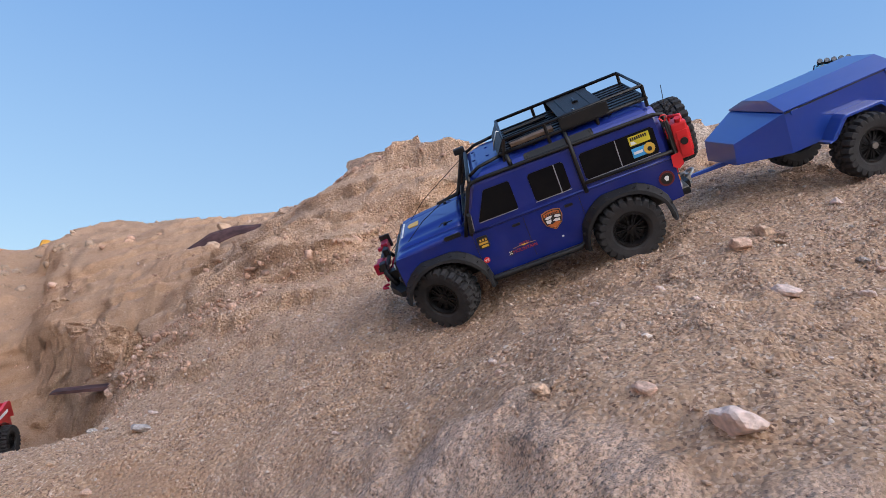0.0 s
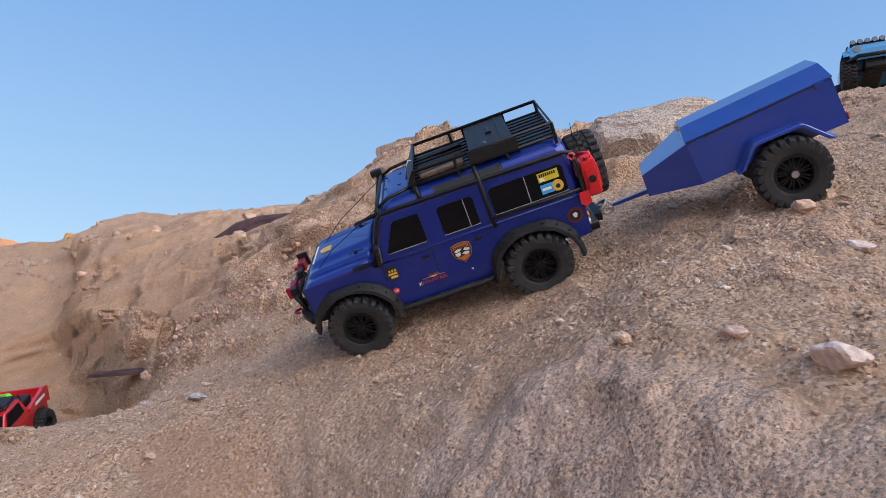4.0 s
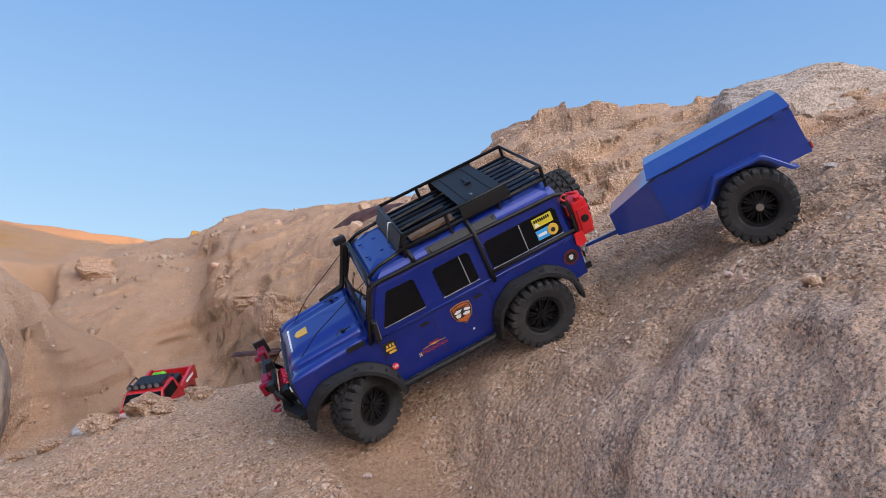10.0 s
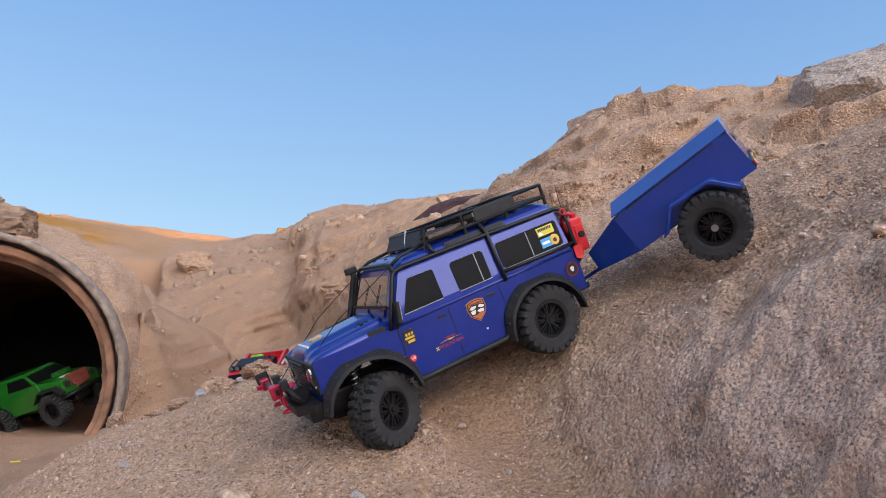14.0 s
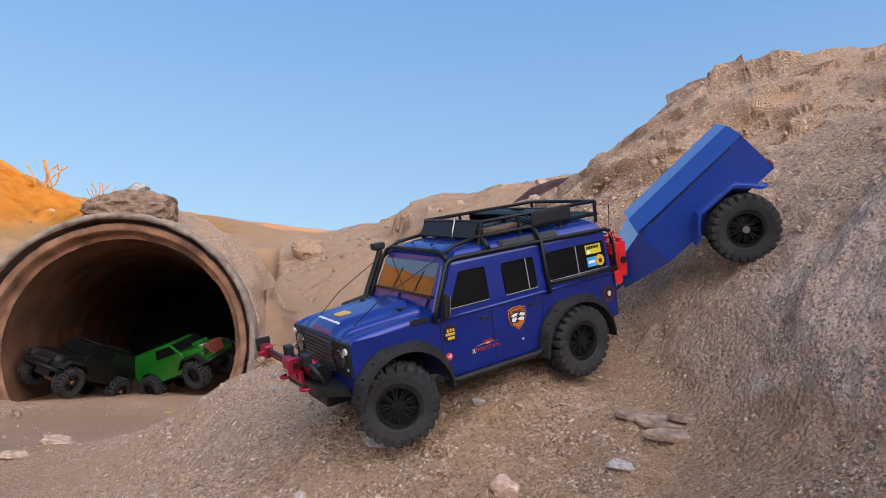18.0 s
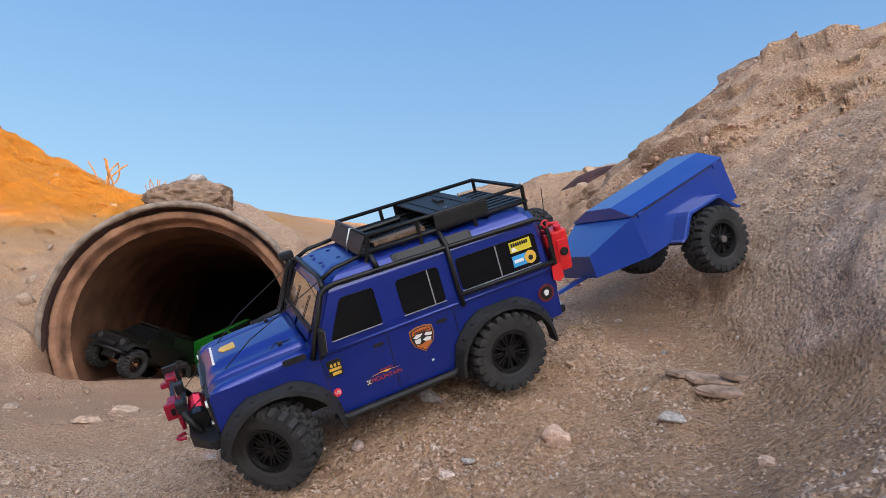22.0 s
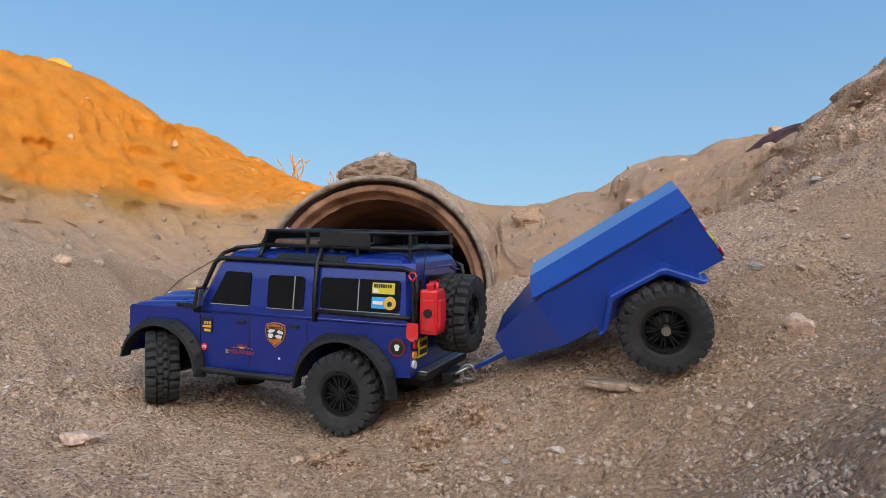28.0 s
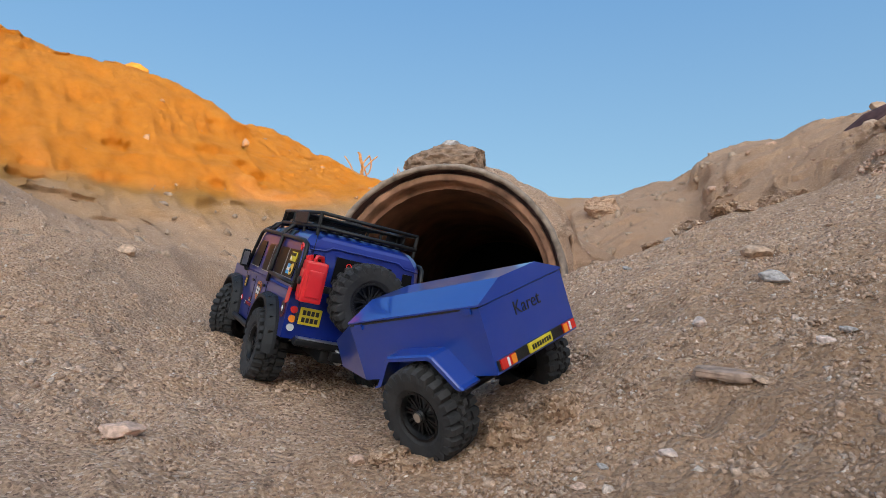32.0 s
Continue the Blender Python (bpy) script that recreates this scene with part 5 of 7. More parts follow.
    for s in (-1, 1):
        part("corner_window", loft(bm_new(), [[(-0.2615 - o, s * 0.067, 0.118), (-0.2615 - o, s * 0.087, 0.118), (-0.2598 - o, s * 0.083, 0.160), (-0.2598 - o, s * 0.067, 0.160)] for o in (0.0, 0.002)]), TINTED, car)
        for z, m in ((0.072, RED_LENS), (0.058, AMBER), (0.045, CLEAR_LENS)):
            part("tail_lamp", rod(bm_new(), (-0.261, s * 0.0935, z), (-0.2655, s * 0.0935, z), 0.0056, 16), m, car)
        part("top_lamp", box(bm_new(), -0.2685, -0.262, s * 0.096 - 0.004, s * 0.096 + 0.004, 0.130, 0.148, 0.001), RED_LENS, car)
    part("back_pressing", tube(bm_new(), [(-0.2625, 0.092, 0.166), (-0.2615, 0.066, 0.168), (-0.261, 0.056, 0.1745), (-0.261, -0.056, 0.1745), (-0.2615, -0.066, 0.168), (-0.2625, -0.092, 0.166)], 0.0014, 6), PAINT, car, smooth=True)
    lettering("OFF ROAD", 0.0125, STICKER_RED, car, Matrix.Translation((-0.2632, 0.0, 0.1515)) @ Euler((radians(90), 0, radians(-90))).to_matrix().to_4x4(), label="red lettering on the back window")
    plate = part("number_plate", box(bm_new(), -0.2655, -0.262, 0.050, 0.084, 0.052, 0.078, 0.001), YELLOW, car, "yellow number plate")
    for z in (0.0595, 0.0705):
        for k in range(4):
            part("bar", box(bm_new(), -0.2664, -0.265, 0.0545 + k * 0.0068, 0.0595 + k * 0.0068, z - 0.0036, z + 0.0036), STICKER_BLACK, plate)
    carrier = part("spare_carrier", box(box(bm_new(), -0.281, -0.262, -0.016, 0.016, 0.085, 0.125, 0.002), -0.285, -0.276, -0.03, 0.075, 0.106, 0.116), BLACK_METAL, car)
    spare = wheel(car, -0.303, 0.0, 0.112, 1.0, name="spare_wheel")
    spare.matrix_basis = Matrix.Translation((-0.296, -0.004, 0.107)) @ Matrix.Rotation(radians(90), 4, "Z")
    tagged(spare, "spare wheel with deep block tread")
    can = part("jerrycan", box(bm_new(), -0.298, -0.272, 0.0660, 0.0995, 0.088, 0.150, 0.004), RED, car, "red plastic jerrycan")
    part("can_rib", box(bm_new(), -0.301, -0.296, 0.0715, 0.0940, 0.096, 0.136, 0.002), RED, can)
    part("can_rib", box(bm_new(), -0.295, -0.277, 0.0985, 0.1015, 0.094, 0.136, 0.001), RED, can)
    part("can_handle", tube(bm_new(), [(-0.278, 0.071, 0.149), (-0.278, 0.073, 0.157), (-0.293, 0.086, 0.157), (-0.293, 0.088, 0.149)], 0.003, 8), RED, can, smooth=True)
    part("can_cap", rod(bm_new(), (-0.286, 0.094, 0.150), (-0.286, 0.096, 0.157), 0.0055, 12), RED, can)
    part("can_knob", rod(bm_new(), (-0.286, 0.101, 0.118), (-0.286, 0.1045, 0.118), 0.006, 14), BLACK, can, "round black mounting knob")
    shovel = part("shovel", rod(bm_new(), (-0.266, 0.1055, 0.10), (-0.263, 0.1035, 0.162), 0.0017, 8), BLACK, car, "red-handled shovel strapped upright")
    part("shovel_grip", tube(bm_new(), [(-0.263, 0.1035, 0.160), (-0.257, 0.1035, 0.168), (-0.261, 0.1035, 0.172), (-0.267, 0.1035, 0.171), (-0.269, 0.1035, 0.167), (-0.263, 0.1035, 0.160)], 0.0014, 6), RED, shovel)
    part("shovel_blade", loft(bm_new(), [[(-0.258, 0.1065 + o, 0.104), (-0.274, 0.1065 + o, 0.104), (-0.275, 0.1075 + o, 0.084), (-0.266, 0.1085 + o, 0.079), (-0.257, 0.1075 + o, 0.084)] for o in (0, 0.0014)]), RED, shovel)
    part("aerial", rod(rod(bm_new(), (-0.264, 0.088, 0.06), (-0.277, 0.088, 0.215), 0.0006, 5), (-0.264, 0.088, 0.055), (-0.265, 0.088, 0.068), 0.0022, 8), BLACK, car, "thin whip aerial")
    rear = part("rear_bumper", box(box(bm_new(), -0.280, -0.262, -0.086, 0.086, 0.021, 0.032, 0.003), -0.296, -0.28, -0.03, 0.03, 0.008, 0.022, 0.002), BLACK_METAL, car)
    part("bumper_tread", box(bm_new(), -0.279, -0.263, -0.082, 0.082, 0.0318, 0.0342, 0.0008), STEEL, rear, "scuffed metal tread")
    part("hitch", box(rod(bm_new(), (-0.301, 0, 0.006), (-0.301, 0, 0.024), 0.004, 12), -0.305, -0.28, -0.006, 0.006, 0.005, 0.010), STEEL, rear, "steel tow pin")
    part("tow_shackle", tube(bm_new(), [(-0.296 - 0.017 * math.sin(a), 0.012 * math.cos(a), 0.019 + 0.010 * math.sin(a)) for a in np.linspace(-0.2, math.pi + 0.2, 13)], 0.0024, 8), STEEL, rear, "bright steel shackle", True)
    # stickers on both doors
    for s in (1, -1):
        e = 0.0012
        yel = part("sticker", flank_panel([(-0.202, 0.1408), (-0.2360, 0.1408), (-0.2360, 0.1560), (-0.202, 0.1560)], 0.0022, 0.001, s), YELLOW, car, "yellow sticker with black bars")
        for k in range(8):
            part("bar", flank_panel(rounded(-0.2070 - k * 0.0035, -0.2045 - k * 0.0035, 0.1492, 0.1542, 0.0002), 0.0027, 0.001, s), STICKER_BLACK, yel)
        part("bar", flank_panel([(-0.204, 0.1425), (-0.213, 0.1425), (-0.2095, 0.1473), (-0.204, 0.1478)], 0.0027, 0.001, s), STICKER_WHITE, yel)
        blu = part("sticker", flank_panel([(-0.202, 0.1205), (-0.2330, 0.1205), (-0.2330, 0.1360), (-0.202, 0.1360)], 0.0022, 0.001, s), SKY_BLUE, car, "light blue and gold sticker")
        part("bar", flank_panel(rounded(-0.2190, -0.204, 0.126, 0.1305, 0.0004), 0.0027, 0.001, s), STICKER_WHITE, blu)
        part("roundel", flank_panel(disc(-0.2300, 0.1285, 0.0092), 0.0029, 0.001, s), GOLD, blu)
        part("roundel_mark", flank_panel(disc(-0.2300, 0.1275, 0.0038, 10), 0.0034, 0.001, s), STICKER_BLACK, blu)
        shield = part("sticker", flank_panel([(-0.046 + x, 0.072 + z) for x, z in ((-0.0165, 0.0145), (-0.006, 0.0175), (0.006, 0.0175), (0.0165, 0.0145), (0.0175, 0.003), (0.0135, -0.009), (0.0, -0.0195), (-0.0135, -0.009), (-0.0175, 0.003))], e, 0.001, s), BADGE_RIM, car, "shield-shaped badge in orange, black and white")
        for name, mat, pts in (
            ("badge_field", STICKER_BLACK, ((-0.0152, 0.0130), (-0.0055, 0.0160), (0.0055, 0.0160), (0.0152, 0.0130), (0.0160, 0.003), (0.0125, -0.0085), (0.0, -0.0178), (-0.0125, -0.0085), (-0.0160, 0.003))),
            ("badge_band", BADGE_ORANGE, ((-0.0135, 0.0122), (-0.005, 0.0148), (0.005, 0.0148), (0.0135, 0.0122), (0.0138, 0.0072), (0.004, 0.0092), (-0.006, 0.0085), (-0.0138, 0.0066))),
            ("badge_tip", BADGE_ORANGE, ((-0.0112, -0.0070), (-0.004, -0.0052), (0.003, -0.0080), (0.0112, -0.0066), (0.0108, -0.0088), (0.0, -0.0162), (-0.0108, -0.0088))),
        ):
            part(name, flank_panel([(-0.046 + x, 0.072 + z) for x, z in pts], e + (0.0005 if name == "badge_field" else 0.0009), 0.001, s), mat, shield)
        for pts in (((-0.014, 0.0045), (-0.006, 0.0070), (-0.003, 0.0035), (-0.008, 0.0012), (-0.0135, 0.0010)), ((-0.001, 0.0068), (0.008, 0.0075), (0.0132, 0.0042), (0.009, 0.0018), (0.003, 0.0032)), ((-0.012, -0.0015), (-0.005, 0.0002), (0.001, -0.0022), (-0.003, -0.0050), (-0.0105, -0.0058)), ((0.003, 0.0010), (0.0125, 0.0005), (0.0112, -0.0048), (0.006, -0.0058), (0.0035, -0.0030))):
            part("badge_mark", flank_panel([(-0.046 + x, 0.072 + z) for x, z in pts], e + 0.001, 0.001, s), STICKER_WHITE, shield)
        for k in range(7):
            part("badge_bar", flank_panel(rounded(-0.0572 + k * 0.0033, -0.0550 + k * 0.0033, 0.0812, 0.0838, 0.0003), e + 0.0014, 0.001, s), STICKER_BLACK, shield)
        front = part("sticker", flank_panel(rounded(0.068, 0.087, 0.066, 0.088, 0.0015), e, 0.001, s), STICKER_BLACK, car, "black and gold emblem sticker")
        for x, z, w, h in ((0.0715, 0.081, 0.003, 0.0045), (0.0765, 0.081, 0.003, 0.0045), (0.0815, 0.081, 0.003, 0.0045), (0.0775, 0.0755, 0.016, 0.0035), (0.0765, 0.0695, 0.012, 0.004)):
            part("emblem_mark", flank_panel(rounded(x - w / 2, x + w / 2, z - h / 2, z + h / 2, 0.0004), e + 0.0005, 0.001, s), GOLD, front)
        v8 = part("sticker", flank_panel(disc(0.083, 0.0435, 0.0055, 16), e, 0.001, s), STICKER_RED, car, "round red and white sticker")
        turn = Euler((radians(90), 0, radians(180 if s > 0 else 0))).to_matrix().to_4x4()
        lettering("V8", 0.0072, STICKER_WHITE, v8, Matrix.Translation((0.083, s * (0.1042 + e + 0.0006), 0.0435)) @ turn)
        lettering("MOUNTAIN", 0.0082, DULL_RED, car, Matrix.Translation((0.0145, s * 0.1048, 0.040)) @ turn, label="small red lettering on the door")
        lettering("SAHARA", 0.0048, DULL_RED, car, Matrix.Translation((0.013, s * 0.1048, 0.0505)) @ turn, label="small orange lettering on the door")
        flag = part("flag_mark", flank_panel([(0.043, 0.0355), (0.0365, 0.0370), (0.0365, 0.0445), (0.0425, 0.0430)], 0.0008, 0.001, s), STICKER_BLACK, car, "small chequered flag")
        for k in range(6):
            x, z = 0.0378 + 0.0018 * (k % 3), 0.0375 + 0.0028 * (k // 3) + 0.0014 * (k % 2)
            part("flag_check", flank_panel(rounded(x, x + 0.0015, z, z + 0.0014, 0.0001), 0.0011, 0.001, s), STICKER_WHITE, flag)
        part("lettering_rule", flank_panel([(0.034, 0.0463), (0.020, 0.0475), (0.014, 0.0455), (0.006, 0.0475), (-0.006, 0.0463), (0.014, 0.0485)], 0.0008, 0.001, s), GOLD, car)
        skull = part("sticker", flank_panel(disc(-0.2425, 0.0685, 0.0130, 28), e, 0.001, s), MAROON, car, "round maroon sticker with a pale emblem")
        part("sticker_ring", flank_panel(disc(-0.2425, 0.0685, 0.0098, 24), e + 0.0004, 0.001, s), STICKER_BLACK, skull)
        part("emblem_mark", flank_panel([(-0.2425 + x, 0.0685 + z) for x, z in ((-0.0042, 0.002), (-0.002, 0.0045), (0.002, 0.0045), (0.0042, 0.002), (0.003, -0.001), (0.002, -0.004), (-0.002, -0.004), (-0.003, -0.001))], e + 0.0008, 0.001, s), STICKER_WHITE, skull)
        part("small_mark", flank_panel(rounded(-0.0545, -0.051, 0.0355, 0.038, 0.0003), e, 0.001, s), STICKER_WHITE, car)
    wheels = [wheel(car, x, y) for x in (0.162, -0.162) for y in (0.0995, -0.0995)]
    return car, wheels


truck, truck_wheels = build_truck()


# ---- the blue trailer ----
def build_trailer():
    tr = thing("box_trailer", "blue sheet-metal scale model trailer with sloping lid, on two black wheels", "trailer")
    h, zl, zb = 0.078, 0.105, 0.031
    part("box", loft(bm_new(), [[(-0.101, -h, zb), (-0.101, h, zb), (-0.101, h, zl), (-0.101, -h, zl)], [(0.122, -h, 0.034), (0.122, h, 0.034), (0.122, h, zl + 0.002), (0.122, -h, zl + 0.002)], [(0.209, -0.046, 0.044), (0.209, 0.046, 0.044), (0.2055, 0.046, 0.082), (0.2055, -0.046, 0.082)]]), TRAILER_PAINT, tr)
    lid = part("lid", loft(bm_new(), [[(x, -h - 0.001, z0), (x, h + 0.001, z0), (x, h + 0.001, z0 + 0.002), (x + d, 0.034, z1), (x + d, -0.034, z1), (x, -h - 0.001, z0 + 0.002)] for x, d, z0, z1 in ((-0.1025, 0.001, zl + 0.0012, 0.1265), (0.1235, -0.004, zl + 0.0032, 0.1275))]), TRAILER_PAINT, tr)
    for x in (-0.083, 0.104):
        for s in (-1, 1):
            part("catch", box(bm_new(), x - 0.007, x + 0.007, s * (h + 0.001) - 0.0014, s * (h + 0.001) + 0.0014, zl - 0.006, zl + 0.0012, 0.0003), TRAILER_PAINT, lid)
    for s in (-1, 1):
        part("lid_gap", box(bm_new(), -0.100, 0.1215, s * h - 0.0006, s * h + 0.0006, zl - 0.0005, zl + 0.0018), STICKER_BLACK, tr)
    # mudguards: bent sheet with a turned-down lip
    line = [(0.072, 0.034), (0.0665, 0.0355), (0.0405, 0.0645), (0.034, 0.0695), (-0.034, 0.0675), (-0.040, 0.0645), (-0.068, 0.0305), (-0.0735, 0.028)]
    inner = [(0.063, 0.034), (0.059, 0.0345), (0.0365, 0.060), (0.032, 0.0635), (-0.032, 0.0615), (-0.036, 0.0595), (-0.062, 0.028), (-0.0675, 0.0255)]
    for s in (-1, 1):
        bm = bm_new()
        rows = [[bm.verts.new(p) for p in ((x, s * 0.0775, z), (x, s * 0.1045, z), (x, s * 0.1065, z - 0.002), (xi, s * 0.1065, zi), (xi, s * 0.1045, zi), (x * 0.985, s * 0.1035, z - 0.003), (x * 0.985, s * 0.0775, z - 0.003))] for (x, z), (xi, zi) in zip(line, inner)]
        for a, b in zip(rows, rows[1:]):
            for k in range(7):
                bm.faces.new((a[k], a[(k + 1) % 7], b[(k + 1) % 7], b[k]))
        bm.faces.new(rows[0])
        bm.faces.new(rows[-1][::-1])
        part("mudguard", bm, TRAILER_PAINT, tr)
    part("axle", rod(bm_new(), (0, -0.1, 0), (0, 0.1, 0), 0.006, 12), BLACK_METAL, tr)
    for s in (-1, 1):
        part("axle_bracket", prism(bm_new(), [(-0.05, 0.033), (-0.008, -0.008), (0.008, -0.008), (0.05, 0.034)], s * 0.06 - 0.003, s * 0.06 + 0.003), BLACK_METAL, tr)
    bar = part("drawbar", loft(bm_new(), [[(0.09, -0.005, 0.030), (0.09, 0.005, 0.030), (0.09, 0.005, 0.041), (0.09, -0.005, 0.041)], [(0.215, -0.004, 0.0385), (0.215, 0.004, 0.0385), (0.215, 0.004, 0.0455), (0.215, -0.004, 0.0455)], [(0.274, -0.003, 0.0425), (0.274, 0.003, 0.0425), (0.274, 0.003, 0.0475), (0.274, -0.003, 0.0475)]]), TRAILER_PAINT, tr)
    part("tow_eye", tube(bm_new(), [(0.2865 + 0.0115 * math.cos(a), 0, 0.045 + 0.0115 * math.sin(a)) for a in np.linspace(0, 2 * math.pi, 21)], 0.0021, 8), STEEL, bar, "bright steel ring", True)
    # back panel: lamps, plate, name
    strip = part("lamp_strip", box(bm_new(), -0.1035, -0.1005, -0.075, 0.075, 0.034, 0.0455, 0.0006), BLACK, tr)
    for s in (-1, 1):
        lamp = part("tail_lamp", box(bm_new(), -0.1055, -0.103, s * 0.0725, s * 0.0475, 0.0345, 0.0455) if s < 0 else box(bm_new(), -0.1055, -0.103, 0.0475, 0.0725, 0.0345, 0.0455), RED_LENS, strip, "red, amber and white lamp")
        part("lamp_lens", box(bm_new(), -0.1064, -0.105, min(s * 0.0475, s * 0.055), max(s * 0.0475, s * 0.055), 0.0352, 0.0448), AMBER, strip)
        part("lamp_lens", box(bm_new(), -0.1064, -0.105, min(s * 0.0595, s * 0.0625), max(s * 0.0595, s * 0.0625), 0.0352, 0.0448), STICKER_WHITE, strip)
    plate = part("number_plate", box(bm_new(), -0.1060, -0.103, -0.022, 0.022, 0.0345, 0.0455, 0.0005), YELLOW, strip, "yellow number plate")
    for k in range(8):
        part("bar", box(bm_new(), -0.1066, -0.1055, -0.0185 + k * 0.0047, -0.0155 + k * 0.0047, 0.0375, 0.0428), STICKER_BLACK, plate)
    lettering("Karet", 0.022, STICKER_BLACK, tr, Matrix.Translation((-0.1014, 0.0, 0.0865)) @ Euler((radians(90), 0, radians(-90))).to_matrix().to_4x4(), label="black lettering across the back")
    wheels = [wheel(tr, 0.0, y, 0.0, 0.97, (RIM, STEEL)) for y in (0.095, -0.095)]
    return tr, wheels


trailer, trailer_wheels = build_trailer()


# ---- loose stones ----
def lump(seed, subdivisions=2, flat=0.7, rough=0.28):
    """A broken stone about 1 across, as a bmesh."""
    rnd = random.Random(seed)
    bm = bm_new()
    bmesh.ops.create_icosphere(bm, subdivisions=subdivisions, radius=0.5)
    cuts = [(Vector((rnd.gauss(0, 1), rnd.gauss(0, 1), rnd.gauss(0, 1))).normalized(), rnd.uniform(0.28, 0.44)) for _ in range(9)]
    off = Vector((rnd.uniform(0, 50), rnd.uniform(0, 50), rnd.uniform(0, 50)))
    for v in bm.verts:
        p = v.co.copy()
        for d, h in cuts:
            k = p.dot(d)
            if k > h:
                p -= d * (k - h) * 0.9
        p *= 1 + rough * 0.5 * noise.noise(p * 3 + off) + rough * 0.3 * (0.3 - abs(noise.noise(p * 7 + off))) + rough * 0.2 * (0.3 - abs(noise.noise(p * 17 + off)))
        v.co = Vector((p.x, p.y * rnd.uniform(0.98, 1.02), p.z * flat))
    return bm


def scatter(name, label, category, n, size, region, mat, seed, keep=None, tris=20, sink=0.3, small=2.0):
    """Many stones joined into one mesh that lies on the ground. size: least and greatest; region: x0, x1, y0, y1."""
    rng = np.random.default_rng(seed)
    x, y = rng.uniform(region[0], region[1], n * 3), rng.uniform(region[2], region[3], n * 3)
    chance = rng.uniform(0, 1, n * 3)
    ok = chance < (keep(x, y) if keep else 1.0)
    x, y = x[ok][:n], y[ok][:n]
    n = len(x)
    r = size[0] + (size[1] - size[0]) * rng.uniform(0, 1, n) ** small
    if tris == 8:
        base = np.array([(1, 0, 0), (-1, 0, 0), (0, 1, 0), (0, -1, 0), (0, 0, 0.8), (0, 0, -0.8)], float)
        faces = np.array([(0, 2, 4), (2, 1, 4), (1, 3, 4), (3, 0, 4), (2, 0, 5), (1, 2, 5), (3, 1, 5), (0, 3, 5)])
    else:
        b = lump(seed, 1 if tris == 20 else 2, 0.8, 0.1)
        bmesh.ops.triangulate(b, faces=b.faces)
        b.verts.index_update()
        base = np.array([v.co[:] for v in b.verts]) * 2
        faces = np.array([[v.index for v in f.verts] for f in b.faces])
        b.free()
    k = len(base)
    q = rng.normal(size=(n, 4))
    q[:, 1:3] *= 0.35
    q /= np.linalg.norm(q, axis=1, keepdims=True)
    w, a, b_, c = q.T
    rot = np.stack([1 - 2 * (b_ * b_ + c * c), 2 * (a * b_ - c * w), 2 * (a * c + b_ * w), 2 * (a * b_ + c * w), 1 - 2 * (a * a + c * c), 2 * (b_ * c - a * w), 2 * (a * c - b_ * w), 2 * (b_ * c + a * w), 1 - 2 * (a * a + b_ * b_)], -1).reshape(n, 3, 3)
    shape = base[None] * (1 + rng.uniform(-0.42, 0.42, (n, k, 1))) * rng.uniform(0.5, 1.3, (n, 1, 3))
    v = np.einsum("nij,nkj->nki", rot, shape) * r[:, None, None] * 0.5
    z = height(x, y) + r * (0.5 * 0.6 - sink * 0.6)
    v += np.stack([x, y, z], -1)[:, None]
    f = (faces[None] + (np.arange(n) * k)[:, None, None]).reshape(-1, 3)
    me = bpy.data.meshes.new(name)
    me.vertices.add(n * k)
    me.vertices.foreach_set("co", v.astype(np.float32).ravel())
    me.loops.add(f.size)
    me.loops.foreach_set("vertex_index", f.astype(np.int32).ravel())
    me.polygons.add(len(f))
    me.polygons.foreach_set("loop_start", np.arange(0, f.size, 3, dtype=np.int32))
    me.update(calc_edges=True)
    me.materials.append(mat)
    return tagged(new(name, me), label, category, kind="stuff")


def clumped(seed, size=0.25, least=0.05):
    def keep(x, y):
        rock, sand, ochre, _ = zones(x, y)
        along, across = beside_pipe(x, y)
        free = 1 - step_up(-along, -0.3, -0.2) * (1 - step_up(np.abs(across), 0.6, 0.7))
        return free * (1 - 0.85 * sand) * (1 - 0.93 * rock) * (1 - 0.93 * ochre) * np.clip(0.45 + 0.75 * rough_noise(x, y, size, seed) + 0.35 * rough_noise(x, y, size / 4, seed + 1), least, 1)
    return keep


scatter("grit", "coarse granite grit strewn over the slope", "grit", 100000, (0.0026, 0.0085), (-1.5, 0.75, -0.05, 1.5), PEBBLES, 11, clumped(21, 0.2), 8, 0.45)
scatter("gravel", "pinkish granite gravel lying on the slope", "gravel", 12000, (0.005, 0.015), (-2.0, 1.0, -0.2, 1.9), PEBBLES, 12, clumped(22, 0.3, 0.02), 20, 0.58, 3.0)
scatter("hill_gravel", "broken stone strewn over the hillside", "gravel", 16000, (0.005, 0.022), (-2.4, 1.6, 1.5, 3.8), HILL_STONES, 13, clumped(23, 0.4, 0.04), 20, 0.8, 3.0)
scatter("hill_rubble", "rough rubble on the hillside", "rubble", 700, (0.02, 0.075), (-2.2, 2.2, 1.7, 4.8), HILL_STONES, 14, clumped(24, 0.5, 0.02), 20, 0.65, 3.0)
scatter("far_rubble", "earth clods on the far hills", "rubble", 2600, (0.015, 0.085), (-8.0, -2.2, -1.2, 7.0), GROUND_CLODS, 15, clumped(25, 0.7, 0.03), 20, 0.55, 3.0)
scatter("pit_gravel", "gravel along the left bank of the pit", "gravel", 4000, (0.005, 0.018), (-3.4, -1.2, -1.0, 1.2), PEBBLES, 16, clumped(26, 0.35, 0.03), 20, 0.3, 2.5)

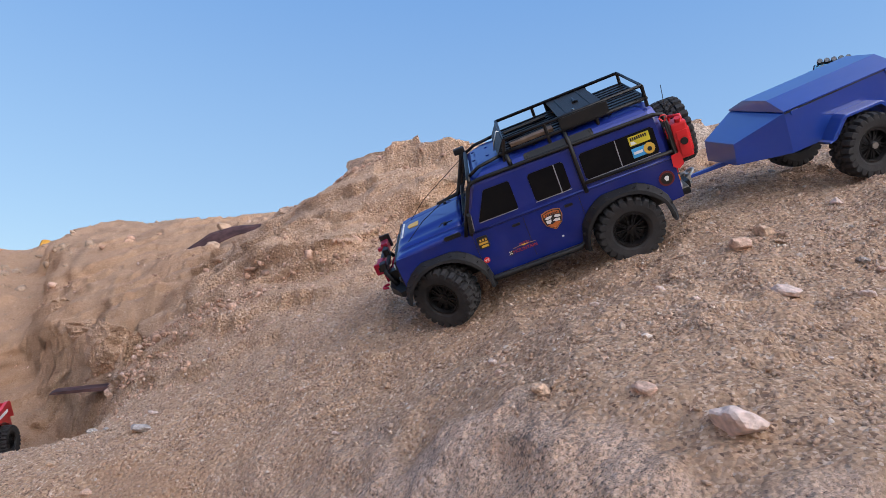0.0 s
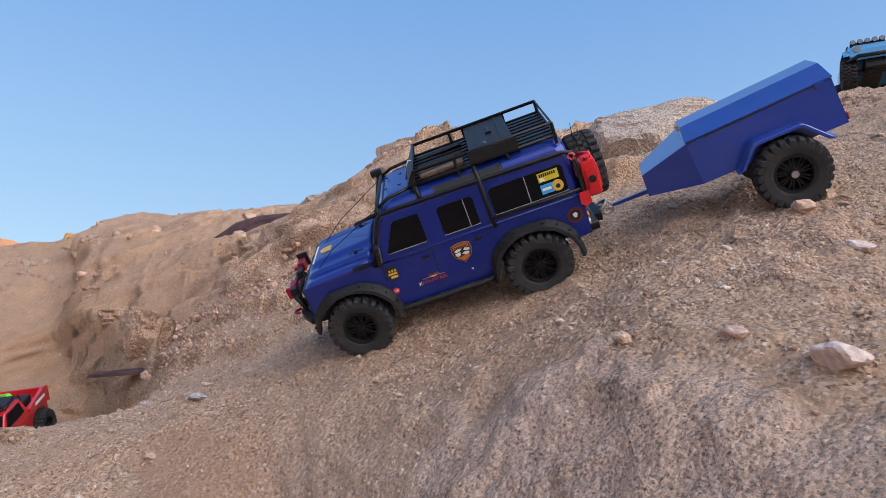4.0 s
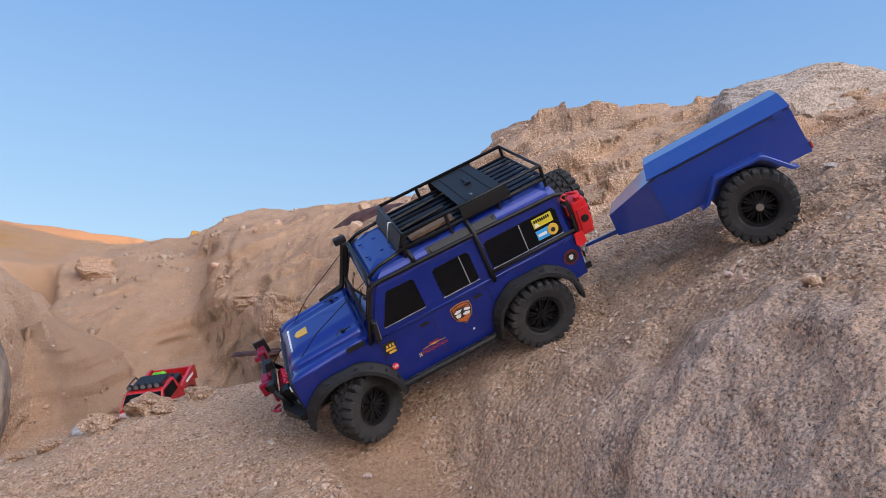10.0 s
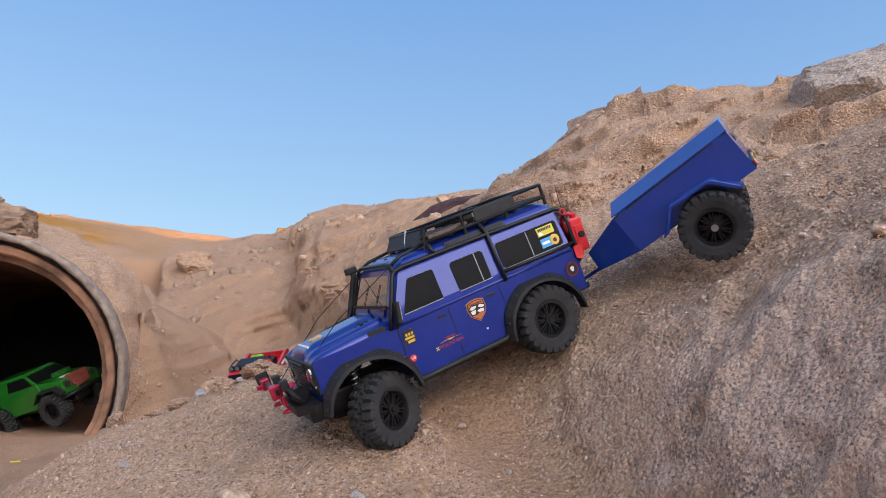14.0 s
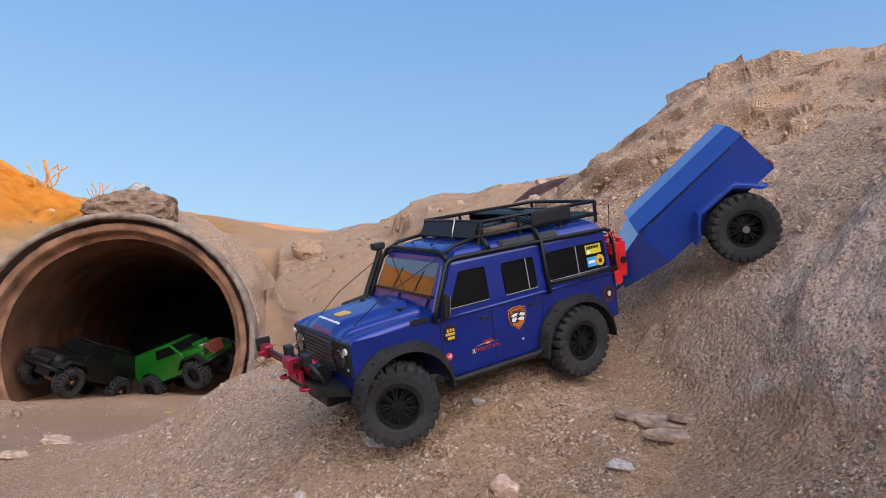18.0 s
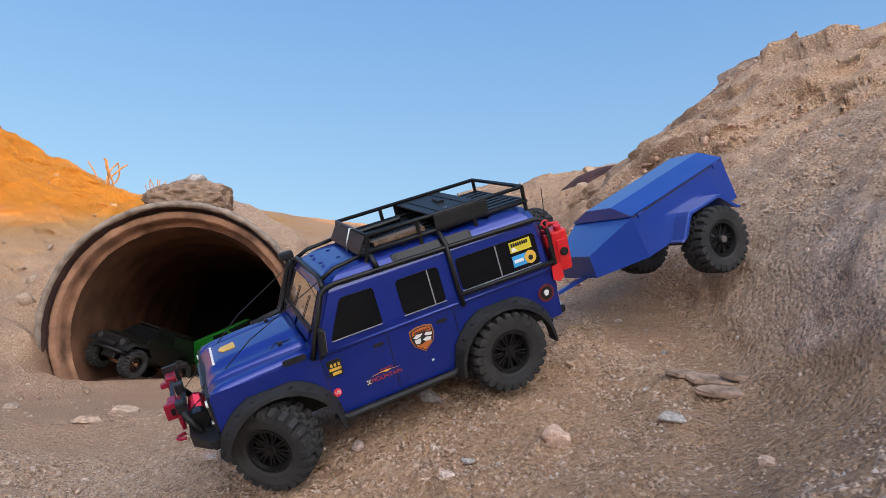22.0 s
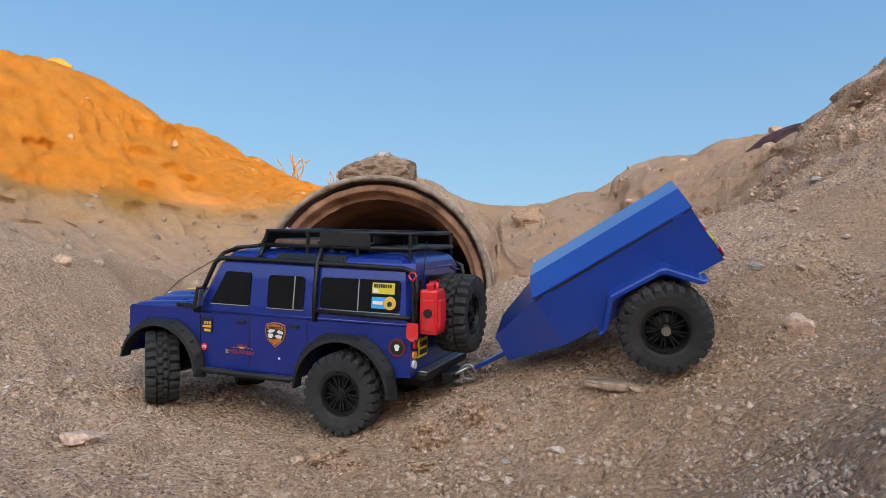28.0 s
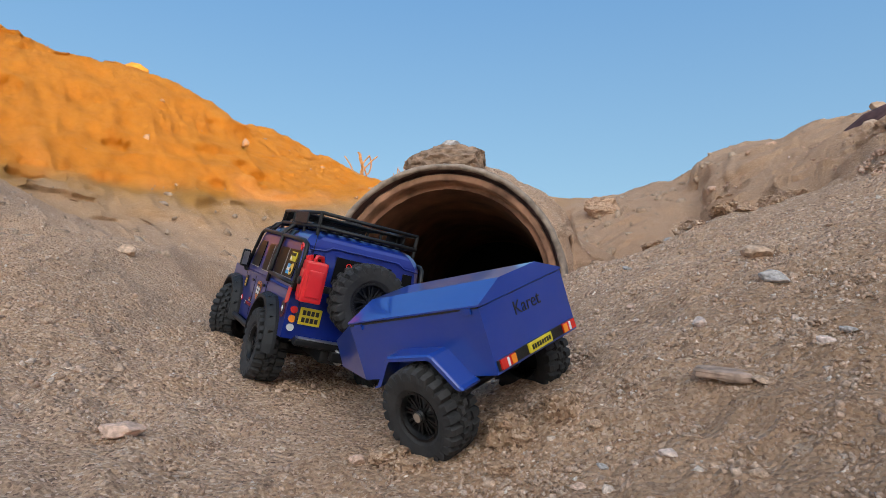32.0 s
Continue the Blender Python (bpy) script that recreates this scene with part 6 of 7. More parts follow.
STONE_MESHES = []
for seed in range(7):
    b = lump(40 + seed, 3, 0.62 + 0.05 * (seed % 4), 0.42)
    me = bpy.data.meshes.new("stone")
    bmesh.ops.recalc_face_normals(b, faces=b.faces)
    b.to_mesh(me)
    b.free()
    STONE_MESHES.append(me)


def stone(x, y, size, kind, turn, mat, label, flat=1.0, group="loose stones"):
    o = new("stone", STONE_MESHES[kind % 7])
    if not o.data.materials:
        o.data.materials.append(mat)
    o.material_slots[0].link = "OBJECT"
    o.material_slots[0].material = mat
    o.matrix_basis = Matrix.Translation((x, y, float(height(x, y)) + size * 0.16 * flat)) @ Euler((0.2 * math.sin(turn), 0.2 * math.cos(turn), turn)).to_matrix().to_4x4() @ Matrix.Diagonal((size, size * 0.8, size * flat, 1))
    return tagged(o, label, "stone", group)


PALE = material("pale_quartz_stone", (0.64, 0.49, 0.42), 0.85, vary=0.3, vary_scale=5, bump=0.9, bump_scale=14)
PINK = material("pink_feldspar_stone", (0.60, 0.40, 0.30), 0.85, vary=0.35, vary_scale=5, bump=0.9, bump_scale=14)
BROWN = material("brown_stone", (0.50, 0.34, 0.235), 0.95, vary=0.4, vary_scale=5, bump=1.0, bump_scale=12)
CLOD = material("brown_clod", (0.48, 0.33, 0.23), 0.95, vary=0.45, vary_scale=45, bump=1.0, bump_scale=140)
GREY_ROCK = material("grey_rock", (0.40, 0.35, 0.32), 0.9, vary=0.4, vary_scale=50, bump=0.9, bump_scale=150)
SLATE = material("grey_stone", (0.42, 0.37, 0.34), 0.9, vary=0.4, vary_scale=6, bump=0.9, bump_scale=14)
for x, y, size, kind, turn, mat, label, flat in (
    (0.245, 0.585, 0.052, 0, 0.4, PALE, "pale pinkish quartz stone on the grit", 0.9),
    (0.445, 1.01, 0.045, 1, 1.2, PINK, "pink granite stone half sunk in the slope", 0.8),
    (0.43, 0.86, 0.042, 2, 2.0, PALE, "pale stone on the gravel slope", 0.7),
    (0.50, 1.05, 0.04, 3, 0.3, BROWN, "brown granite lump on the slope", 0.8),
    (0.64, 1.09, 0.03, 4, 0.9, PALE, "pale stone on the slope", 0.8),
    (0.19, 0.67, 0.028, 5, 2.2, PINK, "small pink stone on the grit", 0.8),
    (0.10, 0.74, 0.026, 6, 0.7, BROWN, "brown granite lump on the grit", 0.8),
    (-0.56, 1.28, 0.05, 1, 0.2, SLATE, "grey stone beside the track", 0.5),
    (-0.46, 0.98, 0.016, 2, 1.0, PALE, "small white pebble before the slope", 0.9),
    (-0.45, 0.59, 0.052, 3, 1.7, PINK, "reddish clod on the gravel", 0.8),
    (-0.32, 0.665, 0.04, 4, 0.5, SLATE, "grey stone on the gravel", 0.6),
    (-0.56, 0.49, 0.02, 5, 0.5, PALE, "small white pebble on the gravel", 0.8),
    (-0.66, 0.63, 0.045, 6, 0.1, SLATE, "grey stone behind the track", 0.6),
    (-0.72, 0.72, 0.05, 0, 2.6, BROWN, "brown clod by the track", 0.8),
    (-1.15, -0.02, 0.055, 1, 1.3, PINK, "pink stone lying in the pit", 0.6),
    (-0.64, 0.30, 0.02, 2, 0.3, PALE, "small white pebble in the wheel track", 0.8),
    (-0.54, 0.73, 0.03, 3, 1.9, SLATE, "grey stone on the slope", 0.6),
    (-2.18, 0.31, 0.06, 4, 0.8, BROWN, "dark clod on the bank", 0.9),
    (-1.40, 1.28, 0.045, 5, 0.2, SLATE, "grey stone on the ridge", 0.8),
    (-1.12, 1.24, 0.07, 6, 1.1, SLATE, "grey stone on the ridge", 0.7),
    (-1.02, 1.22, 0.04, 0, 2.1, PALE, "pale stone on the ridge", 0.7),
    (-1.28, 1.30, 0.06, 1, 0.6, BROWN, "brown clod on the ridge", 0.7),
    (-1.62, 1.47, 0.05, 2, 1.6, PINK, "reddish clod on the ridge", 0.7),
    (-1.75, 0.95, 0.09, 3, 0.4, BROWN, "flat brown clod on the pit floor", 0.35),
    (-1.62, 0.74, 0.07, 4, 1.5, BROWN, "flat brown clod on the pit floor", 0.35),
    (-2.05, 0.82, 0.06, 5, 2.5, BROWN, "brown clod on the pit floor", 0.4),
):
    stone(x, y, size, kind, turn, mat, label, flat)

rnd = random.Random(77)
for k in range(84):
    x, y = rnd.uniform(-1.25, 0.75), rnd.uniform(0.1, 1.5)
    hue = rnd.choice(((PALE, "small pale stone among the gravel"), (PINK, "small pink stone among the gravel"), (BROWN, "small brown stone among the gravel"), (BROWN, "small brown stone among the gravel"), (SLATE, "small grey stone among the gravel")))
    stone(x, y, rnd.uniform(0.012, 0.026), k, rnd.uniform(0, 6), hue[0], hue[1], rnd.uniform(0.6, 0.9))

FLAKE = material("flaky_layered_rock", (0.34, 0.23, 0.17), 0.92, vary=0.5, vary_scale=60, bump=1.0, bump_scale=150)
# flaky slabs that stick out of the slope
def slab(x, y, w, d, h, turn, tilt, seed, lift=0.0):
    """A thin split plate of rock with torn ends."""
    rnd = random.Random(seed)
    n = 15
    pts = []
    for a in np.linspace(0, 2 * math.pi, n)[:-1]:
        c, s = math.cos(a), math.sin(a)
        pts.append((w / 2 * math.copysign(abs(c) ** 0.7, c) * rnd.uniform(0.72, 1.05), d / 2 * math.copysign(abs(s) ** 0.6, s) * rnd.uniform(0.7, 1.1)))
    bend = rnd.uniform(-0.004, 0.004)
    bm = loft(bm_new(), [[(px * k, py * k, z + bend * (px / w) + rnd.uniform(-0.15, 0.15) * h) for px, py in pts] for k, z in ((0.93, -h), (1.0, -0.6 * h), (0.96, -0.1 * h), (1.0, 0.1 * h), (0.9, 0.5 * h))])
    ob = part("rock_slab", bm, FLAKE)
    ob.matrix_basis = Matrix.Translation((x, y, float(height(x, y)) + h * 0.4 + lift)) @ Euler((tilt, 0.12, turn)).to_matrix().to_4x4()
    return tagged(ob, "flaky reddish-brown slab sticking out of the slope", "rock", "flaky slabs")


for k, row in enumerate(((-0.275, 0.790, 0.125, 0.030, 0.006, 0.62, 0.35), (-0.300, 0.805, 0.11, 0.034, 0.006, 0.70, 0.25), (-0.262, 0.762, 0.10, 0.026, 0.006, 0.55, 0.40), (-0.320, 0.785, 0.06, 0.03, 0.005, 0.9, 0.2), (-0.245, 0.800, 0.07, 0.02, 0.005, 0.5, 0.3), (-0.64, 0.42, 0.07, 0.04, 0.006, 0.3, 0.1))):
    slab(*row, 60 + k, 0.006)


def outcrop(name, label, x, y, z, size, seed, mat, turn=0.0, detail=4, rough=0.3, layers=0.0, block=0.8):
    """A large rock with broken faces and rough skin."""
    rnd = random.Random(seed)
    bm = bm_new()
    bmesh.ops.create_icosphere(bm, subdivisions=detail, radius=0.5)
    cuts = [(Vector((rnd.gauss(0, 1), rnd.gauss(0, 1), rnd.gauss(0, 0.8))).normalized(), rnd.uniform(0.3, 0.45)) for _ in range(12)]
    off = Vector((seed * 3.1, seed * 1.7, 0))
    for v in bm.verts:
        p = Vector([math.copysign(abs(c * 2) ** block / 2, c) for c in v.co])
        for d, h in cuts:
            k = p.dot(d)
            if k > h:
                p -= d * (k - h) * 0.85
        p *= 1 + rough * sum(w * (0.45 - 2 * abs(noise.noise(p * f + off))) for w, f in ((0.34, 3.1), (0.22, 6.5), (0.15, 13.0), (0.10, 27.0), (0.07, 52.0)))
        bed = noise.noise(Vector((p.x * 1.2, p.y * 1.2, p.z * 16)) + off)
        p.x, p.y = p.x * (1 + 0.16 * layers * bed), p.y * (1 + 0.16 * layers * bed)
        v.co = Vector((p.x * size[0], p.y * size[1], p.z * size[2]))
    ob = part(name, bm, mat)
    ob.matrix_basis = Matrix.Translation((x, y, z)) @ Matrix.Rotation(turn, 4, "Z")
    return tagged(ob, label, "rock")


BOULDER = stone_material("grey_granite_boulder", [(0.0, (0.50, 0.40, 0.33)), (1.0, (0.54, 0.43, 0.35))], False, 0.8)
HILL_ROCK = stone_material("layered_brown_rock", [(0.0, (0.42, 0.29, 0.205)), (1.0, (0.50, 0.345, 0.25))], False, 0.8)
outcrop("boulder", "large rounded grey granite boulder on the hill crest", 0.70, 2.37, 1.658, (0.58, 0.46, 0.30), 3, BOULDER, 0.2, 5, 0.16, 0.0, 0.6)
outcrop("ledge_rock", "jutting brown ledge on the hill crest", -0.24, 2.87, 1.785, (0.44, 0.30, 0.14), 5, HILL_ROCK, -0.2, 5, 0.15, 0.5, 0.4)
outcrop("ledge_rock", "jutting brown ledge on the hill crest", 0.12, 2.79, 1.760, (0.42, 0.30, 0.13), 6, HILL_ROCK, -0.35, 5, 0.15, 0.5, 0.4)
outcrop("ledge_rock", "crumbling brown rock on the hillside", -0.80, 3.46, 1.655, (0.26, 0.28, 0.17), 7, HILL_ROCK, 0.8, 5, 0.4, 0.2)
outcrop("undercut_rock", "undercut earth bank with a dark hollow beneath", -1.43, 2.95, 0.985, (0.24, 0.34, 0.30), 8, GROUND, 0.40, 5, 0.4, 0.2, 0.5)
outcrop("undercut_rock", "crumbling earth bank beside a dark crack", -1.12, 2.86, 1.04, (0.22, 0.40, 0.22), 9, GROUND, 0.40, 5, 0.4, 0.2, 0.5)
outcrop("bank_ledge", "overhanging ledge of the eroded bank", -2.04, 3.70, 1.21, (0.34, 0.26, 0.16), 21, GROUND, -0.9, 5, 0.5, 0.6, 0.6)
outcrop("bank_ledge", "broken lip of earth on the eroded bank", -1.72, 3.34, 1.10, (0.30, 0.24, 0.13), 22, GROUND, -0.8, 5, 0.5, 0.6, 0.6)
outcrop("gully_rock", "rounded tan rock in the side of the gully", -3.10, 3.90, 1.36, (0.30, 0.26, 0.18), 23, GROUND, 0.3, 5, 0.35, 0.05, 0.6)
CAP_EARTH = material("crusted_brown_earth", (0.25, 0.16, 0.105), 0.95, vary=0.45, vary_scale=30, bump=1.0, bump_scale=110)
outcrop("clod_cap", "earth clod heaped over the pipe", -2.67, 1.96, 1.262, (0.48, 0.34, 0.24), 10, CAP_EARTH, radians(35), 5, 0.32, 0.05, 1.0)
stone_on_cap = outcrop("cap_stone", "flat grey stone on the heap over the pipe", -2.70, 1.98, 1.398, (0.12, 0.095, 0.06), 11, GREY_ROCK, 0.3, 3, 0.3)
for x, y, size, seed in ((-0.825, 0.295, (0.085, 0.07, 0.055), 12), (-0.785, 0.335, (0.055, 0.05, 0.06), 31), (-0.89, 0.205, (0.06, 0.05, 0.03), 32), (-0.93, 0.215, (0.09, 0.06, 0.025), 33), (-0.80, 0.25, (0.045, 0.04, 0.02), 34)):
    outcrop("earth_clod", "broken brown earth clod beside the trailer track", x, y, float(height(x, y)) - 0.004, size, seed, GROUND, seed * 0.7, 4, 0.6)
for x, y, size, seed in ((-0.985, 1.235, (0.15, 0.10, 0.055), 41), (-1.06, 1.20, (0.10, 0.08, 0.05), 42), (-1.13, 1.16, (0.12, 0.07, 0.03), 43), (-1.20, 1.17, (0.07, 0.06, 0.03), 44), (-1.29, 1.155, (0.08, 0.06, 0.045), 45), (-0.93, 1.19, (0.06, 0.05, 0.03), 46), (-1.36, 1.18, (0.10, 0.06, 0.03), 47), (-1.02, 1.14, (0.07, 0.045, 0.022), 48), (-0.90, 1.28, (0.09, 0.07, 0.04), 49)):
    outcrop("ridge_rock", "crumbling grey-brown rock along the sandy ridge", x, y, float(height(x, y)) + 0.004, size, seed, GROUND, -0.6 + seed * 0.13, 4, 0.5, 0.4, 0.6)
ORANGE_EARTH = material("sunlit_ochre_block", (0.50, 0.25, 0.04), 0.9, vary=0.3, vary_scale=10, bump=0.6, bump_scale=30)
outcrop("far_block", "ochre earth block on the far rim", -3.83, 6.39, 1.99, (0.13, 0.11, 0.11), 13, ORANGE_EARTH, 0.6, 3, 0.1, 0.0, 0.25)
outcrop("far_block", "pale yellow block on top of the bank", -6.55, 1.71, 2.80, (0.24, 0.2, 0.16), 14, ORANGE_EARTH, 0.9, 3, 0.3)
outcrop("crest_stone", "orange-brown stone on the crest", 0.62, 2.85, 1.90, (0.12, 0.1, 0.06), 15, CLOD, 0.1, 3, 0.3)
outcrop("crest_stone", "grey stone on the crest", 0.78, 2.85, 1.92, (0.13, 0.1, 0.05), 16, GREY_ROCK, 0.6, 3, 0.3)


# earth packed over the pipe
def build_cover():
    bm = bm_new()
    rows = []
    for i in range(112):
        x = -0.13 - 0.014 * i - 0.00008 * i * i
        row = []
        for k in range(141):
            a = radians(-28 + 236 * k / 140)
            r = 0.566 + 0.022 * noise.noise(Vector((x * 4, a * 3, 1))) + 0.02 * noise.noise(Vector((x * 11, a * 9, 4))) - 0.014 * abs(noise.noise(Vector((x * 30, a * 22, 2)))) + 0.10 * min(1, i / 30) + 0.05 * min(1, i / 10) * noise.noise(Vector((x * 2.2, a * 1.7, 9))) - 0.03 * abs(noise.noise(Vector((x * 7, a * 5, 7))))
            row.append(bm.verts.new((x, r * 1.02 * math.cos(a), r * math.sin(a))))
        rows.append(row)
    for a, b in zip(rows, rows[1:]):
        for k in range(140):
            bm.faces.new((a[k], a[k + 1], b[k + 1], b[k]))
    inner = [bm.verts.new((-0.12, 0.55 * math.cos(radians(-28 + 236 * k / 140)), 0.55 * math.sin(radians(-28 + 236 * k / 140)))) for k in range(141)]
    for k in range(140):
        bm.faces.new((inner[k], inner[k + 1], rows[0][k + 1], rows[0][k]))
    ob = part("earth_cover", bm, GROUND, smooth=True)
    ob.matrix_basis = PIPE_AT
    tagged(ob, "earth packed over the buried pipe", "ground", kind="structure")


build_cover()

# ---- rusty sheet on the hill, dry shrub on the bank ----
RUST = material("rusted_sheet_iron", (0.085, 0.044, 0.042), 0.8, 0.0, spec=0.2, vary=0.5, vary_scale=12, bump=0.5, bump_scale=60)


def build_sheet():
    """A torn strip of sheet iron, bent like a low arch, a few millimetres thick."""
    upper = [(-1.603, 3.870, 1.479), (-1.523, 3.887, 1.566), (-1.385, 3.915, 1.676), (-1.259, 3.944, 1.726), (-1.163, 3.968, 1.741), (-1.068, 3.990, 1.745)]
    lower = [(-1.506, 3.783, 1.431), (-1.441, 3.796, 1.508), (-1.322, 3.822, 1.595), (-1.214, 3.843, 1.655), (-1.133, 3.861, 1.679), (-1.047, 3.878, 1.702)]
    bm = bm_new()
    rings = []
    for k in range(26):
        u = k / 25 * 4.999
        i, f = int(u), u - int(u)
        a = Vector(upper[i]).lerp(Vector(upper[i + 1]), f)
        c = Vector(lower[i]).lerp(Vector(lower[i + 1]), f)
        ring = [a.lerp(c, w) + Vector((0, 0, 0.014 * math.sin(math.pi * w) + 0.005 * noise.noise(a * 14 + Vector((w * 3, 0, 0))))) for w in (0, 0.35, 0.7, 1.0)]
        rings.append(ring + [p - Vector((0.002, 0, 0.007)) for p in ring[::-1]])
    ob = part("rusty_sheet", loft(bm, rings), RUST)
    tagged(ob, "bent rusty sheet of iron on the hillside", "scrap metal")
    outcrop("propped_stone", "tan stone under the rusty sheet", -1.334, 3.824, 1.559, (0.10, 0.08, 0.11), 17, CLOD, 0.3, 3, 0.3)
    bm = bm_new()
    prism(bm, [(-0.15, 0), (-0.13, 0.010), (0.0, 0.015), (0.13, 0.017), (0.15, 0.003), (0.0, 0.002)], -0.05, 0.05)
    ob = part("rusty_strip", bm, RUST)
    ob.matrix_basis = Matrix.Translation((-1.37, 2.69, 0.842)) @ Euler((0.1, -0.06, 0.40)).to_matrix().to_4x4()
    tagged(ob, "rusty iron strip sticking out of the bank", "scrap metal")


build_sheet()
outcrop("perched_stone", "brown stone above the rusty sheet", -1.329, 3.993, 1.728, (0.085, 0.07, 0.05), 18, BROWN, 0.5, 3, 0.3)
TWIG = material("dry_twigs", (0.34, 0.22, 0.12), 0.9, vary=0.3)


def build_shrub(x, y, z, size, seed, label="leafless dry shrub on top of the bank"):
    rnd = random.Random(seed)
    shrub = thing("dry_shrub", label, "shrub", Matrix.Translation((x, y, z)), "dry shrubs")
    for k in range(7):
        p = Vector((rnd.uniform(-0.1, 0.1), rnd.uniform(-0.1, 0.1), 0)) * size
        pts = [p.copy()]
        d = Vector((rnd.uniform(-0.6, 0.6), rnd.uniform(-0.4, 0.4), 1)).normalized()
        for j in range(5):
            d = (d + 0.35 * Vector((rnd.uniform(-1, 1), rnd.uniform(-1, 1), rnd.uniform(-0.3, 0.6)))).normalized()
            pts.append(pts[-1] + d * 0.09 * size)
        part("branch", tube(bm_new(), pts, 0.011 * size, 5), TWIG, shrub)


build_shrub(0.84, 2.35, float(height(0.84, 2.35)) - 0.01, 0.16, 5, "small dry reddish weed on the slope")
build_shrub(-6.75, 4.4, float(height(-6.75, 4.4)) - 0.05, 0.8, 1)
build_shrub(-6.2, 4.6, float(height(-6.2, 4.6)) - 0.03, 0.5, 2)


# ---- the other model cars ----
RED_PAINT = material("red_car_paint", (0.55, 0.008, 0.015), 0.3, coat=0.8, vary=0.08, dust=0.18)
GREEN_PAINT = material("green_car_paint", (0.008, 0.15, 0.01), 0.3, coat=0.8, vary=0.08, dust=0.05)
DARK_PAINT = material("matt_black_car_paint", (0.004, 0.004, 0.004), 0.4, vary=0.2, dust=0.02)
CYAN_PAINT = material("light_blue_car_paint", (0.03, 0.25, 0.50), 0.3, coat=0.8, dust=0.1)
COPPER = material("dusty_copper_metal", (0.35, 0.16, 0.09), 0.45, 0.6, dust=0.2)
LIME = material("lime_green_cloth", (0.18, 0.62, 0.03), 0.7, vary=0.2)


def crawler(name, label, m, paint, kind, scale=1.0):
    """A small rock crawler, 0.46 m long: pick-up, open-bed or jeep."""
    car = thing(name, label, "model car", m @ Matrix.Diagonal((scale, scale, scale, 1)), "parked model cars")
    tub = [(-0.22, 0.03), (-0.22, 0.085), (0.205, 0.085), (0.215, 0.07), (0.215, 0.045)] + arch(0.145, 0.072, 25, 170, 9) + [(0.07, 0.018), (-0.07, 0.018)] + arch(-0.145, 0.072, 10, 155, 9)
    part("body", prism(bm_new(), tub, -0.085, 0.085), paint, car)
    part("bonnet", loft(bm_new(), [[(x, -y, 0.08), (x, y, 0.08), (x, y * 0.92, z), (x, -y * 0.92, z)] for x, y, z in ((0.085, 0.082, 0.108), (0.16, 0.080, 0.102), (0.205, 0.076, 0.092))]), paint, car)
    back = -0.075 if kind == "pickup" else -0.21
    part("cab", loft(bm_new(), [[(xf, -y, z), (xf, y, z), (xr, y, z), (xr, -y, z)] for z, xf, xr, y in ((0.083, 0.10, back, 0.084), (0.108, 0.092, back, 0.083), (0.152, 0.045, back + 0.012, 0.072), (0.160, 0.03, back + 0.02, 0.062))]), paint, car)
    part("windscreen", loft(bm_new(), [[(0.0915 + o, -0.074, 0.112), (0.0915 + o, 0.074, 0.112), (0.049 + o, 0.066, 0.150), (0.049 + o, -0.066, 0.150)] for o in (0.0005, 0.003)]), TINTED, car)
    for s in (-1, 1):
        part("side_window", loft(bm_new(), [[(0.078, s * (0.0835 + o), 0.111), (-0.05, s * (0.0835 + o), 0.111), (-0.045, s * (0.0745 + o), 0.149), (0.042, s * (0.0745 + o), 0.149)] for o in (0.0, 0.002)]), TINTED, car)
        part("wheel_arch_flare", loft(bm_new(), [[(x, s * 0.084, z), (x, s * 0.108, z - 0.004), (x, s * 0.108, z - 0.010), (x, s * 0.084, z - 0.008)] for x, z in ((0.222, 0.055), (0.19, 0.082), (0.11, 0.083), (0.075, 0.05))]), paint if kind == "pickup" else BLACK, car)
        part("headlamp", rod(bm_new(), (0.206, s * 0.06, 0.073), (0.218, s * 0.06, 0.073), 0.013, 16), DIM_LENS if kind == "pickup" else DARK_LENS, car)
        part("tail_lamp", box(bm_new(), -0.225, -0.219, s * 0.068 - 0.012, s * 0.068 + 0.012, 0.05, 0.078, 0.001), RED_LENS, car)
    part("chassis", box(bm_new(), -0.2, 0.2, -0.035, 0.035, -0.002, 0.035, 0.004), BLACK, car)
    for x in (-0.145, 0.145):
        part("axle", rod(rod(bm_new(), (x, -0.08, 0), (x, 0.08, 0), 0.009, 10), (x, -0.02, 0), (x, 0.02, 0), 0.018, 12), COPPER if kind == "jeep" else BLACK_METAL, car)
        for y in (-0.088, 0.088):
            wheel(car, x, y, 0.0, 1.05, (COPPER, COPPER) if kind == "jeep" else None)
    part("front_bumper", tube(bm_new(), [(0.2, -0.09, 0.03), (0.235, -0.06, 0.036), (0.235, 0.06, 0.036), (0.2, 0.09, 0.03)], 0.008, 8), BLACK_METAL, car, smooth=True)
    if kind == "pickup":
        bar = part("light_bar", box(bm_new(), 0.026, 0.036, -0.062, 0.062, 0.160, 0.170, 0.001), BLACK, car)
        for y in np.linspace(-0.052, 0.052, 5):
            part("lamp", rod(bm_new(), (0.03, y, 0.172), (0.043, y, 0.172), 0.0105, 14), BLACK, bar)
            part("lamp_lens", rod(bm_new(), (0.043, y, 0.172), (0.0445, y, 0.172), 0.009, 14), DIM_LENS, bar)
        part("roof_tray", box(bm_new(), -0.07, 0.02, -0.055, 0.055, 0.160, 0.167, 0.001), BLACK, car)
        part("tailgate", box(bm_new(), -0.236, -0.228, -0.084, 0.084, 0.06, 0.118, 0.002), paint, car)
        part("bed_load", box(bm_new(), -0.19, -0.09, -0.05, 0.05, 0.085, 0.115, 0.006), BLACK, car)
